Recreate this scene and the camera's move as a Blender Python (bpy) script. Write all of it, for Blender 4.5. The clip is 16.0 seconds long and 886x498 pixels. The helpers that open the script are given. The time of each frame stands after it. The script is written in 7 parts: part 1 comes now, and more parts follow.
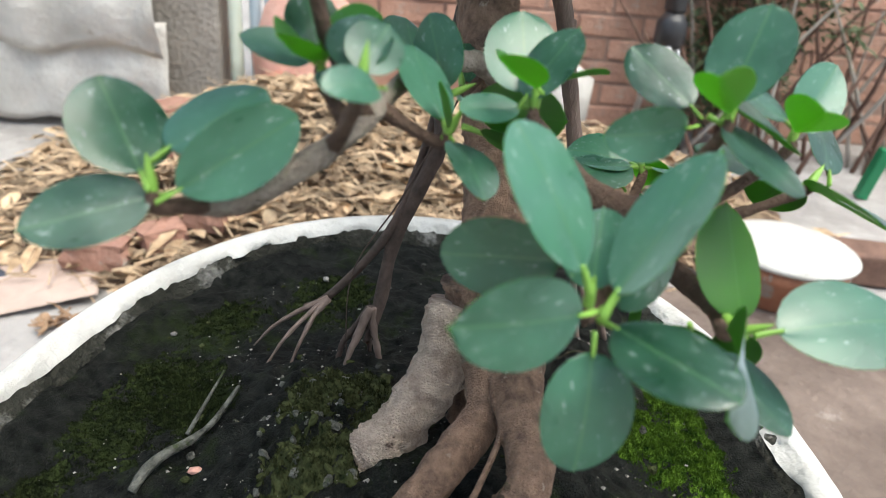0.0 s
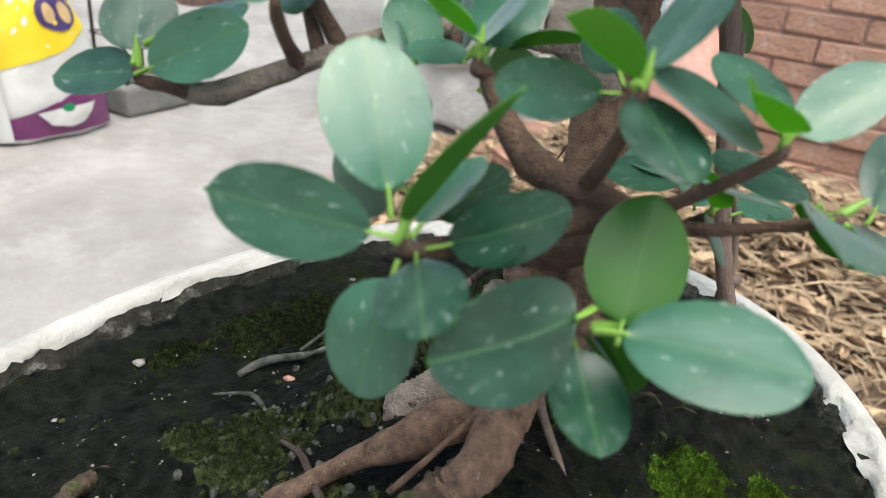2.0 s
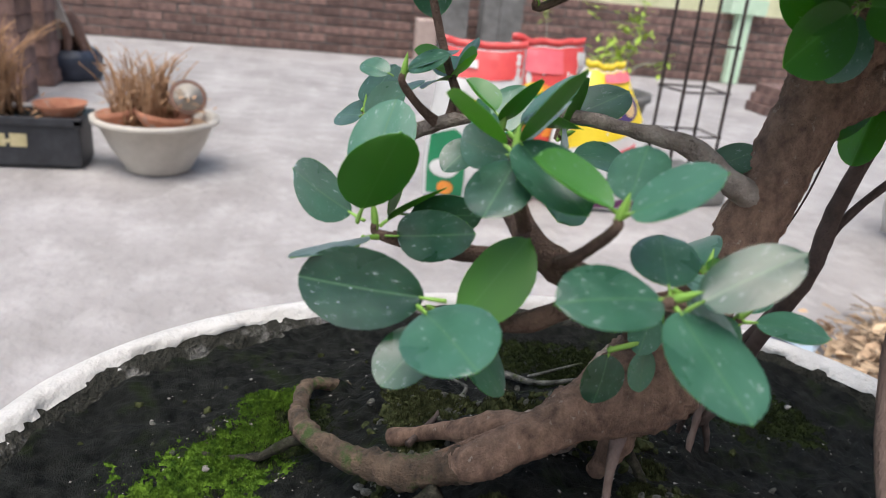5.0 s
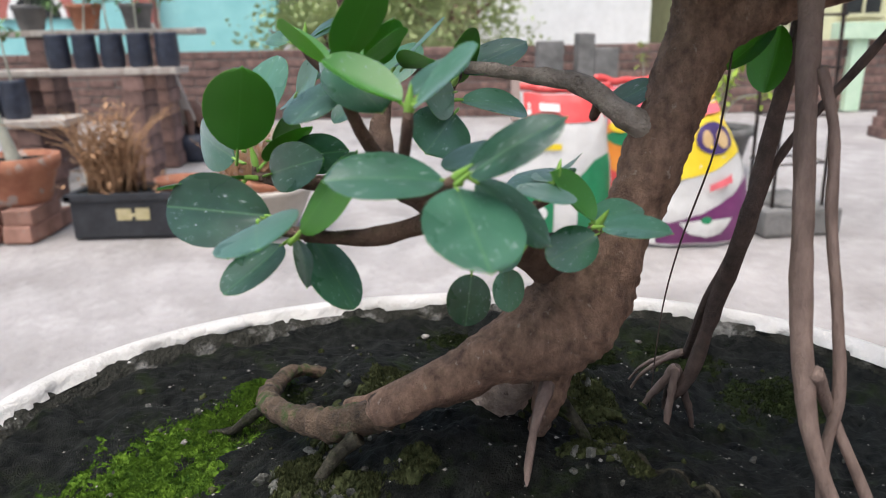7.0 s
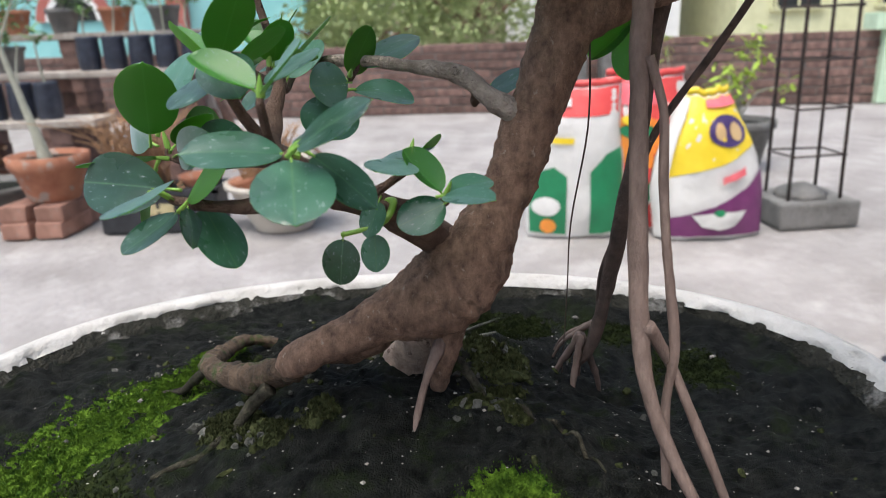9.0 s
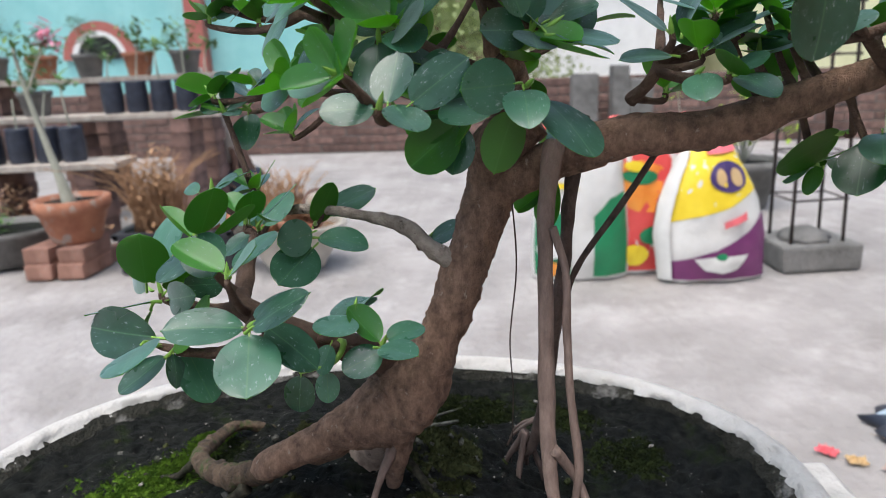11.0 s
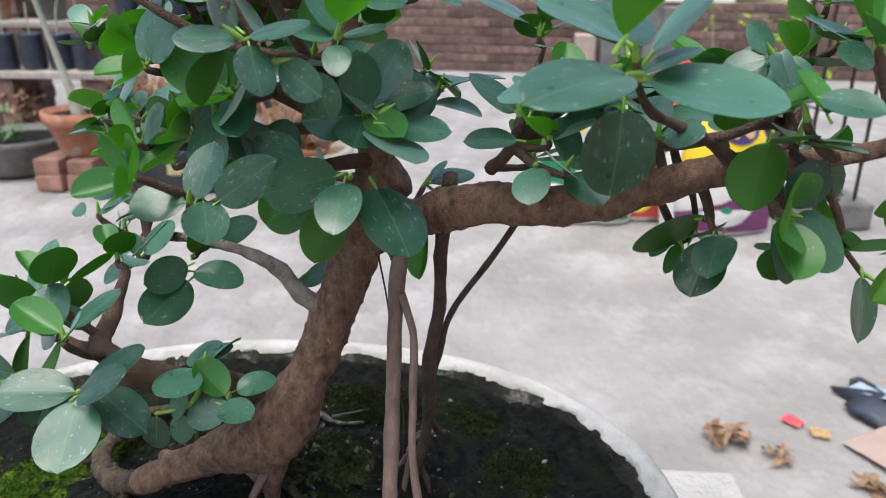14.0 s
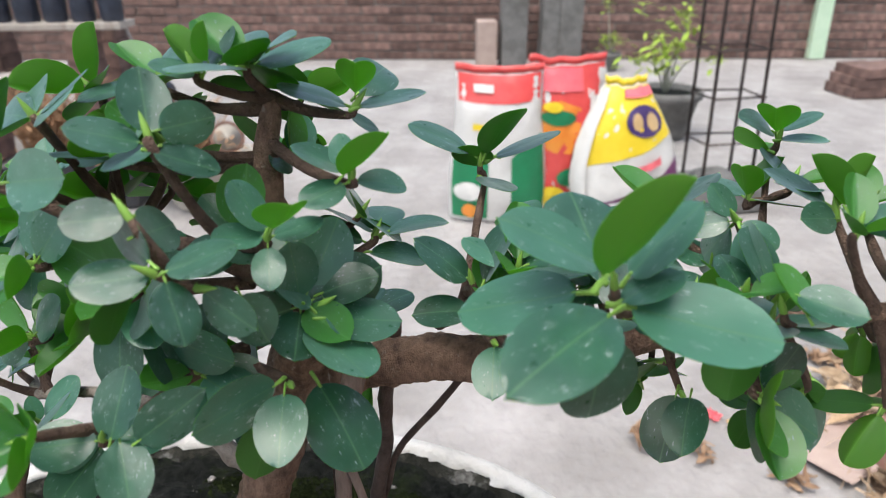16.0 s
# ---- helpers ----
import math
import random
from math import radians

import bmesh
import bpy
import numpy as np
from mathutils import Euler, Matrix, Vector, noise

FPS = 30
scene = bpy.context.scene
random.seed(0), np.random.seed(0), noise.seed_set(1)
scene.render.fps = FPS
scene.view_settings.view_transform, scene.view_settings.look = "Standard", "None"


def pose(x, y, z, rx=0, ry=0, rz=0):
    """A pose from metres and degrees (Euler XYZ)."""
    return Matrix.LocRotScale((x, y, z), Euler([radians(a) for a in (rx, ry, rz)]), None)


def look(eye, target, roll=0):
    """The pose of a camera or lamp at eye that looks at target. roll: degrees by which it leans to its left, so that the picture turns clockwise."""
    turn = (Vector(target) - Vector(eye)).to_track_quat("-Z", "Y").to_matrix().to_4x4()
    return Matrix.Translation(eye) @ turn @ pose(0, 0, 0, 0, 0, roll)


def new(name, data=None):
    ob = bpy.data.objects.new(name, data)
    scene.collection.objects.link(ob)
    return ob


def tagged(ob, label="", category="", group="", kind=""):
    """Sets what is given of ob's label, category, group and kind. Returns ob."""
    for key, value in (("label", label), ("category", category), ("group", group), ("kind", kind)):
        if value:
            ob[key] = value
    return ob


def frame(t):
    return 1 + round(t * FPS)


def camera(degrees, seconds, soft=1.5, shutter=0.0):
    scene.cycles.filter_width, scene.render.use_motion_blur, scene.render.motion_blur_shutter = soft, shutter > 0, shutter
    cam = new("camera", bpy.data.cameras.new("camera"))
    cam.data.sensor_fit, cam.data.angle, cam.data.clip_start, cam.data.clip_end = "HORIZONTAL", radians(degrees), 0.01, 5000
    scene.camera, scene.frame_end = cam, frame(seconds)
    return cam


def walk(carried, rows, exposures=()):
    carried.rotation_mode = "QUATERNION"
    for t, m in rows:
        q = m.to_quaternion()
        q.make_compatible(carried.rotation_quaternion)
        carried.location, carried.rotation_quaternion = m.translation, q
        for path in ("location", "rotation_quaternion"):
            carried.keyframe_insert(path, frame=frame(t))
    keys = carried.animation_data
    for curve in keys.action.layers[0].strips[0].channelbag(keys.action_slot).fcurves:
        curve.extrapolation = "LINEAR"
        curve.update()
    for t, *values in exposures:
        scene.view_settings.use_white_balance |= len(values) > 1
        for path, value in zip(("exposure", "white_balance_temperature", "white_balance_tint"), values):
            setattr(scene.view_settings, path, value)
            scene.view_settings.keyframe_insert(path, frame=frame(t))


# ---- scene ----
cam = camera(64.08, 16.0, 0.8)
# an opening of two millimetres, focused on the tree
cam.data.dof.use_dof = True
cam.data.dof.focus_distance = 0.36
cam.data.dof.aperture_fstop = 13
PATH = [
    (0.0, (0.0965, 0.0733, 0.7865), (0.1051, 0.6989, 0.4725), 4.45),
    (0.5, (0.1201, 0.0589, 0.7869), (0.0547, 0.6879, 0.4869), 5.39),
    (1.0, (0.1578, 0.0590, 0.7695), (0.0053, 0.6745, 0.4731), 6.21),
    (1.5, (0.1929, 0.0854, 0.7630), (-0.0499, 0.6704, 0.4650), 5.66),
    (2.0, (0.2179, 0.0932, 0.7709), (-0.1064, 0.6359, 0.4704), 6.09),
    (2.5, (0.2448, 0.0987, 0.7830), (-0.1529, 0.5868, 0.4771), 7.34),
    (3.0, (0.2835, 0.1031, 0.7889), (-0.1995, 0.5130, 0.4912), 9.00),
    (3.5, (0.3056, 0.1204, 0.7937), (-0.2374, 0.4499, 0.4994), 8.72),
    (6.0, (0.4007, 0.2293, 0.7757), (-0.2582, 0.2928, 0.5481), 1.73),
    (6.5, (0.4035, 0.2502, 0.7628), (-0.2615, 0.2846, 0.5468), -0.22),
    (7.0, (0.4114, 0.2756, 0.7513), (-0.2569, 0.3084, 0.5457), -1.14),
    (7.5, (0.4247, 0.2939, 0.7454), (-0.2439, 0.3390, 0.5430), -2.15),
    (8.0, (0.4353, 0.3107, 0.7433), (-0.2325, 0.3396, 0.5356), -1.82),
    (10.5, (0.4871, 0.3699, 0.7950), (-0.1853, 0.3496, 0.6016), -2.71),
    (11.0, (0.4993, 0.3796, 0.8191), (-0.1767, 0.3646, 0.6383), -2.38),
    (11.5, (0.5082, 0.3921, 0.8325), (-0.1676, 0.3793, 0.6508), -2.05),
    (12.0, (0.5089, 0.4110, 0.8441), (-0.1662, 0.3970, 0.6596), -1.67),
    (12.5, (0.5161, 0.4287, 0.8606), (-0.1549, 0.4017, 0.6627), -0.71),
    (13.0, (0.5117, 0.4435, 0.8672), (-0.1549, 0.4071, 0.6565), 0.20),
    (13.5, (0.5019, 0.4537, 0.8760), (-0.1583, 0.4026, 0.6490), 0.71),
    (14.0, (0.4750, 0.4669, 0.8889), (-0.1740, 0.4282, 0.6297), 0.32),
    (14.5, (0.4570, 0.4754, 0.9009), (-0.1948, 0.4465, 0.6471), 0.34),
    (15.0, (0.4368, 0.4755, 0.9135), (-0.2167, 0.4620, 0.6631), -0.29),
    (15.5, (0.4218, 0.4681, 0.9334), (-0.2255, 0.4821, 0.6674), -0.45),
    (16.0, (0.4156, 0.4512, 0.9550), (-0.2257, 0.4981, 0.6784), -0.32),
]
EXPOSURES = [(0.0, 0.93, 6200, 2), (2.5, 0.60, 6300, 2), (3.7, 0.47, 6200, 6), (6.0, 0.54, 6150, 10), (7.5, 0.62, 6200, 9), (11.0, 0.50, 6050, 8), (14.5, 0.52, 6050, 8), (16.0, 0.60, 6150, 7)]
walk(cam, [(t, look(eye, target, roll)) for t, eye, target, roll in PATH], EXPOSURES)

# ---- light: a bright, thinly clouded sky ----
world = bpy.data.worlds.new("sky")
scene.world = world
world.use_nodes = True
_wn = world.node_tree
_sky = _wn.nodes.new("ShaderNodeTexSky")
_sky.sky_type = "NISHITA"
_sky.sun_disc = False
_sky.sun_elevation = radians(71)
_sky.sun_rotation = radians(122)
_sky.dust_density = 6.0
_sky.air_density = 1.0
_sky.ozone_density = 0.3
_wn.links.new(_sky.outputs[0], _wn.nodes["Background"].inputs[0])
_wn.nodes["Background"].inputs[1].default_value = 0.14
_sun = bpy.data.lights.new("sun", "SUN")
_sun.energy = 1.65
_sun.angle = radians(60)
_sun.color = (1.0, 0.97, 0.92)
sun = new("sun", _sun)
sun.matrix_world = look((1.3, -0.5, 4.4), (0, 0.3, 0))

# ---- materials ----
def material(name, a, b, scale=20.0, rough=0.7, bump=0.3, fine=0.0, metal=0.0, spots=None, random_amount=0.0, stretch=(1, 1, 1), sheen=0.5, depth=0.12, island=False):
    """Two colours mixed by noise at two scales, with relief; spots: (colour, threshold, scale)."""
    m = bpy.data.materials.new(name)
    m.use_nodes = True
    n, l = m.node_tree.nodes, m.node_tree.links
    p = n["Principled BSDF"]
    co = n.new("ShaderNodeTexCoord")
    mp = n.new("ShaderNodeMapping")
    mp.inputs["Scale"].default_value = stretch
    l.new(co.outputs["Object"], mp.inputs[0])
    n1 = n.new("ShaderNodeTexNoise")
    n1.inputs["Scale"].default_value = scale
    n1.inputs["Detail"].default_value = 8
    n1.inputs["Roughness"].default_value = 0.65
    l.new(mp.outputs[0], n1.inputs["Vector"])
    ramp = n.new("ShaderNodeValToRGB")
    ramp.color_ramp.elements[0].position = 0.33
    ramp.color_ramp.elements[1].position = 0.67
    ramp.color_ramp.elements[0].color = (*a, 1)
    ramp.color_ramp.elements[1].color = (*b, 1)
    l.new(n1.outputs[0], ramp.inputs[0])
    col = ramp.outputs[0]
    n2 = n.new("ShaderNodeTexNoise")
    n2.inputs["Scale"].default_value = scale * 9
    n2.inputs["Detail"].default_value = 4
    l.new(mp.outputs[0], n2.inputs["Vector"])
    if spots:
        n3 = n.new("ShaderNodeTexNoise")
        n3.inputs["Scale"].default_value = spots[2]
        n3.inputs["Detail"].default_value = 6
        n3.inputs["Roughness"].default_value = 0.7
        l.new(mp.outputs[0], n3.inputs["Vector"])
        r3 = n.new("ShaderNodeValToRGB")
        r3.color_ramp.elements[0].position = spots[1]
        r3.color_ramp.elements[1].position = min(1.0, spots[1] + (spots[3] if len(spots) > 3 else 0.06))
        l.new(n3.outputs[0], r3.inputs[0])
        mx = n.new("ShaderNodeMixRGB")
        mx.inputs[2].default_value = (*spots[0], 1)
        l.new(r3.outputs[0], mx.inputs[0])
        l.new(col, mx.inputs[1])
        col = mx.outputs[0]
    if random_amount:
        oi = n.new("ShaderNodeNewGeometry" if island else "ShaderNodeObjectInfo")
        hs = n.new("ShaderNodeHueSaturation")
        mr = n.new("ShaderNodeMapRange")
        mr.inputs[3].default_value = 1 - random_amount
        mr.inputs[4].default_value = 1 + random_amount
        l.new(oi.outputs["Random Per Island" if island else "Random"], mr.inputs[0])
        l.new(mr.outputs[0], hs.inputs["Value"])
        l.new(col, hs.inputs["Color"])
        col = hs.outputs[0]
    l.new(col, p.inputs["Base Color"])
    p.inputs["Roughness"].default_value = rough
    p.inputs["Metallic"].default_value = metal
    p.inputs["Specular IOR Level"].default_value = sheen
    if bump:
        ad = n.new("ShaderNodeMath")
        ad.operation = "ADD"
        l.new(n1.outputs[0], ad.inputs[0])
        sc = n.new("ShaderNodeMath")
        sc.operation = "MULTIPLY"
        sc.inputs[1].default_value = 0.5 + fine
        l.new(n2.outputs[0], sc.inputs[0])
        l.new(sc.outputs[0], ad.inputs[1])
        bp = n.new("ShaderNodeBump")
        bp.inputs["Strength"].default_value = bump
        bp.inputs["Distance"].default_value = depth / scale
        l.new(ad.outputs[0], bp.inputs["Height"])
        l.new(bp.outputs[0], p.inputs["Normal"])
    return m


def leaf_material(name, a, b, rough, translucent, glow, dust, sky_sheen=0.0):
    """Waxy leaf: principled with a little light passing through, a paler midrib and lime spots."""
    m = bpy.data.materials.new(name)
    m.use_nodes = True
    n, l = m.node_tree.nodes, m.node_tree.links
    p = n["Principled BSDF"]
    co = n.new("ShaderNodeTexCoord")
    oi = n.new("ShaderNodeObjectInfo")
    add = n.new("ShaderNodeVectorMath")
    add.operation = "ADD"
    l.new(co.outputs["Object"], add.inputs[0])
    l.new(oi.outputs["Location"], add.inputs[1])
    noise_a = n.new("ShaderNodeTexNoise")
    noise_a.inputs["Scale"].default_value = 2.2
    noise_a.inputs["Detail"].default_value = 5
    l.new(add.outputs[0], noise_a.inputs["Vector"])
    mix = n.new("ShaderNodeMixRGB")
    mix.inputs[1].default_value = (*a, 1)
    mix.inputs[2].default_value = (*b, 1)
    ma = n.new("ShaderNodeMath")
    ma.operation = "ADD"
    l.new(oi.outputs["Random"], ma.inputs[0])
    l.new(noise_a.outputs[0], ma.inputs[1])
    half = n.new("ShaderNodeMath")
    half.operation = "MULTIPLY"
    half.inputs[1].default_value = 0.5
    l.new(ma.outputs[0], half.inputs[0])
    spread = n.new("ShaderNodeMapRange")
    spread.inputs[1].default_value = 0.24
    spread.inputs[2].default_value = 0.76
    l.new(half.outputs[0], spread.inputs[0])
    l.new(spread.outputs[0], mix.inputs[0])
    # midrib and side veins
    sep = n.new("ShaderNodeSeparateXYZ")
    l.new(co.outputs["Object"], sep.inputs[0])
    ab = n.new("ShaderNodeMath")
    ab.operation = "ABSOLUTE"
    l.new(sep.outputs["X"], ab.inputs[0])
    rib = n.new("ShaderNodeMapRange")
    rib.inputs[1].default_value = 0.0
    rib.inputs[2].default_value = 0.022
    rib.inputs[3].default_value = 0.75
    rib.inputs[4].default_value = 0.0
    l.new(ab.outputs[0], rib.inputs[0])
    mix2 = n.new("ShaderNodeMixRGB")
    mix2.inputs[2].default_value = (a[0] * 2 + 0.07, a[1] * 1.6 + 0.13, a[2] * 1.5 + 0.05, 1)
    l.new(rib.outputs[0], mix2.inputs[0])
    l.new(mix.outputs[0], mix2.inputs[1])
    col = mix2.outputs[0]
    if dust:
        nd = n.new("ShaderNodeTexNoise")
        nd.inputs["Scale"].default_value = 9
        nd.inputs["Detail"].default_value = 9
        nd.inputs["Roughness"].default_value = 0.75
        l.new(add.outputs[0], nd.inputs["Vector"])
        rd = n.new("ShaderNodeValToRGB")
        rd.color_ramp.elements[0].position = 0.56
        rd.color_ramp.elements[1].position = 0.74
        rd.color_ramp.elements[1].color = (dust, dust, dust, 1)
        l.new(nd.outputs[0], rd.inputs[0])
        mx = n.new("ShaderNodeMixRGB")
        mx.inputs[2].default_value = (0.36, 0.46, 0.42, 1)
        l.new(rd.outputs[0], mx.inputs[0])
        l.new(col, mx.inputs[1])
        col = mx.outputs[0]
        # dry water marks and scratches: short pale streaks in a few patches
        stretch = n.new("ShaderNodeMapping")
        stretch.inputs["Rotation"].default_value = (0, 0, 0.6)
        stretch.inputs["Scale"].default_value = (34, 9, 20)
        l.new(add.outputs[0], stretch.inputs[0])
        streak = n.new("ShaderNodeTexNoise")
        streak.inputs["Scale"].default_value = 1.0
        streak.inputs["Detail"].default_value = 3
        l.new(stretch.outputs[0], streak.inputs["Vector"])
        patch = n.new("ShaderNodeMath")
        patch.operation = "MULTIPLY"
        l.new(streak.outputs[0], patch.inputs[0])
        l.new(nd.outputs[0], patch.inputs[1])
        marks = n.new("ShaderNodeMapRange")
        marks.inputs[1].default_value = 0.355
        marks.inputs[2].default_value = 0.41
        marks.inputs[4].default_value = 0.75
        l.new(patch.outputs[0], marks.inputs[0])
        pale = n.new("ShaderNodeMixRGB")
        pale.inputs[2].default_value = (0.42, 0.50, 0.46, 1)
        l.new(marks.outputs[0], pale.inputs[0])
        l.new(col, pale.inputs[1])
        col = pale.outputs[0]
    l.new(col, p.inputs["Base Color"])
    wet = n.new("ShaderNodeMapRange")
    wet.inputs[3].default_value = rough * 0.62
    wet.inputs[4].default_value = rough * 1.35
    l.new(noise_a.outputs[0], wet.inputs[0])
    l.new(wet.outputs[0], p.inputs["Roughness"])
    p.inputs["Specular IOR Level"].default_value = 0.7
    # blue-tinted sheen stands in for sky reflected at grazing angles
    p.inputs["Sheen Weight"].default_value = sky_sheen
    p.inputs["Sheen Roughness"].default_value = 0.38
    p.inputs["Sheen Tint"].default_value = (0.72, 0.88, 1.0, 1)
    p.inputs["Coat Weight"].default_value = 0.10
    p.inputs["Coat Roughness"].default_value = 0.22
    tr = n.new("ShaderNodeBsdfTranslucent")
    tr.inputs[0].default_value = (*glow, 1)
    ms = n.new("ShaderNodeMixShader")
    ms.inputs[0].default_value = translucent
    l.new(p.outputs[0], ms.inputs[1])
    l.new(tr.outputs[0], ms.inputs[2])
    l.new(ms.outputs[0], n["Material Output"].inputs[0])
    bp = n.new("ShaderNodeBump")
    bp.inputs["Strength"].default_value = 0.12
    bp.inputs["Distance"].default_value = 0.002
    nb = n.new("ShaderNodeTexNoise")
    nb.inputs["Scale"].default_value = 4
    nb.inputs["Detail"].default_value = 4
    l.new(add.outputs[0], nb.inputs["Vector"])
    l.new(nb.outputs[0], bp.inputs["Height"])
    l.new(bp.outputs[0], p.inputs["Normal"])
    return m


# leaf_top greens are shifted bluer to carry some of the sky's reflection
LEAF_TOP = leaf_material("leaf_top", (0.007, 0.040, 0.021), (0.056, 0.172, 0.106), 0.31, 0.14, (0.22, 0.56, 0.06), 0.32, 0.70)
LEAF_UNDER = leaf_material("leaf_under", (0.042, 0.125, 0.026), (0.095, 0.230, 0.048), 0.5, 0.55, (0.29, 0.68, 0.05), 0.0)
YOUNG_TOP = leaf_material("young_leaf_top", (0.045, 0.17, 0.040), (0.075, 0.24, 0.05), 0.4, 0.42, (0.30, 0.68, 0.06), 0.2)
YOUNG_UNDER = leaf_material("young_leaf_under", (0.09, 0.22, 0.03), (0.13, 0.28, 0.04), 0.5, 0.58, (0.32, 0.66, 0.05), 0.0)
BUD = material("green_bud", (0.18, 0.36, 0.05), (0.26, 0.45, 0.08), 60, 0.45, 0.1)
BARK = material("bark", (0.120, 0.070, 0.047), (0.40, 0.252, 0.172), 170, 0.75, 1.0, 0.6, spots=((0.42, 0.33, 0.26), 0.62, 210), stretch=(1, 1, 0.7), depth=0.38)
# flare bark paled: light falling on its -y side is put into the colour
LIT_FLARE_BARK = material("lit_root_flare_bark", (0.32, 0.230, 0.178), (0.74, 0.60, 0.485), 110, 0.8, 1.0, 0.6, spots=((0.13, 0.082, 0.060), 0.62, 60), depth=0.38)
PALE_BARK = material("pale_branch_bark", (0.15, 0.12, 0.095), (0.36, 0.31, 0.26), 85, 0.85, 1.0, 0.8, spots=((0.10, 0.075, 0.06), 0.60, 120))
TWIG = material("twig_bark", (0.085, 0.050, 0.036), (0.18, 0.115, 0.08), 120, 0.8, 1.0, 0.5, depth=0.3)
ROOT_BARK = material("aerial_root_bark", (0.13, 0.09, 0.072), (0.25, 0.180, 0.148), 110, 0.78, 0.6, 0.5, spots=((0.38, 0.31, 0.26), 0.66, 260), stretch=(1, 1, 0.35), depth=0.16)
DARK_ROOT = material("dark_root_bark", (0.045, 0.030, 0.024), (0.125, 0.085, 0.068), 110, 0.8, 1.0, stretch=(1, 1, 0.8), depth=0.25)
MOSSY_ROOT = material("mossy_root", (0.030, 0.021, 0.013), (0.185, 0.125, 0.080), 95, 0.9, 1.0, spots=((0.045, 0.076, 0.012), 0.53, 60, 0.1), depth=0.4)
SUNK_ROOT = material("soil_stained_root", (0.012, 0.011, 0.008), (0.085, 0.078, 0.055), 120, 0.95, 1.0, spots=((0.020, 0.030, 0.008), 0.52, 70, 0.12), sheen=0.2, depth=0.4)
SOIL = material("wet_dark_soil", (0.0014, 0.0017, 0.0015), (0.028, 0.030, 0.0255), 120, 0.62, 1.0, 1.2, spots=((0.022, 0.034, 0.009), 0.54, 24, 0.14), sheen=0.12, depth=0.3)
MOSS = material("moss", (0.012, 0.036, 0.004), (0.105, 0.185, 0.018), 170, 0.95, 1.0, 0.8, sheen=0.1)
CRUMB = material("grey_soil_crumb", (0.022, 0.023, 0.019), (0.19, 0.188, 0.165), 90, 0.95, 1.0, spots=((0.040, 0.055, 0.015), 0.56, 60, 0.1), sheen=0.15, depth=0.3)
MOSS_DULL = material("dull_moss", (0.005, 0.008, 0.003), (0.026, 0.036, 0.010), 150, 0.95, 1.0, 0.8, sheen=0.1)
MOSS_DARK = material("dry_moss", (0.008, 0.012, 0.004), (0.070, 0.078, 0.032), 240, 0.95, 0.8, sheen=0.1)
GRIT = material("pale_grit", (0.12, 0.11, 0.10), (0.42, 0.39, 0.35), 30, 0.9, 0.3)
WHITEWASH = material("worn_whitewash", (0.42, 0.408, 0.38), (0.58, 0.567, 0.54), 18, 0.85, 0.5, 0.4, spots=((0.16, 0.155, 0.14), 0.68, 30))
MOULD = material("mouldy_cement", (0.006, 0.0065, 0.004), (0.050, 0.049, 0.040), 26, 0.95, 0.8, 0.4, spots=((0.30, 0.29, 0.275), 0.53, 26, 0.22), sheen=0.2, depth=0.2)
CONCRETE = material("pale_concrete", (0.232, 0.217, 0.206), (0.366, 0.348, 0.337), 2.6, 0.9, 0.35, 0.6, spots=((0.45, 0.43, 0.42), 0.50, 5.0, 0.30))
GREY_CEMENT = material("grey_cement", (0.11, 0.108, 0.10), (0.215, 0.21, 0.20), 9, 0.92, 0.6, 0.3)
PALE_CEMENT = material("pale_cement", (0.27, 0.245, 0.215), (0.40, 0.365, 0.325), 7, 0.92, 0.6, 0.3, spots=((0.17, 0.15, 0.13), 0.62, 9))
BRICK = material("old_brick", (0.105, 0.066, 0.057), (0.25, 0.155, 0.128), 14, 0.92, 0.7, 0.3, random_amount=0.35, spots=((0.20, 0.17, 0.15), 0.66, 25))
BRICK_RED = material("red_brick", (0.40, 0.215, 0.15), (0.54, 0.325, 0.24), 7, 0.92, 0.5, 0.3, random_amount=0.14, spots=((0.50, 0.40, 0.33), 0.60, 9))
MORTAR = material("mortar", (0.10, 0.088, 0.082), (0.20, 0.18, 0.16), 12, 0.95, 0.6, 0.4)
MORTAR_PINK = material("salmon_mortar", (0.30, 0.19, 0.15), (0.42, 0.29, 0.23), 12, 0.95, 0.6, 0.4)
DIRTY_BRICK = material("dirty_brick", (0.20, 0.105, 0.075), (0.36, 0.20, 0.15), 12, 0.92, 0.6, 0.3, random_amount=0.25, spots=((0.30, 0.26, 0.22), 0.6, 20))
TERRACOTTA = material("terracotta", (0.27, 0.105, 0.06), (0.44, 0.20, 0.115), 12, 0.88, 0.5, spots=((0.33, 0.28, 0.24), 0.57, 16))
BLACK_PLASTIC = material("black_plastic", (0.013, 0.014, 0.017), (0.035, 0.037, 0.042), 20, 0.5, 0.2)
NAVY_FILM = material("black_polythene", (0.018, 0.022, 0.035), (0.045, 0.055, 0.08), 25, 0.38, 0.6)
OFFWHITE = material("offwhite_glaze", (0.40, 0.365, 0.31), (0.52, 0.485, 0.42), 10, 0.5, 0.2)
DRY_BROWN = material("dry_brown_foliage", (0.20, 0.105, 0.05), (0.44, 0.27, 0.15), 30, 0.92, 0.4)
STRAW = material("dry_straw", (0.21, 0.135, 0.080), (0.50, 0.38, 0.25), 25, 0.92, 0.4, random_amount=0.55, island=True)
DEAD_LEAF = material("dead_leaf", (0.20, 0.115, 0.065), (0.40, 0.27, 0.17), 30, 0.88, 0.5)
HEAP_EARTH = material("rotted_heap_litter", (0.070, 0.045, 0.030), (0.22, 0.145, 0.092), 14, 0.95, 0.8, 0.5)
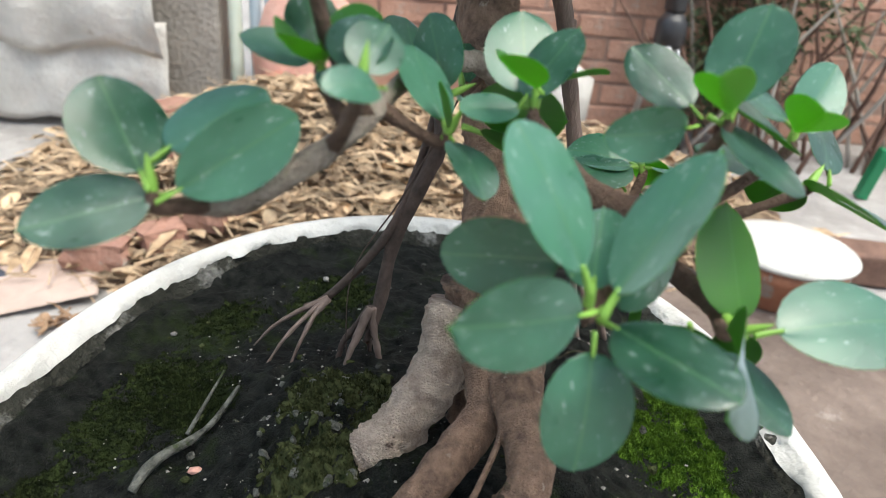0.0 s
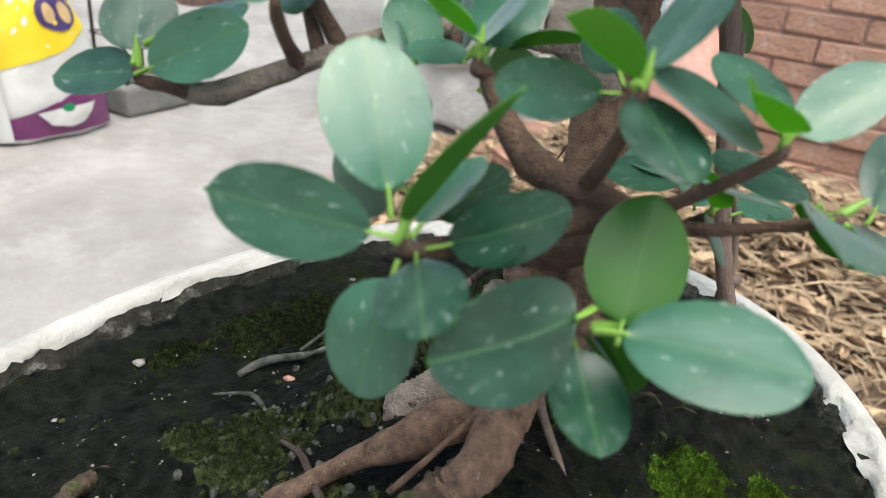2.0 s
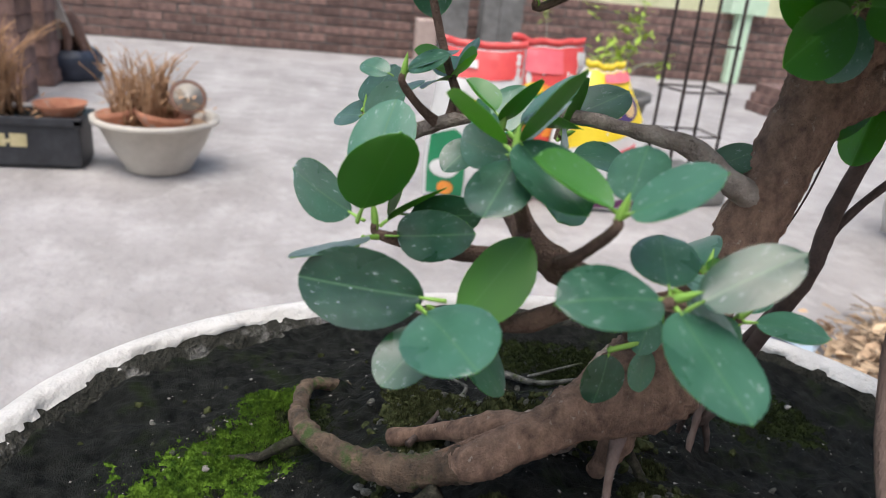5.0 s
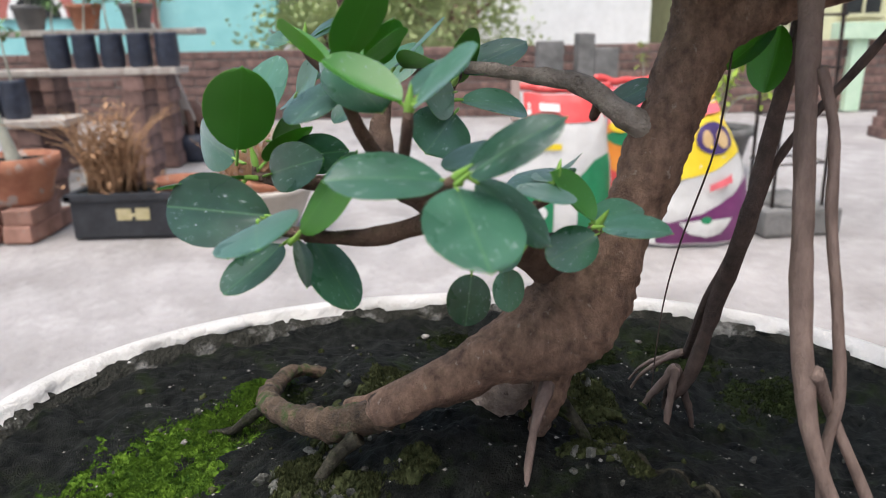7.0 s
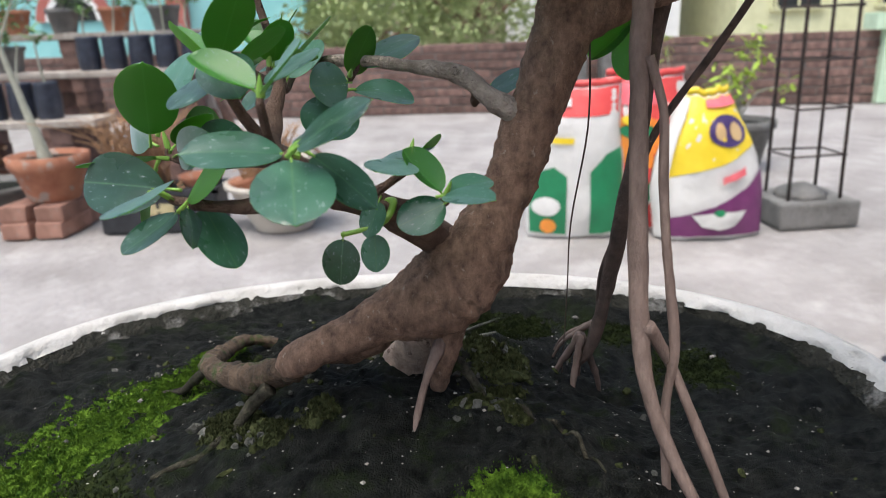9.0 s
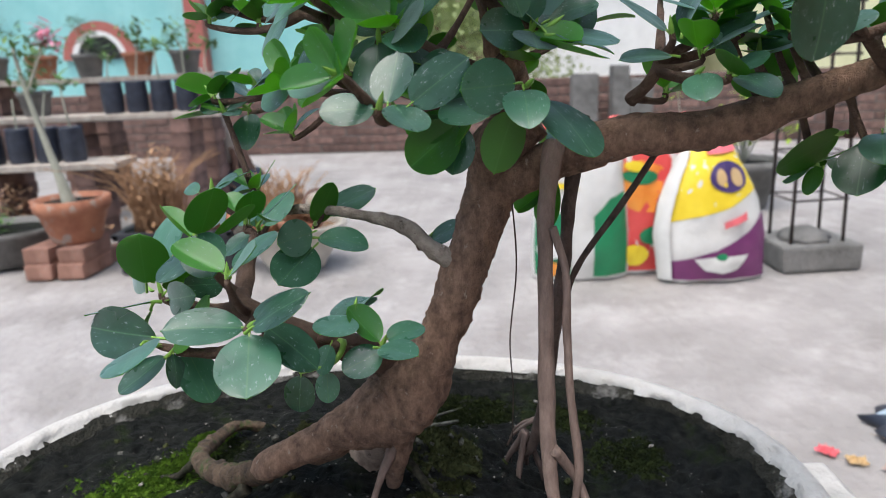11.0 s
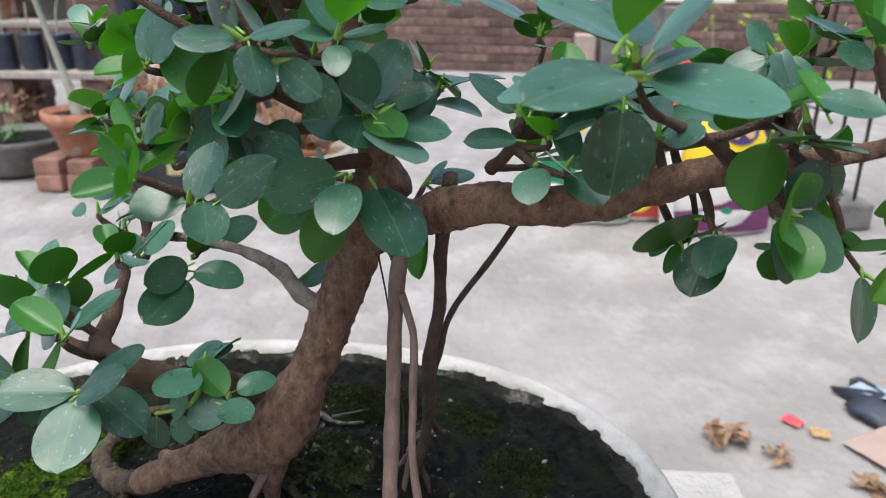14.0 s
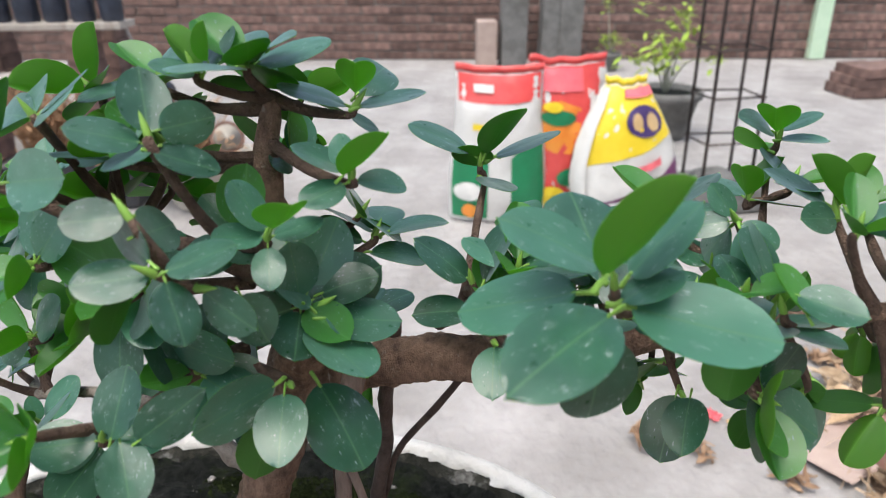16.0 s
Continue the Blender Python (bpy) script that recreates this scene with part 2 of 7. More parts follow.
BROWN_FLOOR = material("dark_brown_floor", (0.085, 0.062, 0.050), (0.20, 0.155, 0.13), 5, 0.95, 0.6, 0.5, spots=((0.27, 0.23, 0.20), 0.62, 9))
TURQUOISE = material("turquoise_wall_paint", (0.26, 0.58, 0.58), (0.34, 0.67, 0.66), 3, 0.8, 0.2)
RED_PAINT = material("dull_red_paint", (0.36, 0.11, 0.09), (0.45, 0.16, 0.13), 6, 0.75, 0.2)
WHITE_PAINT = material("white_paint", (0.72, 0.72, 0.70), (0.82, 0.82, 0.80), 5, 0.8, 0.2)
CREAM_PAINT = material("cream_paint", (0.60, 0.60, 0.36), (0.72, 0.72, 0.46), 5, 0.8, 0.2)
MINT_PAINT = material("mint_paint", (0.50, 0.68, 0.48), (0.62, 0.78, 0.58), 8, 0.7, 0.2)
DARK_GLASS = material("dark_opening", (0.012, 0.014, 0.014), (0.03, 0.035, 0.035), 8, 0.3, 0.1)
STEEL = material("rusted_steel_bar", (0.035, 0.03, 0.03), (0.09, 0.065, 0.055), 60, 0.65, 0.5, metal=0.5)
WOOD_GREY = material("weathered_wood", (0.30, 0.26, 0.22), (0.48, 0.44, 0.39), 20, 0.85, 0.6, stretch=(1, 1, 0.15))
WOOD_BROWN = material("brown_wood", (0.10, 0.055, 0.04), (0.19, 0.11, 0.08), 20, 0.8, 0.6)
SHEETING = material("dirty_white_sheeting", (0.50, 0.475, 0.44), (0.66, 0.635, 0.60), 5, 0.7, 0.5, spots=((0.42, 0.375, 0.33), 0.64, 6))
PVC_GREEN = material("pale_green_pipe", (0.55, 0.62, 0.52), (0.66, 0.72, 0.62), 10, 0.5, 0.1)
PVC_BLUE = material("blue_grey_pipe", (0.33, 0.42, 0.50), (0.45, 0.54, 0.60), 10, 0.5, 0.1)
CLOTH_PINK = material("salmon_sacking", (0.55, 0.27, 0.20), (0.72, 0.45, 0.38), 9, 0.8, 0.6)
FILM_WHITE = material("white_bag_film", (0.58, 0.575, 0.55), (0.70, 0.695, 0.67), 8, 0.36, 0.3)
FILM_GREEN = material("green_print", (0.015, 0.17, 0.07), (0.02, 0.22, 0.09), 12, 0.32, 0.2)
FILM_RED = material("red_print", (0.62, 0.06, 0.06), (0.72, 0.10, 0.09), 12, 0.32, 0.2)
FILM_PINK = material("pink_red_print", (0.70, 0.12, 0.15), (0.78, 0.18, 0.20), 12, 0.32, 0.2)
FILM_YELLOW = material("yellow_print", (0.75, 0.55, 0.02), (0.82, 0.64, 0.04), 12, 0.32, 0.2)
FILM_ORANGE = material("orange_print", (0.75, 0.22, 0.03), (0.80, 0.33, 0.05), 12, 0.32, 0.2)
FILM_PURPLE = material("purple_print", (0.13, 0.025, 0.11), (0.19, 0.04, 0.15), 12, 0.32, 0.2)
FILM_NAVY = material("navy_print", (0.05, 0.03, 0.12), (0.08, 0.05, 0.16), 12, 0.32, 0.2)
FILM_TAN = material("tan_print", (0.55, 0.38, 0.18), (0.62, 0.45, 0.24), 12, 0.32, 0.2)
GOLD = material("faded_gold_print", (0.42, 0.36, 0.18), (0.55, 0.48, 0.28), 30, 0.5, 0.1)
PINK_PETAL = material("pink_petal", (0.75, 0.30, 0.42), (0.85, 0.42, 0.52), 20, 0.6, 0.1)
FAR_LEAF = material("far_foliage", (0.22, 0.29, 0.11), (0.46, 0.52, 0.25), 2.5, 0.7, 0.2)
SHRUB_LEAF = material("dark_shrub_foliage", (0.05, 0.075, 0.03), (0.13, 0.16, 0.075), 9, 0.7, 0.2)
POT_LEAF = material("garden_leaf", (0.05, 0.13, 0.03), (0.14, 0.26, 0.06), 12, 0.55, 0.2)
LIME_LEAF = material("lime_leaf", (0.25, 0.38, 0.03), (0.40, 0.52, 0.06), 12, 0.55, 0.2)
PALE_STEM = material("pale_stem", (0.30, 0.31, 0.24), (0.44, 0.44, 0.36), 30, 0.8, 0.4)
CARD = material("brown_cardboard", (0.36, 0.27, 0.23), (0.46, 0.36, 0.31), 9, 0.9, 0.3)
METAL_BLACK = material("black_tripod", (0.02, 0.02, 0.022), (0.04, 0.04, 0.045), 20, 0.4, 0.05)
METAL_SILVER = material("silver_tube", (0.55, 0.55, 0.55), (0.68, 0.68, 0.68), 20, 0.35, 0.05, metal=0.6)


# ---- builders ----
rng = random.Random(7)


def mesh_of(name, bm, mats, smooth=True):
    me = bpy.data.meshes.new(name)
    bm.normal_update()
    bm.to_mesh(me)
    bm.free()
    for m in (mats if isinstance(mats, (list, tuple)) else [mats]):
        me.materials.append(m)
    if smooth:
        me.polygons.foreach_set("use_smooth", [True] * len(me.polygons))
    return me


def part(name, bm, mats, parent=None, label="", smooth=True):
    """One mesh object under a thing or a part."""
    ob = new(name, mesh_of(name, bm, mats, smooth))
    if parent is not None:
        ob.parent = parent
    return tagged(ob, label)


def thing(name, label, category, at=(0, 0, 0), turn=0.0, group="", kind=""):
    ob = new(name)
    ob.empty_display_size = 0.05
    ob.matrix_basis = pose(*at, 0, 0, turn)
    return tagged(ob, label, category, group, kind)


def block(size, at=(0, 0, 0), bevel=0.0, rough=0.0, bm=None):
    """A box of that size standing on its place, edges rounded and a little uneven."""
    b = bmesh.new()
    bmesh.ops.create_cube(b, size=1)
    for v in b.verts:
        v.co = Vector((v.co.x * size[0], v.co.y * size[1], (v.co.z + 0.5) * size[2]))
        if rough:
            v.co += Vector((rng.uniform(-rough, rough), rng.uniform(-rough, rough), rng.uniform(-rough, rough)))
    if bevel:
        bmesh.ops.bevel(b, geom=b.edges[:], offset=bevel, segments=2, affect="EDGES", profile=0.6)
    bmesh.ops.translate(b, vec=Vector(at), verts=b.verts[:])
    if bm is None:
        return b
    me = bpy.data.meshes.new("tmp")
    b.to_mesh(me)
    b.free()
    bm.from_mesh(me)
    bpy.data.meshes.remove(me)
    return bm


def lathe(profile, segments=40, sx=1.0, sy=1.0, wobble=0.0, bm=None, closed=False):
    """Revolves (radius, height) pairs about z; wobble roughens it."""
    bm = bm or bmesh.new()
    rows = []
    for r, z in profile:
        row = []
        for i in range(segments):
            a = 2 * math.pi * i / segments
            k = 1.0
            if wobble:
                k += wobble * noise.noise(Vector((math.cos(a) * 3, math.sin(a) * 3, z * 12)))
            row.append(bm.verts.new((r * k * math.cos(a) * sx, r * k * math.sin(a) * sy, z)))
        rows.append(row)
    for p, q in zip(rows, rows[1:]):
        for i in range(segments):
            j = (i + 1) % segments
            bm.faces.new((p[i], p[j], q[j], q[i]))
    if not closed:
        for row, flip in ((rows[0], True), (rows[-1], False)):
            if (row[0].co.xy - row[segments // 2].co.xy).length > 1e-4:
                bm.faces.new(list(reversed(row)) if flip else row)
    return bm


def spline(pts, step=6):
    """Points (x, y, z, r) smoothed by a Catmull-Rom curve."""
    v = [Vector(p) for p in pts]
    out = []
    for i in range(len(v) - 1):
        a, b, c, d = v[max(i - 1, 0)], v[i], v[i + 1], v[min(i + 2, len(v) - 1)]
        for k in range(step):
            t = k / step
            out.append(0.5 * ((2 * b) + (c - a) * t + (2 * a - 5 * b + 4 * c - d) * t * t + (3 * b - a - 3 * c + d) * t ** 3))
    out.append(v[-1])
    return out


def tube(pts, sides=8, step=6, knots=0.0, bm=None, fscale=60.0, rings=0.0):
    """A tapered, knotty limb along (x, y, z, r)."""
    bm = bm or bmesh.new()
    path = spline(pts, step)
    prev = None
    side = None
    for i, p in enumerate(path):
        here, r = p.xyz, max(p.w, 0.0003)
        ahead = (path[min(i + 1, len(path) - 1)].xyz - path[max(i - 1, 0)].xyz).normalized()
        side = ahead.orthogonal().normalized() if side is None else (side - ahead * side.dot(ahead)).normalized()
        up = ahead.cross(side)
        ring = []
        for k in range(sides):
            a = 2 * math.pi * k / sides
            d = side * math.cos(a) + up * math.sin(a)
            q = r * (1 + rings * math.sin(i * 2.1) * (0.6 + 0.8 * noise.noise(here * 90)))
            if knots:
                q *= 1 + knots * (noise.noise((here + d * r) * fscale) + 0.6 * noise.noise((here + d * r) * fscale * 3.1) + (0.5 * noise.noise((here + d * r) * fscale * 8) if sides > 11 else 0))
            ring.append(bm.verts.new(here + d * q))
        if prev:
            for k in range(sides):
                j = (k + 1) % sides
                bm.faces.new((prev[k], prev[j], ring[j], ring[k]))
        else:
            bm.faces.new(list(reversed(ring)))
        prev = ring
    bm.faces.new(prev)
    return bm


def rod(a, b, r, sides=8, bm=None):
    return tube([(*a, r), (*b, r)], sides, 1, bm=bm)


# ---- ground ----
def build_ground():
    bm = bmesh.new()
    inner = [-7 + 0.35 * i for i in range(41)]
    xs = [-400, -60, -20] + inner + [20, 60, 400]
    grid = [[bm.verts.new((x, y, -0.004 + 0.006 * noise.noise(Vector((x * 0.9, y * 0.9, 0))) - 0.002)) for y in xs] for x in xs]
    for i in range(len(xs) - 1):
        for j in range(len(xs) - 1):
            bm.faces.new((grid[i][j], grid[i + 1][j], grid[i + 1][j + 1], grid[i][j + 1]))
    ob = part("ground", bm, CONCRETE)
    return tagged(ob, "pale, stained and swept concrete yard floor", "ground", kind="structure")


build_ground()

# ---- bench and pot ----
POT_X, POT_Y, RIM_Z, SEMI_X, SEMI_Y, BENCH_Z = 0.0829, 0.3140, 0.5475, 0.2170, 0.2969, 0.450


def build_bench():
    t = thing("bench", "plain whitewashed masonry bench under the bonsai pot", "bench", (POT_X, POT_Y, 0))
    part("seat_slab", block((0.33, 0.79, 0.05), (0, 0, BENCH_Z - 0.05), 0.004, 0.001), WHITEWASH, t)
    for y in (-0.28, 0.28):
        part("support", block((0.28, 0.14, BENCH_Z - 0.05), (0, y, 0), 0.004, 0.002), WHITEWASH, t)


build_bench()


def soil_height(x, y):
    d = (x - 0.125) ** 2 + (y - 0.29) ** 2
    h = 0.527 + 0.045 * math.exp(-d / (2 * 0.065 ** 2)) + 0.016 * math.exp(-((x - 0.18) ** 2 + (y - 0.43) ** 2) / (2 * 0.06 ** 2))
    h += 0.006 * noise.noise(Vector((x * 14, y * 14, 0))) + 0.005 * noise.noise(Vector((x * 45, y * 45, 3))) + 0.0030 * noise.noise(Vector((x * 120, y * 120, 5))) + 0.0014 * noise.noise(Vector((x * 300, y * 300, 8)))
    for cx, cy, r, k in ((0.035, 0.372, 0.030, 0.012), (0.045, 0.315, 0.028, 0.010), (-0.010, 0.235, 0.030, 0.007), (0.165, 0.385, 0.03, 0.012)):
        h += k * math.exp(-((x - cx) ** 2 + (y - cy) ** 2) / (2 * r * r)) * (1 + 0.8 * noise.noise(Vector((x * 90, y * 90, 1))))
    return h


POT_TURN, POT_POWER = -0.038, 2.12


def pot_outline(a, inset):
    """A place on the pot's rounded oval at the angle a, that far inside its rim, from the pot's centre."""
    c, s = math.cos(a), math.sin(a)
    x = (SEMI_X - inset) * math.copysign(abs(c) ** (2 / POT_POWER), c)
    y = (SEMI_Y - inset) * math.copysign(abs(s) ** (2 / POT_POWER), s)
    return x * math.cos(POT_TURN) - y * math.sin(POT_TURN), x * math.sin(POT_TURN) + y * math.cos(POT_TURN)


def inside_pot(x, y, k=0.9):
    u, v = x - POT_X, y - POT_Y
    p, q = u * math.cos(POT_TURN) + v * math.sin(POT_TURN), v * math.cos(POT_TURN) - u * math.sin(POT_TURN)
    return abs(p / (SEMI_X * k)) ** POT_POWER + abs(q / (SEMI_Y * k)) ** POT_POWER < 1


def build_pot():
    t = thing("bonsai_pot", "oval cement bonsai pot with chipped white rim and mouldy inside", "pot", (POT_X, POT_Y, 0))
    seg = 320

    def strip(rows, name, mat):
        bm = bmesh.new()
        made = []
        for k, (ins, z, wob) in enumerate(rows):
            row = []
            for i in range(seg):
                a = 2 * math.pi * i / seg
                w = wob * (noise.noise(Vector((math.cos(a) * 9, math.sin(a) * 9, k * 5.0))) + 0.8 * noise.noise(Vector((math.cos(a) * 26, math.sin(a) * 26, k * 2.0))) + 0.35 * noise.noise(Vector((math.cos(a) * 60, math.sin(a) * 60, k * 2.0))))
                row.append(bm.verts.new((*pot_outline(a, ins + w), z + w * 0.4)))
            made.append(row)
        for p, q in zip(made, made[1:]):
            for i in range(seg):
                j = (i + 1) % seg
                bm.faces.new((p[i], p[j], q[j], q[i]))
        return part(name, bm, mat, t)

    strip([(0.055, BENCH_Z + 0.001, 0), (0.035, BENCH_Z + 0.03, 0), (0.012, RIM_Z - 0.035, 0.0), (0.006, RIM_Z - 0.028, 0.0)], "body", WHITEWASH)
    strip([(0.006, RIM_Z - 0.028, 0.0), (0.0, RIM_Z - 0.022, 0.001), (0.0, RIM_Z - 0.006, 0.001), (0.005, RIM_Z, 0.0008), (0.012, RIM_Z + 0.001, 0.001), (0.0150, RIM_Z - 0.0005, 0.003), (0.0180, RIM_Z - 0.003, 0.0040), (0.0200, RIM_Z - 0.007, 0.0044)], "rim", WHITEWASH)
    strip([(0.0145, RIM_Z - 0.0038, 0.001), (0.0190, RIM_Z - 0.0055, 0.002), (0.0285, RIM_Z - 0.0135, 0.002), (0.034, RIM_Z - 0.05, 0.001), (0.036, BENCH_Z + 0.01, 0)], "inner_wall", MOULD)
    bm = bmesh.new()
    bmesh.ops.create_circle(bm, cap_ends=True, segments=64, radius=1)
    for v in bm.verts:
        v.co = Vector((v.co.x * (SEMI_X - 0.055), v.co.y * (SEMI_Y - 0.055), BENCH_Z + 0.002))
    part("bottom", bm, GREY_CEMENT, t)
    # soil, one sheet
    bm = bmesh.new()
    rings, n = 110, 320
    rows = []
    for i in range(1, rings + 1):
        k = i / rings
        row = []
        for j in range(n):
            a = 2 * math.pi * j / n
            ox, oy = pot_outline(a, 0.026)
            x, y = POT_X + ox * k, POT_Y + oy * k
            z = soil_height(x, y) + (0.008 * max(0, k - 0.88) / 0.12 if k > 0.88 else 0)
            row.append(bm.verts.new((x, y, z)))
        rows.append(row)
    c = bm.verts.new((POT_X, POT_Y, soil_height(POT_X, POT_Y)))
    for j in range(n):
        bm.faces.new((c, rows[0][j], rows[0][(j + 1) % n]))
    for p, q in zip(rows, rows[1:]):
        for j in range(n):
            bm.faces.new((p[j], q[j], q[(j + 1) % n], p[(j + 1) % n]))
    soil = part("soil", bm, SOIL)
    tagged(soil, "damp black potting soil with green moss in the pot", "soil", kind="stuff")


build_pot()


def moss_mat(name, label, patches, mat, seed, tufts, size, thick):
    """A soft mat over patches (x, y, radius), sinking into the soil at its ragged edge, with fine upright scales on it."""
    r = random.Random(seed)

    def cover(x, y):
        k = max(1.15 - ((x - cx) ** 2 + (y - cy) ** 2) / (rad * rad) for cx, cy, rad in patches)
        return k - 0.35 + 0.9 * noise.noise(Vector((x * 34, y * 34, seed))) + 0.9 * noise.noise(Vector((x * 110, y * 110, seed))) + 0.6 * noise.noise(Vector((x * 300, y * 300, seed)))

    def height(x, y, c):
        return soil_height(x, y) + thick * min(max(c, -0.5), 1.0) + 0.0010 * noise.noise(Vector((x * 420, y * 420, seed)))

    verts, faces = [], []
    step = 0.0016
    lo_x, hi_x = min(p[0] - p[2] * 1.4 for p in patches), max(p[0] + p[2] * 1.4 for p in patches)
    lo_y, hi_y = min(p[1] - p[2] * 1.4 for p in patches), max(p[1] + p[2] * 1.4 for p in patches)
    nx, ny = int((hi_x - lo_x) / step), int((hi_y - lo_y) / step)
    index = {}

    def vertex(i, j):
        if (i, j) not in index:
            x, y = lo_x + i * step, lo_y + j * step
            index[i, j] = len(verts)
            verts.append((x, y, height(x, y, cover(x, y))))
        return index[i, j]

    for i in range(nx):
        for j in range(ny):
            x, y = lo_x + (i + 0.5) * step, lo_y + (j + 0.5) * step
            if inside_pot(x, y, 0.87) and cover(x, y) > -0.25:
                faces.append((vertex(i, j), vertex(i + 1, j), vertex(i + 1, j + 1), vertex(i, j + 1)))
    made = 0
    for _ in range(tufts * 3):
        cx, cy, rad = r.choice(patches)
        x, y = cx + r.gauss(0, 0.75) * rad, cy + r.gauss(0, 0.75) * rad
        c = cover(x, y)
        if made >= tufts or c < r.uniform(-0.9, 0.5) or not inside_pot(x, y, 0.87):
            continue
        made += 1
        z = height(x, y, c)
        for _k in range(2):
            a, s = r.uniform(0, 6.28), size * r.uniform(0.5, 1.5)
            px, py = x + r.uniform(-1, 1) * size, y + r.uniform(-1, 1) * size
            dx, dy = math.cos(a) * s * 0.4, math.sin(a) * s * 0.4
            i = len(verts)
            verts += [(px - dx, py - dy, z - s * 0.3), (px + dx, py + dy, z - s * 0.3), (px + r.uniform(-s, s) * 0.6, py + r.uniform(-s, s) * 0.6, z + s)]
            faces.append((i, i + 1, i + 2))
    me = bpy.data.meshes.new(name)
    me.from_pydata(verts, [], faces)
    me.materials.append(mat)
    me.polygons.foreach_set("use_smooth", [True] * len(me.polygons))
    return tagged(new(name, me), label, "moss", kind="stuff")


moss_mat("moss", "bright green moss mat in patches on the soil", [(0.115, 0.118, 0.040), (0.086, 0.130, 0.042), (0.055, 0.146, 0.036), (0.028, 0.166, 0.026), (0.150, 0.110, 0.040), (-0.008, 0.176, 0.018), (0.222, 0.352, 0.030), (0.242, 0.345, 0.028), (0.202, 0.362, 0.022), (0.240, 0.385, 0.022)], MOSS, 11, 34000, 0.0011, 0.0016)
moss_mat("dark_moss", "dull dark green moss film over the soil", [(-0.065, 0.360, 0.034), (-0.050, 0.400, 0.030), (-0.085, 0.310, 0.024), (-0.030, 0.375, 0.026), (-0.040, 0.470, 0.030), (0.030, 0.500, 0.030), (0.020, 0.180, 0.034), (0.170, 0.150, 0.040)], MOSS_DULL, 13, 16000, 0.0011, 0.0008)
moss_mat("dry_moss", "olive and grey crusted moss lumps on the soil", [(0.056, 0.372, 0.022), (0.040, 0.355, 0.018), (0.050, 0.309, 0.022), (0.036, 0.279, 0.018), (0.012, 0.276, 0.016), (0.034, 0.257, 0.018), (-0.004, 0.258, 0.014), (0.080, 0.335, 0.016), (0.098, 0.372, 0.014), (0.132, 0.232, 0.014), (0.118, 0.216, 0.013), (0.146, 0.252, 0.013), (0.140, 0.275, 0.011), (0.128, 0.352, 0.012), (0.142, 0.372, 0.010), (0.075, 0.255, 0.014)], MOSS_DARK, 12, 17000, 0.0013, 0.0045)


def scatter_grit():
    r = random.Random(5)
    verts, faces = [], []
    for _ in range(1700):
        x, y = r.uniform(-0.12, 0.27), r.uniform(0.05, 0.59)
        if not inside_pot(x, y, 0.88):
            continue
        z, s = soil_height(x, y), r.choice((0.0004, 0.0004, 0.0005, 0.0006, 0.0008, 0.0012)) * r.uniform(0.7, 1.2)
        i = len(verts)
        verts += [(x + r.uniform(0.6, 1.4) * s * dx, y + r.uniform(0.6, 1.4) * s * dy, z + r.uniform(0.4, 1.0) * s * dz) for dx, dy, dz in ((1, 0, 0), (-1, 0, 0), (0, 1, 0), (0, -1, 0), (0, 0, 1), (0, 0, -1))]
        faces += [(i + a, i + b, i + c) for a, b, c in ((0, 2, 4), (2, 1, 4), (1, 3, 4), (3, 0, 4), (2, 0, 5), (1, 2, 5), (3, 1, 5), (0, 3, 5))]
    me = bpy.data.meshes.new("soil_grit")
    me.from_pydata(verts, [], faces)
    me.materials.append(GRIT)
    tagged(new("soil_grit", me), "pale grit and shell crumbs strewn on the dark soil", "grit", kind="stuff")


scatter_grit()


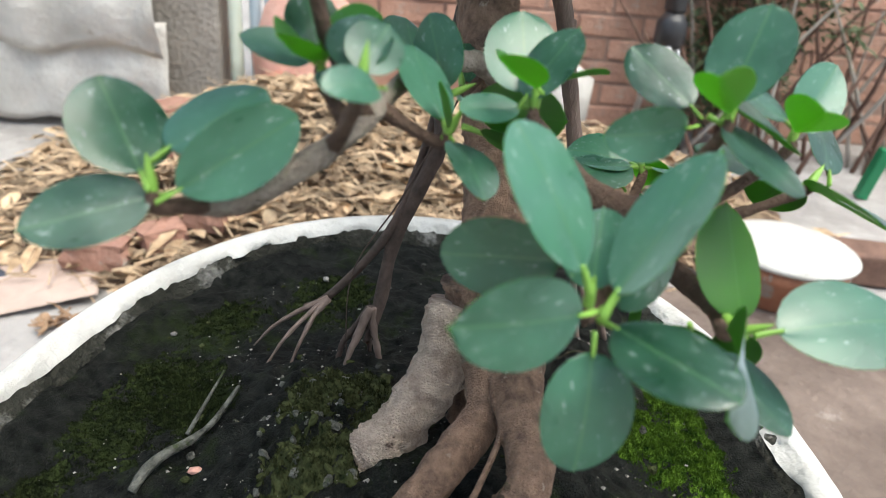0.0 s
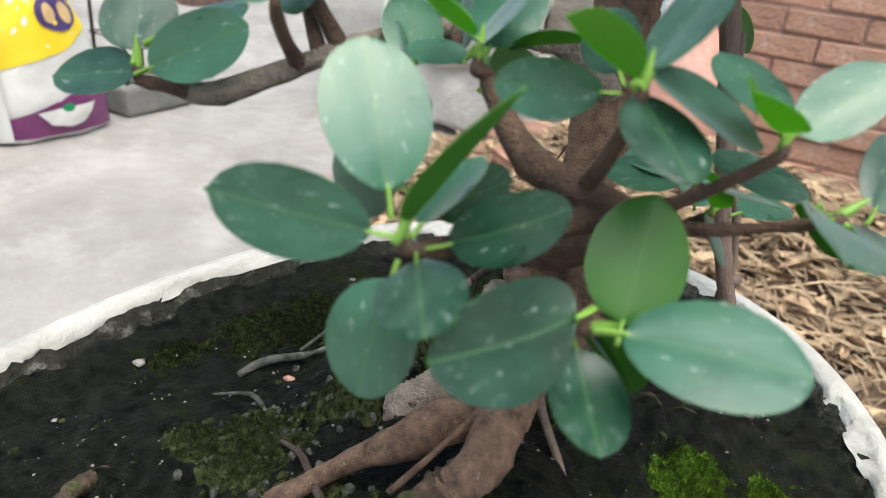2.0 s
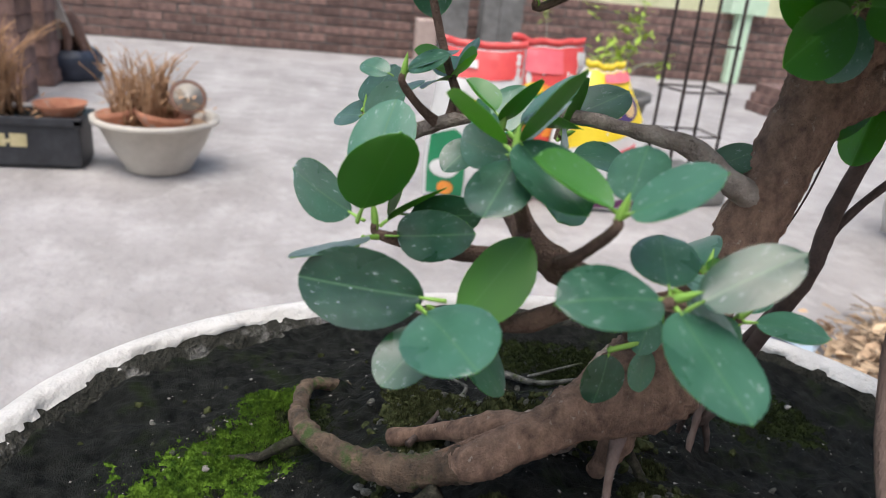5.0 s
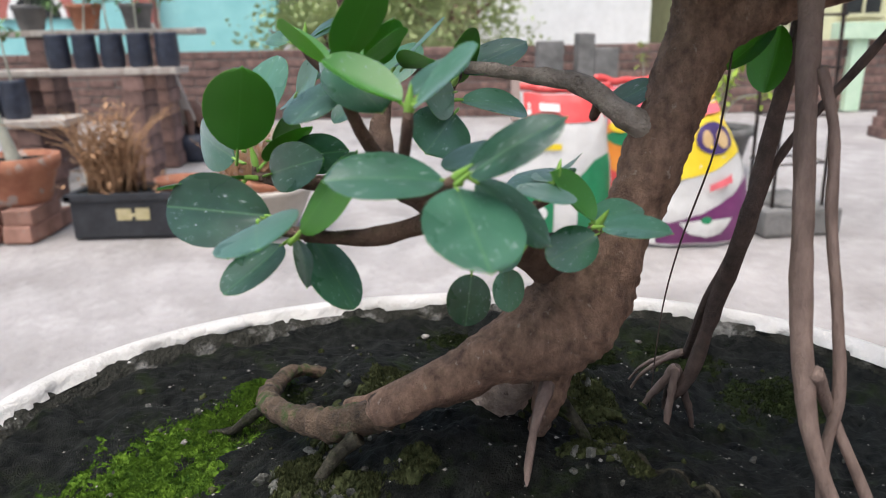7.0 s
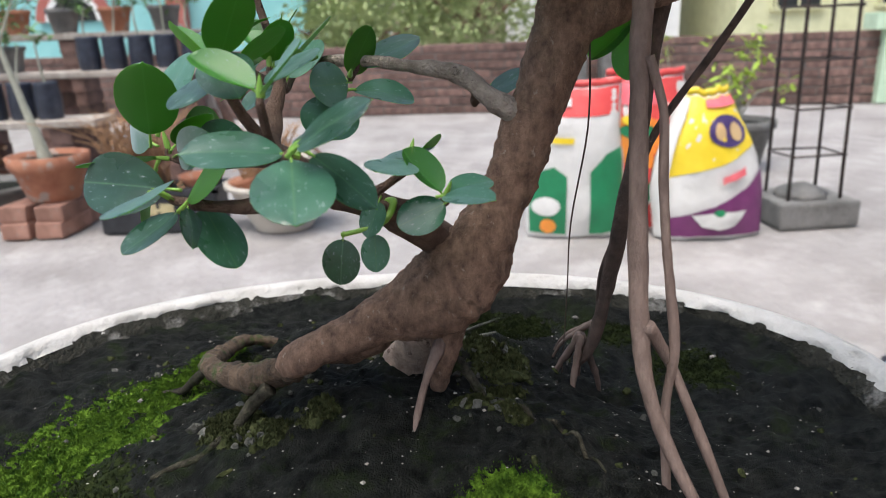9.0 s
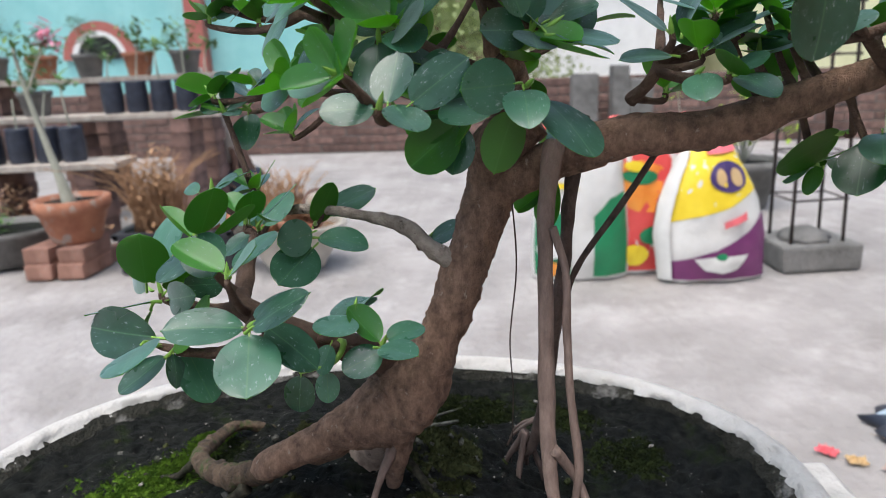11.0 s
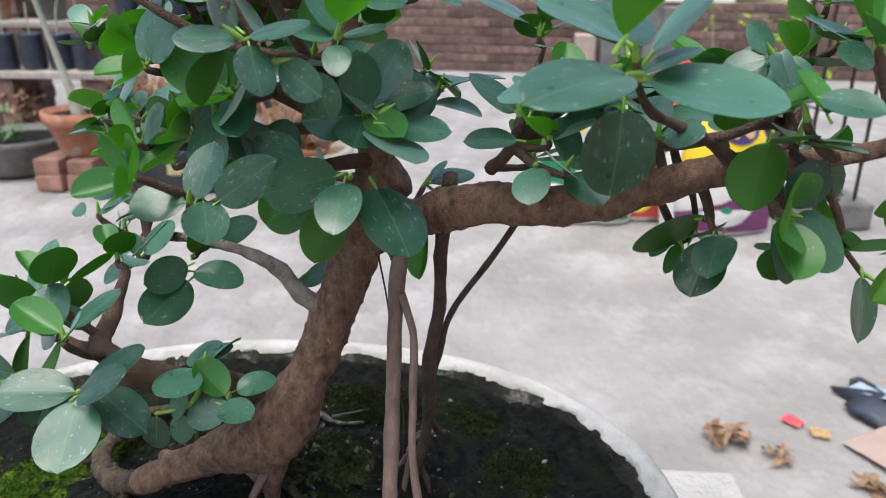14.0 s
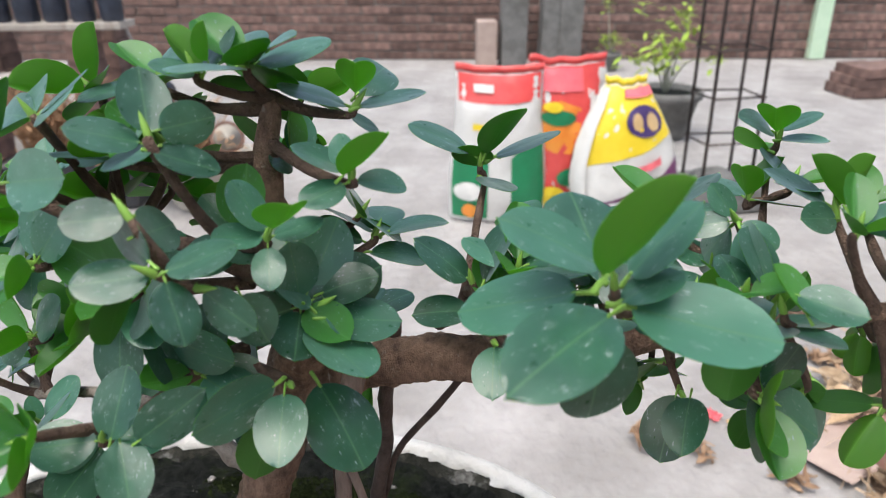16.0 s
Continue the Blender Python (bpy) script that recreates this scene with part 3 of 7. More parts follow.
def scatter_crumbs():
    """Crusted lumps of old moss and soil, thick round the trunk's foot and thin elsewhere."""
    r = random.Random(17)
    ball = bmesh.new()
    bmesh.ops.create_icosphere(ball, subdivisions=2, radius=1.0)
    ball.verts.index_update()
    shape = [v.co.copy() for v in ball.verts]
    tris = [[v.index for v in f.verts] for f in ball.faces]
    ball.free()
    spots = ((0.050, 0.309, 0.024), (0.036, 0.279, 0.020), (0.012, 0.276, 0.018), (0.034, 0.257, 0.020), (0.056, 0.372, 0.020), (0.040, 0.350, 0.018), (0.075, 0.255, 0.016), (0.098, 0.232, 0.014), (0.120, 0.214, 0.012), (0.145, 0.245, 0.012), (0.135, 0.360, 0.014), (0.085, 0.345, 0.016))
    verts, faces, kinds = [], [], []
    for n in range(760):
        if n < 560:
            cx, cy, rad = r.choice(spots)
            x, y, s = r.gauss(cx, rad * 0.6), r.gauss(cy, rad * 0.6), r.choice((0.0011, 0.0014, 0.0018, 0.0024, 0.0032)) * r.uniform(0.7, 1.2)
        else:
            x, y, s = r.uniform(-0.12, 0.27), r.uniform(0.05, 0.59), r.choice((0.0010, 0.0012, 0.0016, 0.0026)) * r.uniform(0.7, 1.2)
        if not inside_pot(x, y, 0.86):
            continue
        turn = Euler((r.uniform(0, 6), r.uniform(0, 6), r.uniform(0, 6))).to_matrix()
        stretch = Vector((r.uniform(0.7, 1.6), r.uniform(0.6, 1.1), r.uniform(0.5, 0.9)))
        z, i, kind = soil_height(x, y) + s * 0.25, len(verts), 1 if r.random() < 0.45 else 0
        for c in shape:
            q = turn @ Vector((c.x * stretch.x, c.y * stretch.y, c.z * stretch.z)) * s * (1 + 0.5 * noise.noise(c * 1.9 + Vector((n, 0, 0))))
            verts.append((x + q.x, y + q.y, z + q.z))
        faces += [[i + k for k in f] for f in tris]
        kinds += [kind] * len(tris)
    me = bpy.data.meshes.new("soil_crumbs")
    me.from_pydata(verts, [], faces)
    me.materials.append(MOSS_DARK)
    me.materials.append(CRUMB)
    me.polygons.foreach_set("material_index", kinds)
    tagged(new("soil_crumbs", me), "crusted grey and olive soil crumbs round the trunk", "soil", kind="stuff")


scatter_crumbs()


def soil_chip(x, y, size, mat, label, seed):
    """A flat flake or pebble lying on the soil."""
    r = random.Random(seed)
    bm = bmesh.new()
    bmesh.ops.create_icosphere(bm, subdivisions=1, radius=size)
    for v in bm.verts:
        v.co = Vector((v.co.x * r.uniform(0.8, 1.3), v.co.y * r.uniform(0.6, 0.9), v.co.z * 0.4))
    bmesh.ops.rotate(bm, cent=(0, 0, 0), matrix=Euler((r.uniform(-0.3, 0.3), r.uniform(-0.3, 0.3), r.uniform(0, 6))).to_matrix(), verts=bm.verts[:])
    bmesh.ops.translate(bm, vec=(x, y, soil_height(x, y) + size * 0.2), verts=bm.verts[:])
    tagged(part("pebble", bm, mat), label, "pebble", "pebbles on the soil")


soil_chip(-0.010, 0.326, 0.0042, CLOTH_PINK, "small pinkish brick chip on dark soil", 1)
soil_chip(0.047, 0.143, 0.0040, GRIT, "small pale pebble on green moss", 2)
soil_chip(-0.063, 0.443, 0.0035, GRIT, "small pale stone flake on dark soil", 3)
soil_chip(-0.091, 0.398, 0.0045, GRIT, "small pale stone flake on dark soil", 4)
soil_chip(-0.085, 0.285, 0.0050, GRIT, "small pale stone flake on dark soil", 5)
soil_chip(-0.053, 0.504, 0.0026, RED_PAINT, "tiny red chip on dark soil", 6)
soil_chip(0.020, 0.520, 0.0032, GRIT, "small pale pebble on dark soil", 8)


def soil_twig(pts, r, mat, label):
    path = [(x, y, soil_height(x, y) + dz, r * k) for x, y, dz, k in pts]
    tagged(part("fallen_twig", tube(path, 6, 4, 0.3), mat), label, "twig", "twigs on the soil")


soil_twig([(-0.035, 0.312, 0.002, 1.5), (-0.030, 0.330, 0.005, 1.8), (-0.012, 0.350, 0.004, 1.2), (-0.002, 0.375, 0.006, 0.7)], 0.0016, CRUMB, "mossy broken twig lying on the soil")
soil_twig([(-0.020, 0.345, 0.005, 1.0), (-0.010, 0.378, 0.016, 0.6)], 0.0012, CRUMB, "thin dry twig standing on the soil")
soil_twig([(0.010, 0.290, 0.002, 1.0), (-0.012, 0.300, 0.005, 1.0), (-0.030, 0.290, 0.001, 0.6)], 0.0013, CRUMB, "thin pale root lying on the soil")
soil_twig([(0.085, 0.245, 0.010, 1.0), (0.060, 0.262, 0.008, 0.8), (0.040, 0.270, 0.004, 0.5)], 0.0020, DARK_ROOT, "dark bare twig lying beside the trunk")

# ---- bonsai tree ----
tree = thing("bonsai_fig_tree", "old bonsai fig with leaning brown trunk and rounded leathery leaves", "bonsai tree", (0.12, 0.33, 0.56))
TREE_INV = tree.matrix_basis.inverted()
BRANCHES = []


def limb(name, pts, mat, sides=10, knots=0.22, label="", foot=True, step=6, fscale=60.0, rings=0.0):
    ob = part(name, tube(pts, sides, step, knots, fscale=fscale, rings=rings), mat, tree, label)
    ob.matrix_parent_inverse = TREE_INV
    if foot:
        BRANCHES.extend(spline(pts, 5))
    return ob


def soil_root(name, pts, mat, sides=8, label=""):
    """A root creeping over the soil: (x, y, radius, least height), its lower half sunk."""
    path = []
    for p in spline([(x, y, r, up) for x, y, r, up in pts], 5):
        path.append((p.x, p.y, max(soil_height(p.x, p.y) + p.z * 0.1, p.w), p.z))
    ob = part(name, tube(path, sides, 2, 0.3, fscale=140), mat, tree, label)
    ob.matrix_parent_inverse = TREE_INV
    return ob


limb("trunk", [(0.1205, 0.2401, 0.5808, 0.0036), (0.1267, 0.2566, 0.5872, 0.0062), (0.1375, 0.2680, 0.5985, 0.0086), (0.1329, 0.3040, 0.6128, 0.0112), (0.1271, 0.3437, 0.6303, 0.0208), (0.1210, 0.3674, 0.6678, 0.0129), (0.1171, 0.3829, 0.7054, 0.0128), (0.1122, 0.3974, 0.7438, 0.0135), (0.1149, 0.4035, 0.7721, 0.0142), (0.1183, 0.4223, 0.7877, 0.0117)], BARK, 44, 0.14, "leaning brown trunk with knots", step=26, rings=0.02)
limb("branch", [(0.1130, 0.4043, 0.7524, 0.0129), (0.1180, 0.4335, 0.7651, 0.0108), (0.1300, 0.4662, 0.7766, 0.0107), (0.1406, 0.5127, 0.7810, 0.0099), (0.1509, 0.5460, 0.7936, 0.0085), (0.1586, 0.5773, 0.8054, 0.0068), (0.1805, 0.6116, 0.8170, 0.0041), (0.2054, 0.6597, 0.8387, 0.0026)], BARK, 32, 0.2, "thick level branch", step=20, rings=0.02)
limb("branch", [(0.110, 0.408, 0.775, 0.0110), (0.118, 0.410, 0.805, 0.0095), (0.128, 0.402, 0.835, 0.0080), (0.135, 0.400, 0.870, 0.0060), (0.132, 0.405, 0.900, 0.0035)], BARK, 12, 0.25)
limb("branch", [(0.118, 0.410, 0.805, 0.0050), (0.112, 0.372, 0.822, 0.0043), (0.104, 0.335, 0.838, 0.0036), (0.092, 0.300, 0.846, 0.0026), (0.085, 0.290, 0.855, 0.0015)], TWIG, 9, 0.3)
limb("branch", [(0.114, 0.385, 0.812, 0.0037), (0.105, 0.345, 0.806, 0.0032), (0.088, 0.310, 0.803, 0.0025), (0.066, 0.286, 0.810, 0.0014)], TWIG, 9, 0.3)
limb("branch", [(0.116, 0.410, 0.795, 0.0043), (0.145, 0.395, 0.800, 0.0035), (0.170, 0.372, 0.800, 0.0028), (0.195, 0.350, 0.794, 0.0017)], TWIG, 9, 0.3)
limb("branch", [(0.128, 0.403, 0.838, 0.0037), (0.155, 0.395, 0.848, 0.0030), (0.185, 0.385, 0.855, 0.0022), (0.205, 0.380, 0.858, 0.0015)], TWIG, 9, 0.3)
limb("branch", [(0.130, 0.470, 0.795, 0.0037), (0.140, 0.480, 0.810, 0.0028), (0.115, 0.488, 0.832, 0.0020), (0.080, 0.497, 0.848, 0.0014)], TWIG, 9, 0.3)
limb("branch", [(0.165, 0.580, 0.806, 0.0034), (0.175, 0.560, 0.822, 0.0026), (0.205, 0.530, 0.838, 0.0020), (0.222, 0.519, 0.852, 0.0015)], TWIG, 9, 0.3)
limb("branch", [(0.170, 0.590, 0.810, 0.0032), (0.150, 0.605, 0.828, 0.0025), (0.125, 0.618, 0.848, 0.0017), (0.106, 0.626, 0.864, 0.0014)], TWIG, 9, 0.3)
limb("branch", [(0.1188, 0.3829, 0.7060, 0.0068), (0.1190, 0.3667, 0.7170, 0.0054), (0.1086, 0.3492, 0.7289, 0.0042), (0.0943, 0.3210, 0.7337, 0.0035), (0.0848, 0.2873, 0.7365, 0.0029), (0.0725, 0.2543, 0.7283, 0.0027), (0.0485, 0.2369, 0.7153, 0.0037), (0.0313, 0.2295, 0.7143, 0.0009)], PALE_BARK, 12, 0.3, "bent side branch")
limb("branch", [(0.114, 0.345, 0.645, 0.0095), (0.142, 0.318, 0.670, 0.0080), (0.163, 0.292, 0.688, 0.0070), (0.163, 0.270, 0.703, 0.0058), (0.140, 0.266, 0.711, 0.0046), (0.122, 0.268, 0.730, 0.0026)], TWIG, 10, 0.3, "low side branch")
limb("branch", [(0.163, 0.290, 0.688, 0.0050), (0.176, 0.264, 0.684, 0.0036), (0.178, 0.240, 0.686, 0.0022)], TWIG, 8, 0.3)
limb("branch", [(0.163, 0.272, 0.702, 0.0044), (0.150, 0.245, 0.698, 0.0032), (0.136, 0.223, 0.698, 0.0020)], TWIG, 8, 0.3)
limb("buttress_root", [(0.114, 0.345, 0.636, 0.0125), (0.116, 0.342, 0.610, 0.0105), (0.119, 0.338, 0.588, 0.0070), (0.112, 0.334, 0.566, 0.0045)], BARK, 26, 0.28, foot=False, step=16)
limb("buttress_root", [(0.1070, 0.3412, 0.6267, 0.0117), (0.1026, 0.3323, 0.5986, 0.0123), (0.0912, 0.3233, 0.5795, 0.0127), (0.0779, 0.3156, 0.5611, 0.0137), (0.0657, 0.3098, 0.5456, 0.0097)], LIT_FLARE_BARK, 30, 0.25, foot=False, step=16)
limb("buttress_root", [(0.1187, 0.3118, 0.6167, 0.0079), (0.1210, 0.3007, 0.5990, 0.0083), (0.1054, 0.2792, 0.5883, 0.0090), (0.0851, 0.2622, 0.5743, 0.0045), (0.0643, 0.2402, 0.5556, 0.0048)], BARK, 12, 0.25, foot=False)
limb("buttress_root", [(0.1163, 0.3275, 0.6139, 0.0051), (0.1220, 0.3036, 0.6075, 0.0018), (0.1267, 0.2815, 0.6065, 0.0012), (0.1102, 0.2535, 0.5797, 0.0016)], BARK, 8, 0.25, foot=False)
limb("surface_root", [(0.1375, 0.2680, 0.5975, 0.0070), (0.1280, 0.2560, 0.5865, 0.0076), (0.1190, 0.2350, 0.5785, 0.0072), (0.0889, 0.2073, 0.5690, 0.0060), (0.0548, 0.1935, 0.5580, 0.0054), (0.0216, 0.1932, 0.5490, 0.0050), (-0.0092, 0.1987, 0.5430, 0.0042), (-0.0217, 0.2245, 0.5320, 0.0034)], MOSSY_ROOT, 20, 0.30, "curled mossy surface root", False, 14, 120, 0.13)
limb("aerial_root", [(0.1215, 0.3380, 0.5987, 0.0044), (0.1343, 0.3291, 0.5831, 0.0023), (0.1506, 0.3224, 0.5635, 0.0017), (0.1532, 0.3229, 0.5543, 0.0009)], ROOT_BARK, 8, 0.2, "thin pale prop root", False)
limb("aerial_root", [(0.1326, 0.4312, 0.7752, 0.0056), (0.1479, 0.4248, 0.7460, 0.0044), (0.1599, 0.4229, 0.6956, 0.0041), (0.1696, 0.4220, 0.6539, 0.0041), (0.1785, 0.4217, 0.6254, 0.0042), (0.1877, 0.4242, 0.5995, 0.0030), (0.1959, 0.4339, 0.5717, 0.0029), (0.2065, 0.4484, 0.5433, 0.0022)], ROOT_BARK, 10, 0.18, "straight hanging aerial root", False)
limb("aerial_root", [(0.182, 0.424, 0.628, 0.0032), (0.176, 0.437, 0.606, 0.0024), (0.186, 0.447, 0.580, 0.0023), (0.196, 0.460, 0.545, 0.0019)], ROOT_BARK, 8, 0.18, foot=False)
limb("aerial_root", [(0.1546, 0.4268, 0.7362, 0.0023), (0.1577, 0.4332, 0.7131, 0.0023), (0.1639, 0.4331, 0.6814, 0.0022), (0.1742, 0.4337, 0.6503, 0.0022), (0.1776, 0.4373, 0.6166, 0.0024), (0.1793, 0.4345, 0.5845, 0.0023), (0.1886, 0.4355, 0.5408, 0.0021)], ROOT_BARK, 8, 0.25, "twisted aerial root", False)
limb("aerial_root", [(0.1124, 0.4496, 0.7869, 0.0047), (0.1046, 0.4436, 0.7426, 0.0043), (0.0936, 0.4423, 0.6974, 0.0041), (0.0955, 0.4363, 0.6659, 0.0043), (0.0746, 0.4344, 0.6125, 0.0042), (0.0665, 0.4278, 0.5680, 0.0035), (0.0600, 0.4190, 0.5480, 0.0020)], DARK_ROOT, 10, 0.3, "dark hanging aerial root", False)
limb("aerial_root", [(0.1273, 0.4937, 0.7818, 0.0017), (0.1147, 0.4734, 0.7424, 0.0019), (0.0954, 0.4494, 0.6962, 0.0021), (0.0875, 0.4414, 0.6619, 0.0021), (0.0701, 0.4317, 0.6141, 0.0025), (0.0373, 0.4375, 0.5687, 0.0024), (0.0200, 0.4420, 0.5560, 0.0012)], DARK_ROOT, 8, 0.25, foot=False)
soil_root("surface_root", [(0.134, 0.250, 0.0040, 0.580), (0.134, 0.236, 0.0030, 0.566), (0.142, 0.214, 0.0022, 0.53), (0.155, 0.192, 0.0012, 0.50)], SUNK_ROOT)
soil_root("surface_root", [(0.116, 0.342, 0.0034, 0.585), (0.118, 0.356, 0.0024, 0.566), (0.128, 0.372, 0.0018, 0.53), (0.143, 0.389, 0.0015, 0.50), (0.160, 0.398, 0.0013, 0.50), (0.185, 0.408, 0.0007, 0.50)], SUNK_ROOT)
soil_root("surface_root", [(0.060, 0.194, 0.0034, 0.556), (0.046, 0.165, 0.0022, 0.53), (0.034, 0.136, 0.0010, 0.50)], SUNK_ROOT)
for k, (dx, dy) in enumerate(((-0.012, 0.004), (-0.007, -0.010), (0.003, 0.012), (0.010, -0.003))):
    limb("rootlet", [(0.063, 0.421, 0.571, 0.0028), (0.060 + dx * 0.5, 0.420 + dy * 0.5, 0.557, 0.0024), (0.058 + dx, 0.419 + dy, 0.543, 0.0019), (0.058 + dx * 1.3, 0.418 + dy * 1.4, 0.526, 0.0012)], ROOT_BARK if k % 2 else DARK_ROOT, 7, 0.45, foot=False, fscale=160)
for dx, dy in ((-0.016, 0.001), (-0.010, -0.010), (-0.003, -0.012)):
    limb("rootlet", [(0.036, 0.435, 0.567, 0.0022), (0.030 + dx * 0.6, 0.434 + dy * 0.6, 0.558, 0.0016), (0.026 + dx * 1.4, 0.433 + dy * 1.4, 0.546, 0.0012), (0.022 + dx * 2.0, 0.432 + dy * 1.8, 0.530, 0.0007)], ROOT_BARK, 6, 0.35, foot=False, fscale=160)
limb("aerial_root", [(0.118, 0.410, 0.742, 0.0005), (0.104, 0.413, 0.700, 0.0005), (0.078, 0.4105, 0.645, 0.0005), (0.052, 0.414, 0.595, 0.0004), (0.050, 0.412, 0.535, 0.0004)], DARK_ROOT, 5, 0.0, "hair-thin hanging root", False)


def pruning_scar(at, toward, r):
    bm = lathe([(r * 1.15, 0.0), (r * 1.3, r * 0.35), (r * 1.0, r * 0.6), (r * 0.6, r * 0.3), (r * 0.2, r * 0.05)], 14, wobble=0.15)
    ob = part("pruning_scar", bm, [TWIG], tree, "dark pruning scar")
    ob.matrix_parent_inverse = TREE_INV
    ob.matrix_basis = Matrix.Translation(at) @ Vector(toward).to_track_quat("Z", "Y").to_matrix().to_4x4()


pruning_scar((0.1205, 0.397, 0.753), (0.8, -0.5, 0.2), 0.0052)
pruning_scar((0.113, 0.3925, 0.703), (0.3, 0.9, 0.1), 0.0030)
pruning_scar((0.123, 0.352, 0.642), (0.7, 0.6, 0.2), 0.0040)


def leaf_mesh(seed, young):
    """A leathery rounded leaf of unit length and unit width along +y, two-sided, with its stalk."""
    r = random.Random(seed)
    bm = bmesh.new()
    rows, cols = 13, 8
    bend, cup, twist = r.uniform(-0.04, 0.14), r.uniform(-0.05, 0.09), r.uniform(-0.08, 0.08)
    if young:
        cup, bend = r.uniform(0.30, 0.45), -0.10
    tip = r.uniform(-0.01, 0.035)
    wide = r.uniform(0.92, 1.12)
    lays = []
    for layer, dz in ((0, 0.007), (1, -0.007)):
        grid = []
        for i in range(rows):
            s = 0.5 - 0.5 * math.cos(math.pi * i / (rows - 1))
            y = 0.13 + 0.87 * s
            e = min(abs(2 * s ** wide - 1), 1.0)
            w = 0.5 * max(1 - e ** 2.1, 0.0) ** 0.55
            w = max(w, 0.014 if i == 0 else 0.02)
            line = []
            for j in range(cols + 1):
                u = -1 + 2 * j / cols
                x = u * w
                edge = 1 - abs(u) ** 3
                z = -bend * (s - 0.3) ** 2 * 2 + cup * (abs(u) ** 1.3 if young else u * u) * w + twist * x * (s - 0.5) + 0.012 * noise.noise(Vector((x * 3, y * 3, seed)))
                z -= 0.012 * math.exp(-(u * 5) ** 2) * (1 - 0.7 * s)
                yy = y + (tip * (1 - abs(u)) if i == rows - 1 else 0) + 0.012 * noise.noise(Vector((u, s * 4, seed * 2.0)))
                line.append(bm.verts.new((x, yy, z + dz * (0.25 + 0.75 * edge))))
            grid.append(line)
        lays.append(grid)
        for i in range(rows - 1):
            for j in range(cols):
                q = (grid[i][j], grid[i][j + 1], grid[i + 1][j + 1], grid[i + 1][j])
                f = bm.faces.new(q if layer == 0 else tuple(reversed(q)))
                f.material_index = layer
    top, low = lays
    border = [(i, 0) for i in range(rows)] + [(rows - 1, j) for j in range(1, cols + 1)] + [(i, cols) for i in range(rows - 2, -1, -1)] + [(0, j) for j in range(cols - 1, 0, -1)]
    for (a, b), (c, d) in zip(border, border[1:] + border[:1]):
        f = bm.faces.new((top[a][b], low[a][b], low[c][d], top[c][d]))
        f.material_index = 1
        for e in f.edges:
            e.smooth = False
    n0 = len(bm.faces)
    tube([(0, -0.02, -0.03, 0.030), (0, 0.07, -0.012, 0.026), (0, 0.16, -0.004, 0.018)], 6, 3, bm=bm)
    bm.faces.ensure_lookup_table()
    for f in bm.faces[n0:]:
        f.material_index = 2
    return mesh_of("leaf", bm, [YOUNG_TOP, YOUNG_UNDER, BUD] if young else [LEAF_TOP, LEAF_UNDER, BUD])


LEAVES = [leaf_mesh(s, False) for s in range(1, 11)]
YOUNG = [leaf_mesh(s, True) for s in range(20, 24)]
BUD_MESH = mesh_of("bud", tube([(0, 0, -0.3, 0.12), (0, 0, 0.2, 0.16), (0.02, 0, 0.7, 0.09), (0.03, 0, 1.0, 0.01)], 6, 3), BUD)


def leaf(base, tip, ratio, roll, young=False):
    """One leaf from its stalk's foot to its tip, rolled by degrees about its length."""
    y = Vector(tip) - Vector(base)
    length = y.length
    y.normalize()
    ref = Vector((0.35, 0.1, 1))
    z = ref - y * ref.dot(y)
    z.normalize()
    x = y.cross(z)
    z = z * math.cos(radians(roll)) + x * math.sin(radians(roll))
    x = y.cross(z)
    ob = new("leaf", rng.choice(YOUNG if young else LEAVES))
    ob.parent = tree
    ob.matrix_parent_inverse = TREE_INV
    m = Matrix((x * length * ratio, y * length, z * length)).transposed().to_4x4()
    m.translation = Vector(base)
    ob.matrix_basis = m
    return ob


def sprig(centre, leaves, up=None):
    """A shoot: its twig from the nearest limb, a green bud, and its leaves as (tip, width ratio, roll, young, foot of the stalk)."""
    c = Vector(centre)
    foot = min(BRANCHES, key=lambda p: (p.xyz - c).length + (0.02 if p.w < 0.0026 else 0)).copy()
    mean = sum((Vector(t[0]) - c for t in leaves), Vector()) / max(len(leaves), 1)
    axis = (mean.normalized() * 0.6 + (c - foot.xyz).normalized() * 0.5 + Vector((0.15, 0, 0.7))).normalized() if up is None else Vector(up).normalized()
    d = (c - foot.xyz).length
    if d > 0.004:
        mid = (foot.xyz + c) / 2 - axis * d * 0.12
        limb("twig", [(*foot.xyz, min(foot.w, 0.0022 + d * 0.02)), (*mid, 0.0021), (*(c - axis * 0.004), 0.0018), (*c, 0.0014)], TWIG, 6, 0.25, foot=False, step=4)
    b = new("bud", BUD_MESH)
    b.parent = tree
    b.matrix_parent_inverse = TREE_INV
    b.matrix_basis = Matrix.Translation(c) @ axis.to_track_quat("Z", "Y").to_matrix().to_4x4() @ Matrix.Scale(0.009, 4)
    for tip, ratio, roll, *more in leaves:
        leaf(more[1] if len(more) > 1 else c, tip, ratio, roll, bool(more and more[0]))


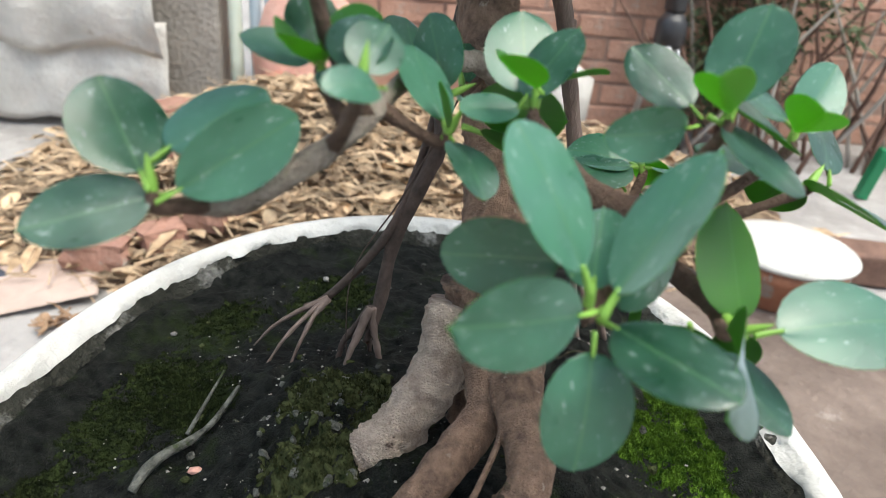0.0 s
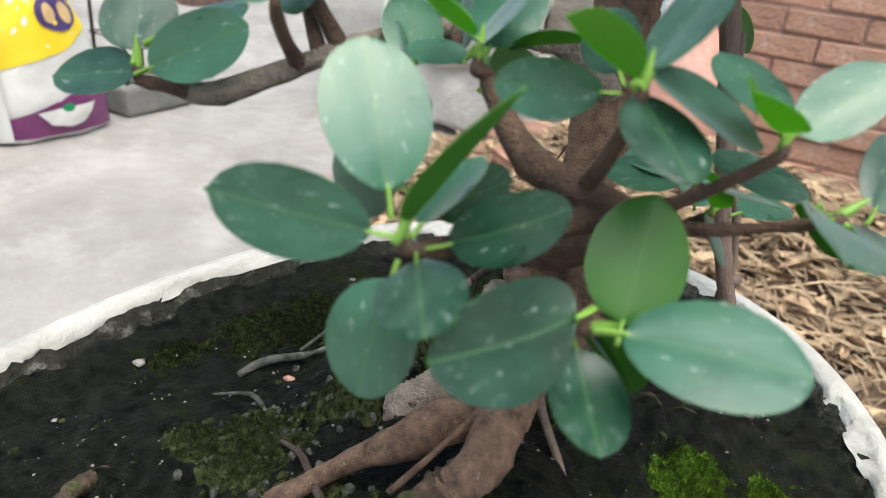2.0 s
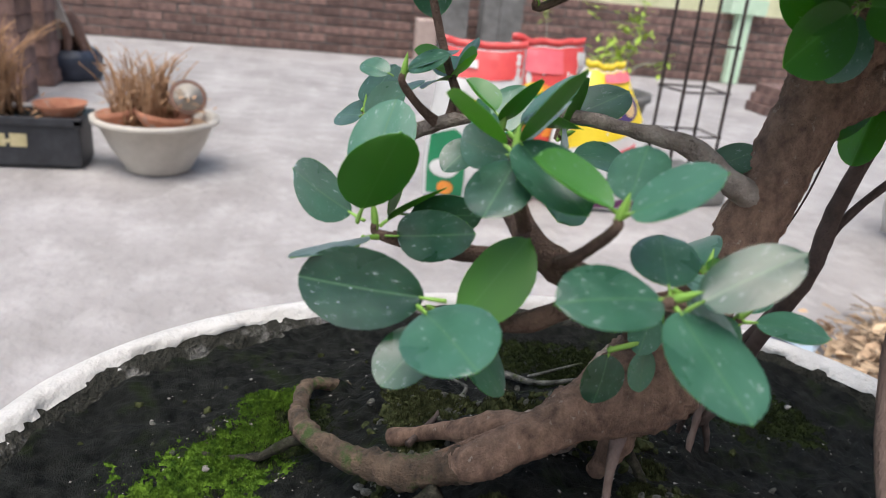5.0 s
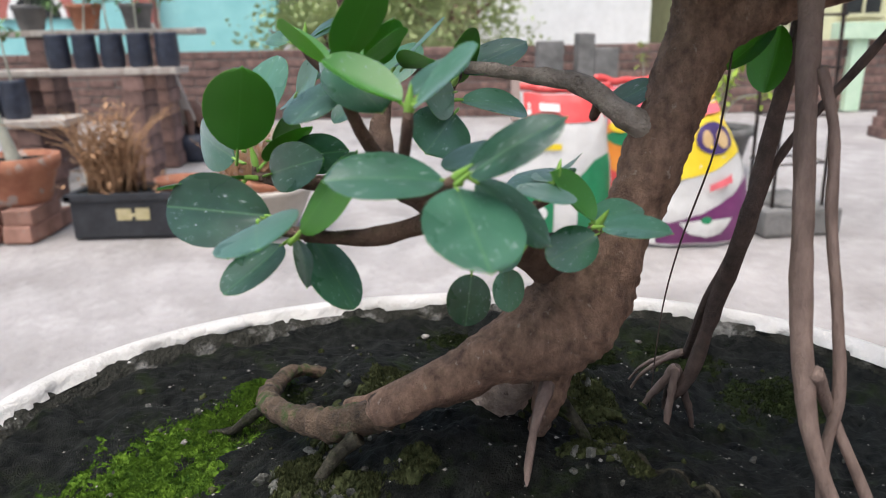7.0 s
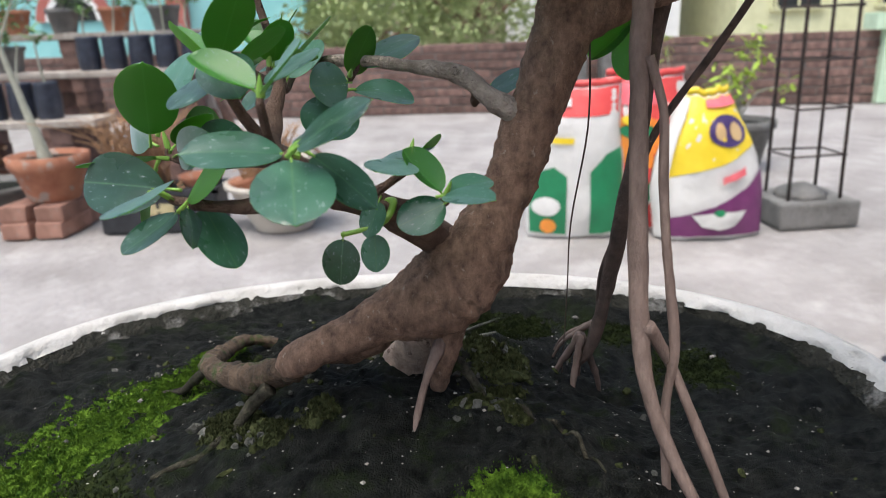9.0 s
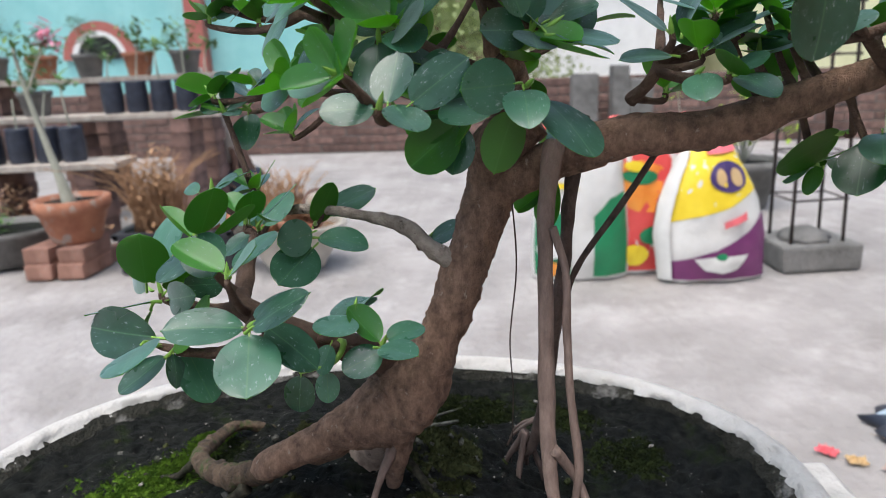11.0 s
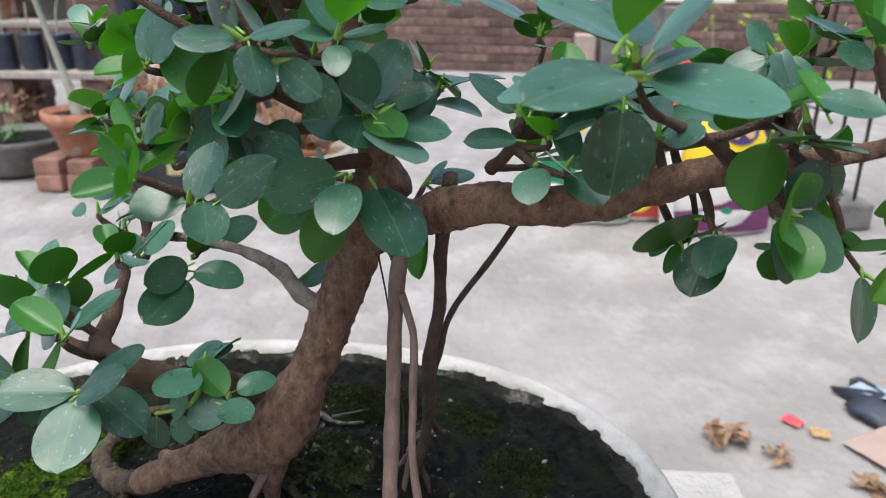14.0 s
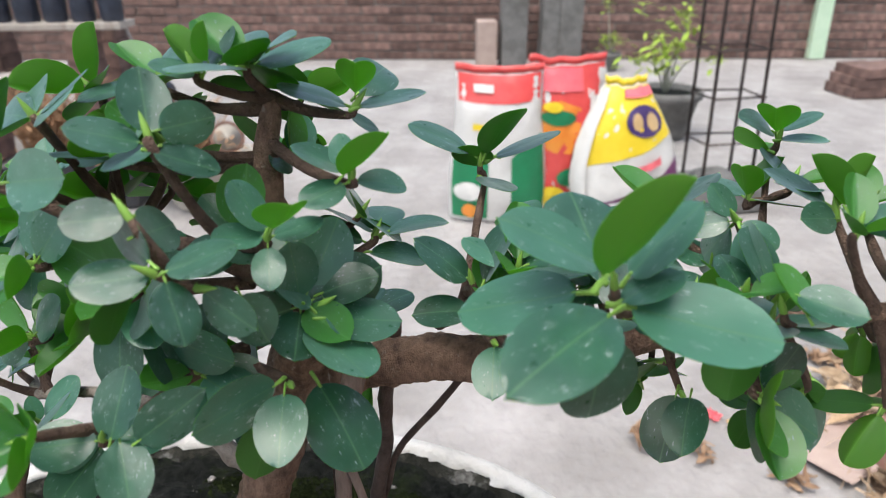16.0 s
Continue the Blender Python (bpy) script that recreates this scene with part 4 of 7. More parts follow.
def wild_sprig(centre, axis, count, length, seed):
    """A shoot whose leaves stand round its axis in a spiral."""
    r = random.Random(seed)
    c, a = Vector(centre), Vector(axis).normalized()
    s = a.orthogonal().normalized()
    t = a.cross(s)
    tips = []
    for i in range(count):
        k = i * 2.4 + r.uniform(-0.3, 0.3)
        lean = r.uniform(0.05, 0.75)
        d = (s * math.cos(k) + t * math.sin(k)) * math.cos(lean) + a * math.sin(lean)
        ref = Vector((0.35, 0.1, 1))
        z = (ref - d * ref.dot(d)).normalized()
        n = a - d * a.dot(d)
        roll = math.degrees(math.atan2(n.dot(d.cross(z)), n.dot(z))) + r.uniform(-20, 20)
        tips.append((c + d * length * r.uniform(0.66, 1.02), r.uniform(0.58, 0.74), roll) + ((1,) if lean > 0.42 and r.random() < 0.6 else ()))
    sprig(centre, tips, axis)


sprig((0.1334, 0.2165, 0.7025), [((0.1138, 0.2232, 0.7445), 0.63, -26, 0, (0.1329, 0.2118, 0.7089)), ((0.1564, 0.2199, 0.7406), 0.61, -28, 0, (0.1350, 0.2098, 0.7049)), ((0.1028, 0.1858, 0.7126), 0.50, -75, 0, (0.1346, 0.2110, 0.7039)), ((0.1598, 0.1869, 0.7006), 0.54, 36, 0, (0.1367, 0.2168, 0.6992)), ((0.1342, 0.1990, 0.6660), 0.68, 40, 0, (0.1352, 0.2115, 0.6978)), ((0.0984, 0.2321, 0.7058), 0.61, -99, 0, (0.1303, 0.2209, 0.7116)), ((0.1388, 0.2398, 0.7177), 0.65, -42, 0, (0.1342, 0.2181, 0.7024)), ((0.1637, 0.2436, 0.7096), 0.50, 74, 0, (0.1384, 0.2200, 0.6992)), ((0.1410, 0.2535, 0.7085), 0.54, 74, 0, (0.1316, 0.2257, 0.7051))])
sprig((0.1777, 0.2306, 0.6895), [((0.2220, 0.2329, 0.6970), 0.65, 24, 0, (0.1798, 0.2253, 0.6928)), ((0.1652, 0.1881, 0.6952), 0.55, -54, 0, (0.1762, 0.2340, 0.6920)), ((0.1776, 0.2590, 0.7137), 0.67, 165, 0, (0.1818, 0.2365, 0.6841)), ((0.1895, 0.2141, 0.6696), 0.66, 12, 0, (0.1720, 0.2342, 0.6838)), ((0.1824, 0.2559, 0.6603), 0.68, -16, 0, (0.1684, 0.2399, 0.6859)), ((0.1879, 0.2421, 0.6714), 0.67, -49, 0, (0.1765, 0.2373, 0.6869))])
sprig((0.1701, 0.2536, 0.7395), [((0.1798, 0.2685, 0.7664), 0.67, -38, 0, (0.1683, 0.2538, 0.7393)), ((0.1575, 0.2320, 0.7518), 0.50, 33, 1, (0.1709, 0.2533, 0.7397)), ((0.1476, 0.2772, 0.7519), 0.53, -60, 0, (0.1639, 0.2569, 0.7389)), ((0.1887, 0.2403, 0.7251), 0.68, 17, 0, (0.1667, 0.2567, 0.7394)), ((0.1959, 0.2685, 0.7287), 0.59, 15, 0, (0.1673, 0.2523, 0.7448)), ((0.1386, 0.2413, 0.7354), 0.50, -83, 0, (0.1640, 0.2561, 0.7362))])
sprig((0.1993, 0.2765, 0.7285), [((0.1765, 0.2935, 0.7444), 0.57, -22, 0, (0.2009, 0.2776, 0.7316)), ((0.2160, 0.2955, 0.7473), 0.53, 23, 0, (0.1994, 0.2762, 0.7289)), ((0.1920, 0.2511, 0.7411), 0.56, -4, 1, (0.1995, 0.2780, 0.7299))])
sprig((0.2155, 0.2887, 0.7115), [((0.2251, 0.3170, 0.7298), 0.52, 7, 0, (0.2223, 0.2886, 0.7120)), ((0.2209, 0.2538, 0.7152), 0.60, -5, 0, (0.2134, 0.2908, 0.7105)), ((0.2491, 0.2951, 0.6950), 0.69, 1, 0, (0.2139, 0.2885, 0.7114)), ((0.1806, 0.3015, 0.7176), 0.60, -18, 0, (0.2117, 0.2900, 0.7109)), ((0.2158, 0.3170, 0.6922), 0.66, -1, 0, (0.2107, 0.2923, 0.7123))])
sprig((0.1768, 0.3408, 0.6853), [((0.1987, 0.3587, 0.6900), 0.63, 0, 0, (0.1842, 0.3375, 0.6877)), ((0.1726, 0.3236, 0.7025), 0.68, 1, 1, (0.1782, 0.3417, 0.6851)), ((0.1623, 0.3611, 0.6901), 0.63, 1, 0, (0.1717, 0.3398, 0.6853)), ((0.1866, 0.3220, 0.6764), 0.66, -31, 0, (0.1769, 0.3433, 0.6838))])
sprig((0.0981, 0.2969, 0.7294), [((0.0895, 0.3081, 0.7519), 0.70, -96, 0, (0.0971, 0.2946, 0.7273)), ((0.0809, 0.3311, 0.7461), 0.60, 5, 0, (0.0887, 0.2960, 0.7319)), ((0.1074, 0.3284, 0.7205), 0.65, 4, 0, (0.1066, 0.2953, 0.7241)), ((0.1402, 0.2831, 0.7069), 0.63, -24, 0, (0.1039, 0.2985, 0.7196)), ((0.1337, 0.2833, 0.7274), 0.60, -64, 0, (0.1023, 0.2983, 0.7265))])
sprig((0.0317, 0.2214, 0.7217), [((0.0156, 0.2368, 0.7431), 0.74, -22, 0, (0.0316, 0.2195, 0.7232)), ((0.0524, 0.2449, 0.7406), 0.66, 5, 0, (0.0314, 0.2242, 0.7286)), ((0.0619, 0.2362, 0.7371), 0.50, 72, 0, (0.0343, 0.2184, 0.7203)), ((0.0062, 0.2101, 0.7150), 0.53, -41, 0, (0.0350, 0.2226, 0.7211))])
sprig((0.2296, 0.5163, 0.8602), [((0.2497, 0.5305, 0.8972), 0.66, -55, 1, (0.2370, 0.5071, 0.8643)), ((0.2194, 0.4837, 0.8814), 0.64, 2, 0, (0.2284, 0.5167, 0.8643)), ((0.2716, 0.4786, 0.8557), 0.50, -2, 0, (0.2358, 0.5174, 0.8577)), ((0.2469, 0.5617, 0.8482), 0.62, 5, 0, (0.2298, 0.5153, 0.8555)), ((0.2124, 0.4713, 0.8447), 0.65, 2, 0, (0.2280, 0.5109, 0.8591)), ((0.1908, 0.5110, 0.8781), 0.68, 0, 0, (0.2291, 0.5140, 0.8625)), ((0.2260, 0.5403, 0.8859), 0.67, -27, 0, (0.2255, 0.5192, 0.8590)), ((0.2329, 0.5122, 0.8131), 0.74, 3, 0, (0.2327, 0.5132, 0.8491)), ((0.2313, 0.5362, 0.8659), 0.66, -15, 0, (0.2312, 0.5154, 0.8554))])
sprig((0.1926, 0.4111, 0.8071), [((0.2078, 0.4379, 0.7798), 0.72, -9, 0, (0.1804, 0.4178, 0.8037)), ((0.2213, 0.4089, 0.7944), 0.62, 6, 0, (0.1935, 0.4093, 0.8078)), ((0.2205, 0.3829, 0.8077), 0.57, -72, 0, (0.1912, 0.4092, 0.8083)), ((0.2000, 0.3956, 0.7720), 0.64, 128, 0, (0.2005, 0.4056, 0.8007))])
sprig((0.2123, 0.3499, 0.8012), [((0.2165, 0.3268, 0.8021), 0.71, -24, 0, (0.2123, 0.3513, 0.8011)), ((0.2385, 0.3663, 0.7934), 0.58, -4, 0, (0.2119, 0.3554, 0.8039)), ((0.2004, 0.3579, 0.8226), 0.67, -19, 0, (0.2178, 0.3533, 0.8004)), ((0.2134, 0.3861, 0.8194), 0.54, 58, 0, (0.2173, 0.3600, 0.8007))])
sprig((0.2178, 0.3791, 0.8646), [((0.2260, 0.3574, 0.8658), 0.67, -10, 0, (0.2178, 0.3806, 0.8648)), ((0.2302, 0.3887, 0.8467), 0.65, -18, 0, (0.2171, 0.3812, 0.8650)), ((0.2104, 0.4024, 0.8706), 0.67, -7, 0, (0.2187, 0.3791, 0.8645)), ((0.2045, 0.3628, 0.8795), 0.64, -78, 0, (0.2186, 0.3798, 0.8667)), ((0.2150, 0.3578, 0.8424), 0.66, 47, 0, (0.2180, 0.3733, 0.8649))])
sprig((0.1864, 0.4072, 0.8621), [((0.2103, 0.4204, 0.8798), 0.62, -12, 1, (0.1891, 0.4087, 0.8662)), ((0.1824, 0.3964, 0.8823), 0.66, 7, 0, (0.1853, 0.4086, 0.8626)), ((0.1909, 0.3896, 0.8652), 0.67, -5, 0, (0.1853, 0.4079, 0.8623)), ((0.1833, 0.4266, 0.8675), 0.66, -8, 0, (0.1868, 0.4072, 0.8628)), ((0.2026, 0.4094, 0.8514), 0.64, 5, 0, (0.1878, 0.4076, 0.8618))])
sprig((0.1752, 0.4367, 0.8799), [((0.1858, 0.4512, 0.8954), 0.66, -37, 1, (0.1771, 0.4312, 0.8796)), ((0.1743, 0.4163, 0.8914), 0.67, 7, 0, (0.1736, 0.4373, 0.8812)), ((0.1874, 0.4198, 0.8745), 0.66, -6, 0, (0.1756, 0.4361, 0.8787)), ((0.1745, 0.4562, 0.8772), 0.67, 0, 0, (0.1757, 0.4358, 0.8792)), ((0.1711, 0.4323, 0.8948), 0.66, -44, 0, (0.1760, 0.4357, 0.8800))])
sprig((0.1396, 0.4372, 0.8973), [((0.1560, 0.4388, 0.9145), 0.66, 1, 1, (0.1377, 0.4377, 0.9007)), ((0.1134, 0.4508, 0.9107), 0.66, 18, 0, (0.1390, 0.4367, 0.9005)), ((0.1409, 0.4651, 0.9021), 0.67, -16, 0, (0.1409, 0.4355, 0.8970)), ((0.1415, 0.4090, 0.9082), 0.66, 12, 0, (0.1386, 0.4381, 0.8965)), ((0.1333, 0.4461, 0.8866), 0.66, 5, 0, (0.1403, 0.4337, 0.8945))])
sprig((0.1103, 0.4418, 0.8313), [((0.1063, 0.4170, 0.8468), 0.67, 37, 0, (0.1095, 0.4449, 0.8307)), ((0.1143, 0.4653, 0.8221), 0.67, -12, 0, (0.1138, 0.4358, 0.8254)), ((0.1100, 0.4754, 0.8397), 0.67, -23, 0, (0.1108, 0.4439, 0.8324)), ((0.0749, 0.4475, 0.8350), 0.66, -6, 0, (0.1095, 0.4408, 0.8324)), ((0.1153, 0.4164, 0.8413), 0.67, 7, 0, (0.1113, 0.4391, 0.8280))])
sprig((0.0820, 0.4942, 0.8553), [((0.0965, 0.5088, 0.8890), 0.66, -43, 0, (0.0828, 0.4947, 0.8589)), ((0.0800, 0.4801, 0.8610), 0.67, 72, 0, (0.0841, 0.5036, 0.8598)), ((0.0775, 0.4604, 0.8771), 0.67, 10, 0, (0.0818, 0.4934, 0.8598)), ((0.0834, 0.5325, 0.8723), 0.67, -25, 0, (0.0813, 0.4969, 0.8578)), ((0.1085, 0.5053, 0.8501), 0.66, -13, 0, (0.0831, 0.4931, 0.8508))])
sprig((0.1166, 0.6241, 0.8734), [((0.1358, 0.6096, 0.8897), 0.65, 19, 1, (0.1162, 0.6229, 0.8763)), ((0.1209, 0.6035, 0.8870), 0.66, -10, 0, (0.1150, 0.6239, 0.8764)), ((0.1229, 0.6382, 0.8876), 0.67, -7, 0, (0.1148, 0.6225, 0.8770)), ((0.0916, 0.6161, 0.8652), 0.67, 28, 1, (0.1174, 0.6229, 0.8687)), ((0.1273, 0.6412, 0.8755), 0.67, -12, 0, (0.1172, 0.6217, 0.8742))])
sprig((0.1631, 0.6275, 0.8546), [((0.1629, 0.6108, 0.8781), 0.66, 46, 1, (0.1665, 0.6301, 0.8571)), ((0.1599, 0.6429, 0.8765), 0.67, -96, 1, (0.1612, 0.6271, 0.8549)), ((0.1474, 0.6025, 0.8697), 0.67, 9, 0, (0.1616, 0.6266, 0.8578)), ((0.1715, 0.6075, 0.8572), 0.64, -31, 0, (0.1653, 0.6278, 0.8544))])
sprig((0.2074, 0.5854, 0.8362), [((0.2057, 0.5778, 0.8532), 0.70, 13, 1, (0.2208, 0.5879, 0.8395)), ((0.2261, 0.6025, 0.8436), 0.66, 13, 0, (0.2113, 0.5827, 0.8468)), ((0.1784, 0.5843, 0.8581), 0.65, 18, 0, (0.2012, 0.5828, 0.8398)), ((0.2048, 0.5697, 0.8028), 0.71, -160, 0, (0.2118, 0.5715, 0.8337))])
sprig((0.1639, 0.5739, 0.7741), [((0.1823, 0.5601, 0.7525), 0.70, 25, 0, (0.1616, 0.5732, 0.7759)), ((0.1990, 0.5599, 0.7726), 0.57, 27, 0, (0.1712, 0.5747, 0.7808))])
sprig((0.1968, 0.5853, 0.7963), [((0.2093, 0.5909, 0.7722), 0.66, -15, 0, (0.1939, 0.5876, 0.7972))])
sprig((0.0973, 0.6814, 0.7303), [((0.1178, 0.6778, 0.6981), 0.67, -31, 0, (0.0964, 0.6800, 0.7334))])
sprig((0.1924, 0.3756, 0.8997), [((0.1763, 0.3706, 0.9192), 0.64, 15, 0, (0.1917, 0.3755, 0.8983)), ((0.1967, 0.3520, 0.9048), 0.66, -7, 0, (0.1888, 0.3745, 0.8969)), ((0.1967, 0.3606, 0.8921), 0.67, 10, 0, (0.1917, 0.3785, 0.8977)), ((0.1898, 0.3953, 0.8875), 0.67, 0, 0, (0.1946, 0.3740, 0.8973)), ((0.1752, 0.3924, 0.9025), 0.65, 56, 0, (0.1915, 0.3761, 0.9016))])
sprig((0.1766, 0.4219, 0.8306), [((0.1461, 0.4114, 0.8448), 0.67, -12, 0, (0.1767, 0.4251, 0.8307)), ((0.1745, 0.4436, 0.8421), 0.68, 15, 0, (0.1729, 0.4196, 0.8329)), ((0.1797, 0.4523, 0.8242), 0.68, 1, 0, (0.1815, 0.4204, 0.8282)), ((0.1759, 0.4056, 0.8436), 0.66, 22, 0, (0.1790, 0.4210, 0.8292)), ((0.2069, 0.4397, 0.8170), 0.69, -21, 0, (0.1761, 0.4178, 0.8254))])
sprig((0.1541, 0.4824, 0.8266), [((0.1468, 0.4600, 0.8447), 0.66, 6, 0, (0.1541, 0.4837, 0.8257)), ((0.1604, 0.4576, 0.8174), 0.67, 0, 0, (0.1599, 0.4846, 0.8167)), ((0.1507, 0.4968, 0.8538), 0.66, -52, 0, (0.1585, 0.4850, 0.8249))])
sprig((0.1719, 0.4892, 0.8084), [((0.1960, 0.4851, 0.7994), 0.64, 18, 0, (0.1725, 0.4894, 0.8101))])
sprig((0.1210, 0.2634, 0.7365), [((0.1081, 0.2504, 0.7496), 0.65, 7, 1, (0.1226, 0.2616, 0.7410)), ((0.1006, 0.2579, 0.7356), 0.59, -24, 0, (0.1193, 0.2656, 0.7356)), ((0.1433, 0.2853, 0.7445), 0.55, -27, 0, (0.1203, 0.2747, 0.7375)), ((0.1174, 0.2923, 0.7569), 0.72, -29, 0, (0.1196, 0.2685, 0.7349)), ((0.1306, 0.2718, 0.7567), 0.67, -6, 0, (0.1166, 0.2639, 0.7358))])
sprig((0.0774, 0.2319, 0.7477), [((0.0743, 0.2545, 0.7591), 0.65, -26, 0, (0.0768, 0.2323, 0.7484)), ((0.0820, 0.2491, 0.7578), 0.67, 8, 0, (0.0766, 0.2310, 0.7484)), ((0.0724, 0.2142, 0.7511), 0.59, -29, 0, (0.0837, 0.2265, 0.7478))])
sprig((0.0768, 0.3894, 0.8945), [((0.0845, 0.3910, 0.9181), 0.66, 80, 0, (0.0761, 0.3910, 0.8945)), ((0.0713, 0.4029, 0.8996), 0.67, -60, 1, (0.0782, 0.3872, 0.8950)), ((0.0993, 0.3908, 0.8884), 0.64, 78, 0, (0.0797, 0.3874, 0.8906))])
sprig((0.1536, 0.3826, 0.9134), [((0.1491, 0.3710, 0.9274), 0.67, 91, 1, (0.1527, 0.3857, 0.9135)), ((0.1379, 0.3926, 0.9284), 0.67, -29, 0, (0.1533, 0.3840, 0.9120)), ((0.1568, 0.3895, 0.9312), 0.67, -54, 1, (0.1522, 0.3867, 0.9153)), ((0.1621, 0.3695, 0.9182), 0.67, -7, 0, (0.1530, 0.3841, 0.9135))])
sprig((0.1751, 0.3167, 0.8832), [((0.2009, 0.3512, 0.8902), 0.55, 54, 0, (0.1812, 0.3210, 0.8832)), ((0.1713, 0.3240, 0.9168), 0.67, -69, 0, (0.1736, 0.3174, 0.8915))])
sprig((0.2129, 0.3730, 0.8807), [((0.2185, 0.3549, 0.8818), 0.69, -28, 0, (0.2115, 0.3739, 0.8814)), ((0.1887, 0.3771, 0.8693), 0.65, 46, 0, (0.2140, 0.3727, 0.8752))])
sprig((0.2105, 0.3882, 0.8559), [((0.2204, 0.4064, 0.8453), 0.63, 61, 0, (0.2112, 0.3885, 0.8573)), ((0.2076, 0.4079, 0.8340), 0.70, 19, 0, (0.2078, 0.4002, 0.8541))])
sprig((0.1684, 0.3474, 0.8285), [((0.1850, 0.3456, 0.8015), 0.67, 26, 0, (0.1675, 0.3469, 0.8316)), ((0.1782, 0.3654, 0.7981), 0.67, -53, 0, (0.1640, 0.3549, 0.8310)), ((0.1834, 0.3884, 0.8106), 0.60, 64, 0, (0.1730, 0.3616, 0.8187))])
sprig((0.0322, 0.2461, 0.7935), [((0.0512, 0.2341, 0.8155), 0.66, -24, 0, (0.0303, 0.2507, 0.8022)), ((0.0542, 0.2066, 0.7905), 0.67, 25, 0, (0.0321, 0.2463, 0.7939)), ((0.0527, 0.2479, 0.7707), 0.66, 20, 0, (0.0321, 0.2463, 0.7930)), ((0.0454, 0.2051, 0.8081), 0.67, 53, 1, (0.0353, 0.2356, 0.8001)), ((0.0210, 0.2659, 0.8184), 0.67, -10, 0, (0.0324, 0.2455, 0.7938))])
sprig((0.1410, 0.5737, 0.7756), [((0.1405, 0.5419, 0.7584), 0.69, 73, 0, (0.1387, 0.5776, 0.7772))])
sprig((0.172, 0.327, 0.700), [((0.145, 0.335, 0.704), 0.67, -42), ((0.143, 0.318, 0.698), 0.67, -18), ((0.147, 0.331, 0.700), 0.67, -18), ((0.200, 0.316, 0.701), 0.67, 0)])
limb("twig", [(0.148, 0.312, 0.676, 0.0022), (0.160, 0.319, 0.680, 0.0018), (0.168, 0.314, 0.673, 0.0014), (0.170, 0.297, 0.669, 0.0011)], BUD, 6, 0.2, "thin green twig", False)
leaf((0.170, 0.298, 0.670), (0.172, 0.295, 0.647), 0.70, 0)
leaf((0.170, 0.311, 0.671), (0.173, 0.311, 0.653), 0.68, 0)
leaf((0.166, 0.314, 0.684), (0.172, 0.308, 0.668), 0.68, 10)
sprig((0.072, 0.432, 0.769), [((0.051, 0.460, 0.773), 0.55, -6), ((0.067, 0.444, 0.783), 0.55, -24), ((0.073, 0.438, 0.764), 0.61, -18)])
sprig((0.165, 0.585, 0.855), [((0.158, 0.576, 0.868), 0.55, -66), ((0.160, 0.566, 0.850), 0.55, -30), ((0.198, 0.580, 0.846), 0.55, 84), ((0.175, 0.599, 0.847), 0.55, 42), ((0.165, 0.584, 0.855), 0.61, -30), ((0.136, 0.586, 0.823), 0.55, -102)])
sprig((0.108, 0.399, 0.899), [((0.158, 0.404, 0.917), 0.55, -18), ((0.114, 0.377, 0.903), 0.67, 60), ((0.080, 0.410, 0.878), 0.55, -24), ((0.066, 0.401, 0.909), 0.55, -24), ((0.111, 0.378, 0.918), 0.55, -18, 1), ((0.082, 0.384, 0.919), 0.55, 18)])
sprig((0.098, 0.264, 0.727), [((0.095, 0.260, 0.742), 0.55, -12), ((0.086, 0.282, 0.747), 0.67, -6), ((0.110, 0.245, 0.718), 0.67, 6)])
sprig((0.103, 0.360, 0.717), [((0.109, 0.382, 0.729), 0.67, 12)])
sprig((0.105, 0.437, 0.755), [((0.099, 0.416, 0.732), 0.55, -24, 1), ((0.105, 0.433, 0.723), 0.55, 42, 1)])


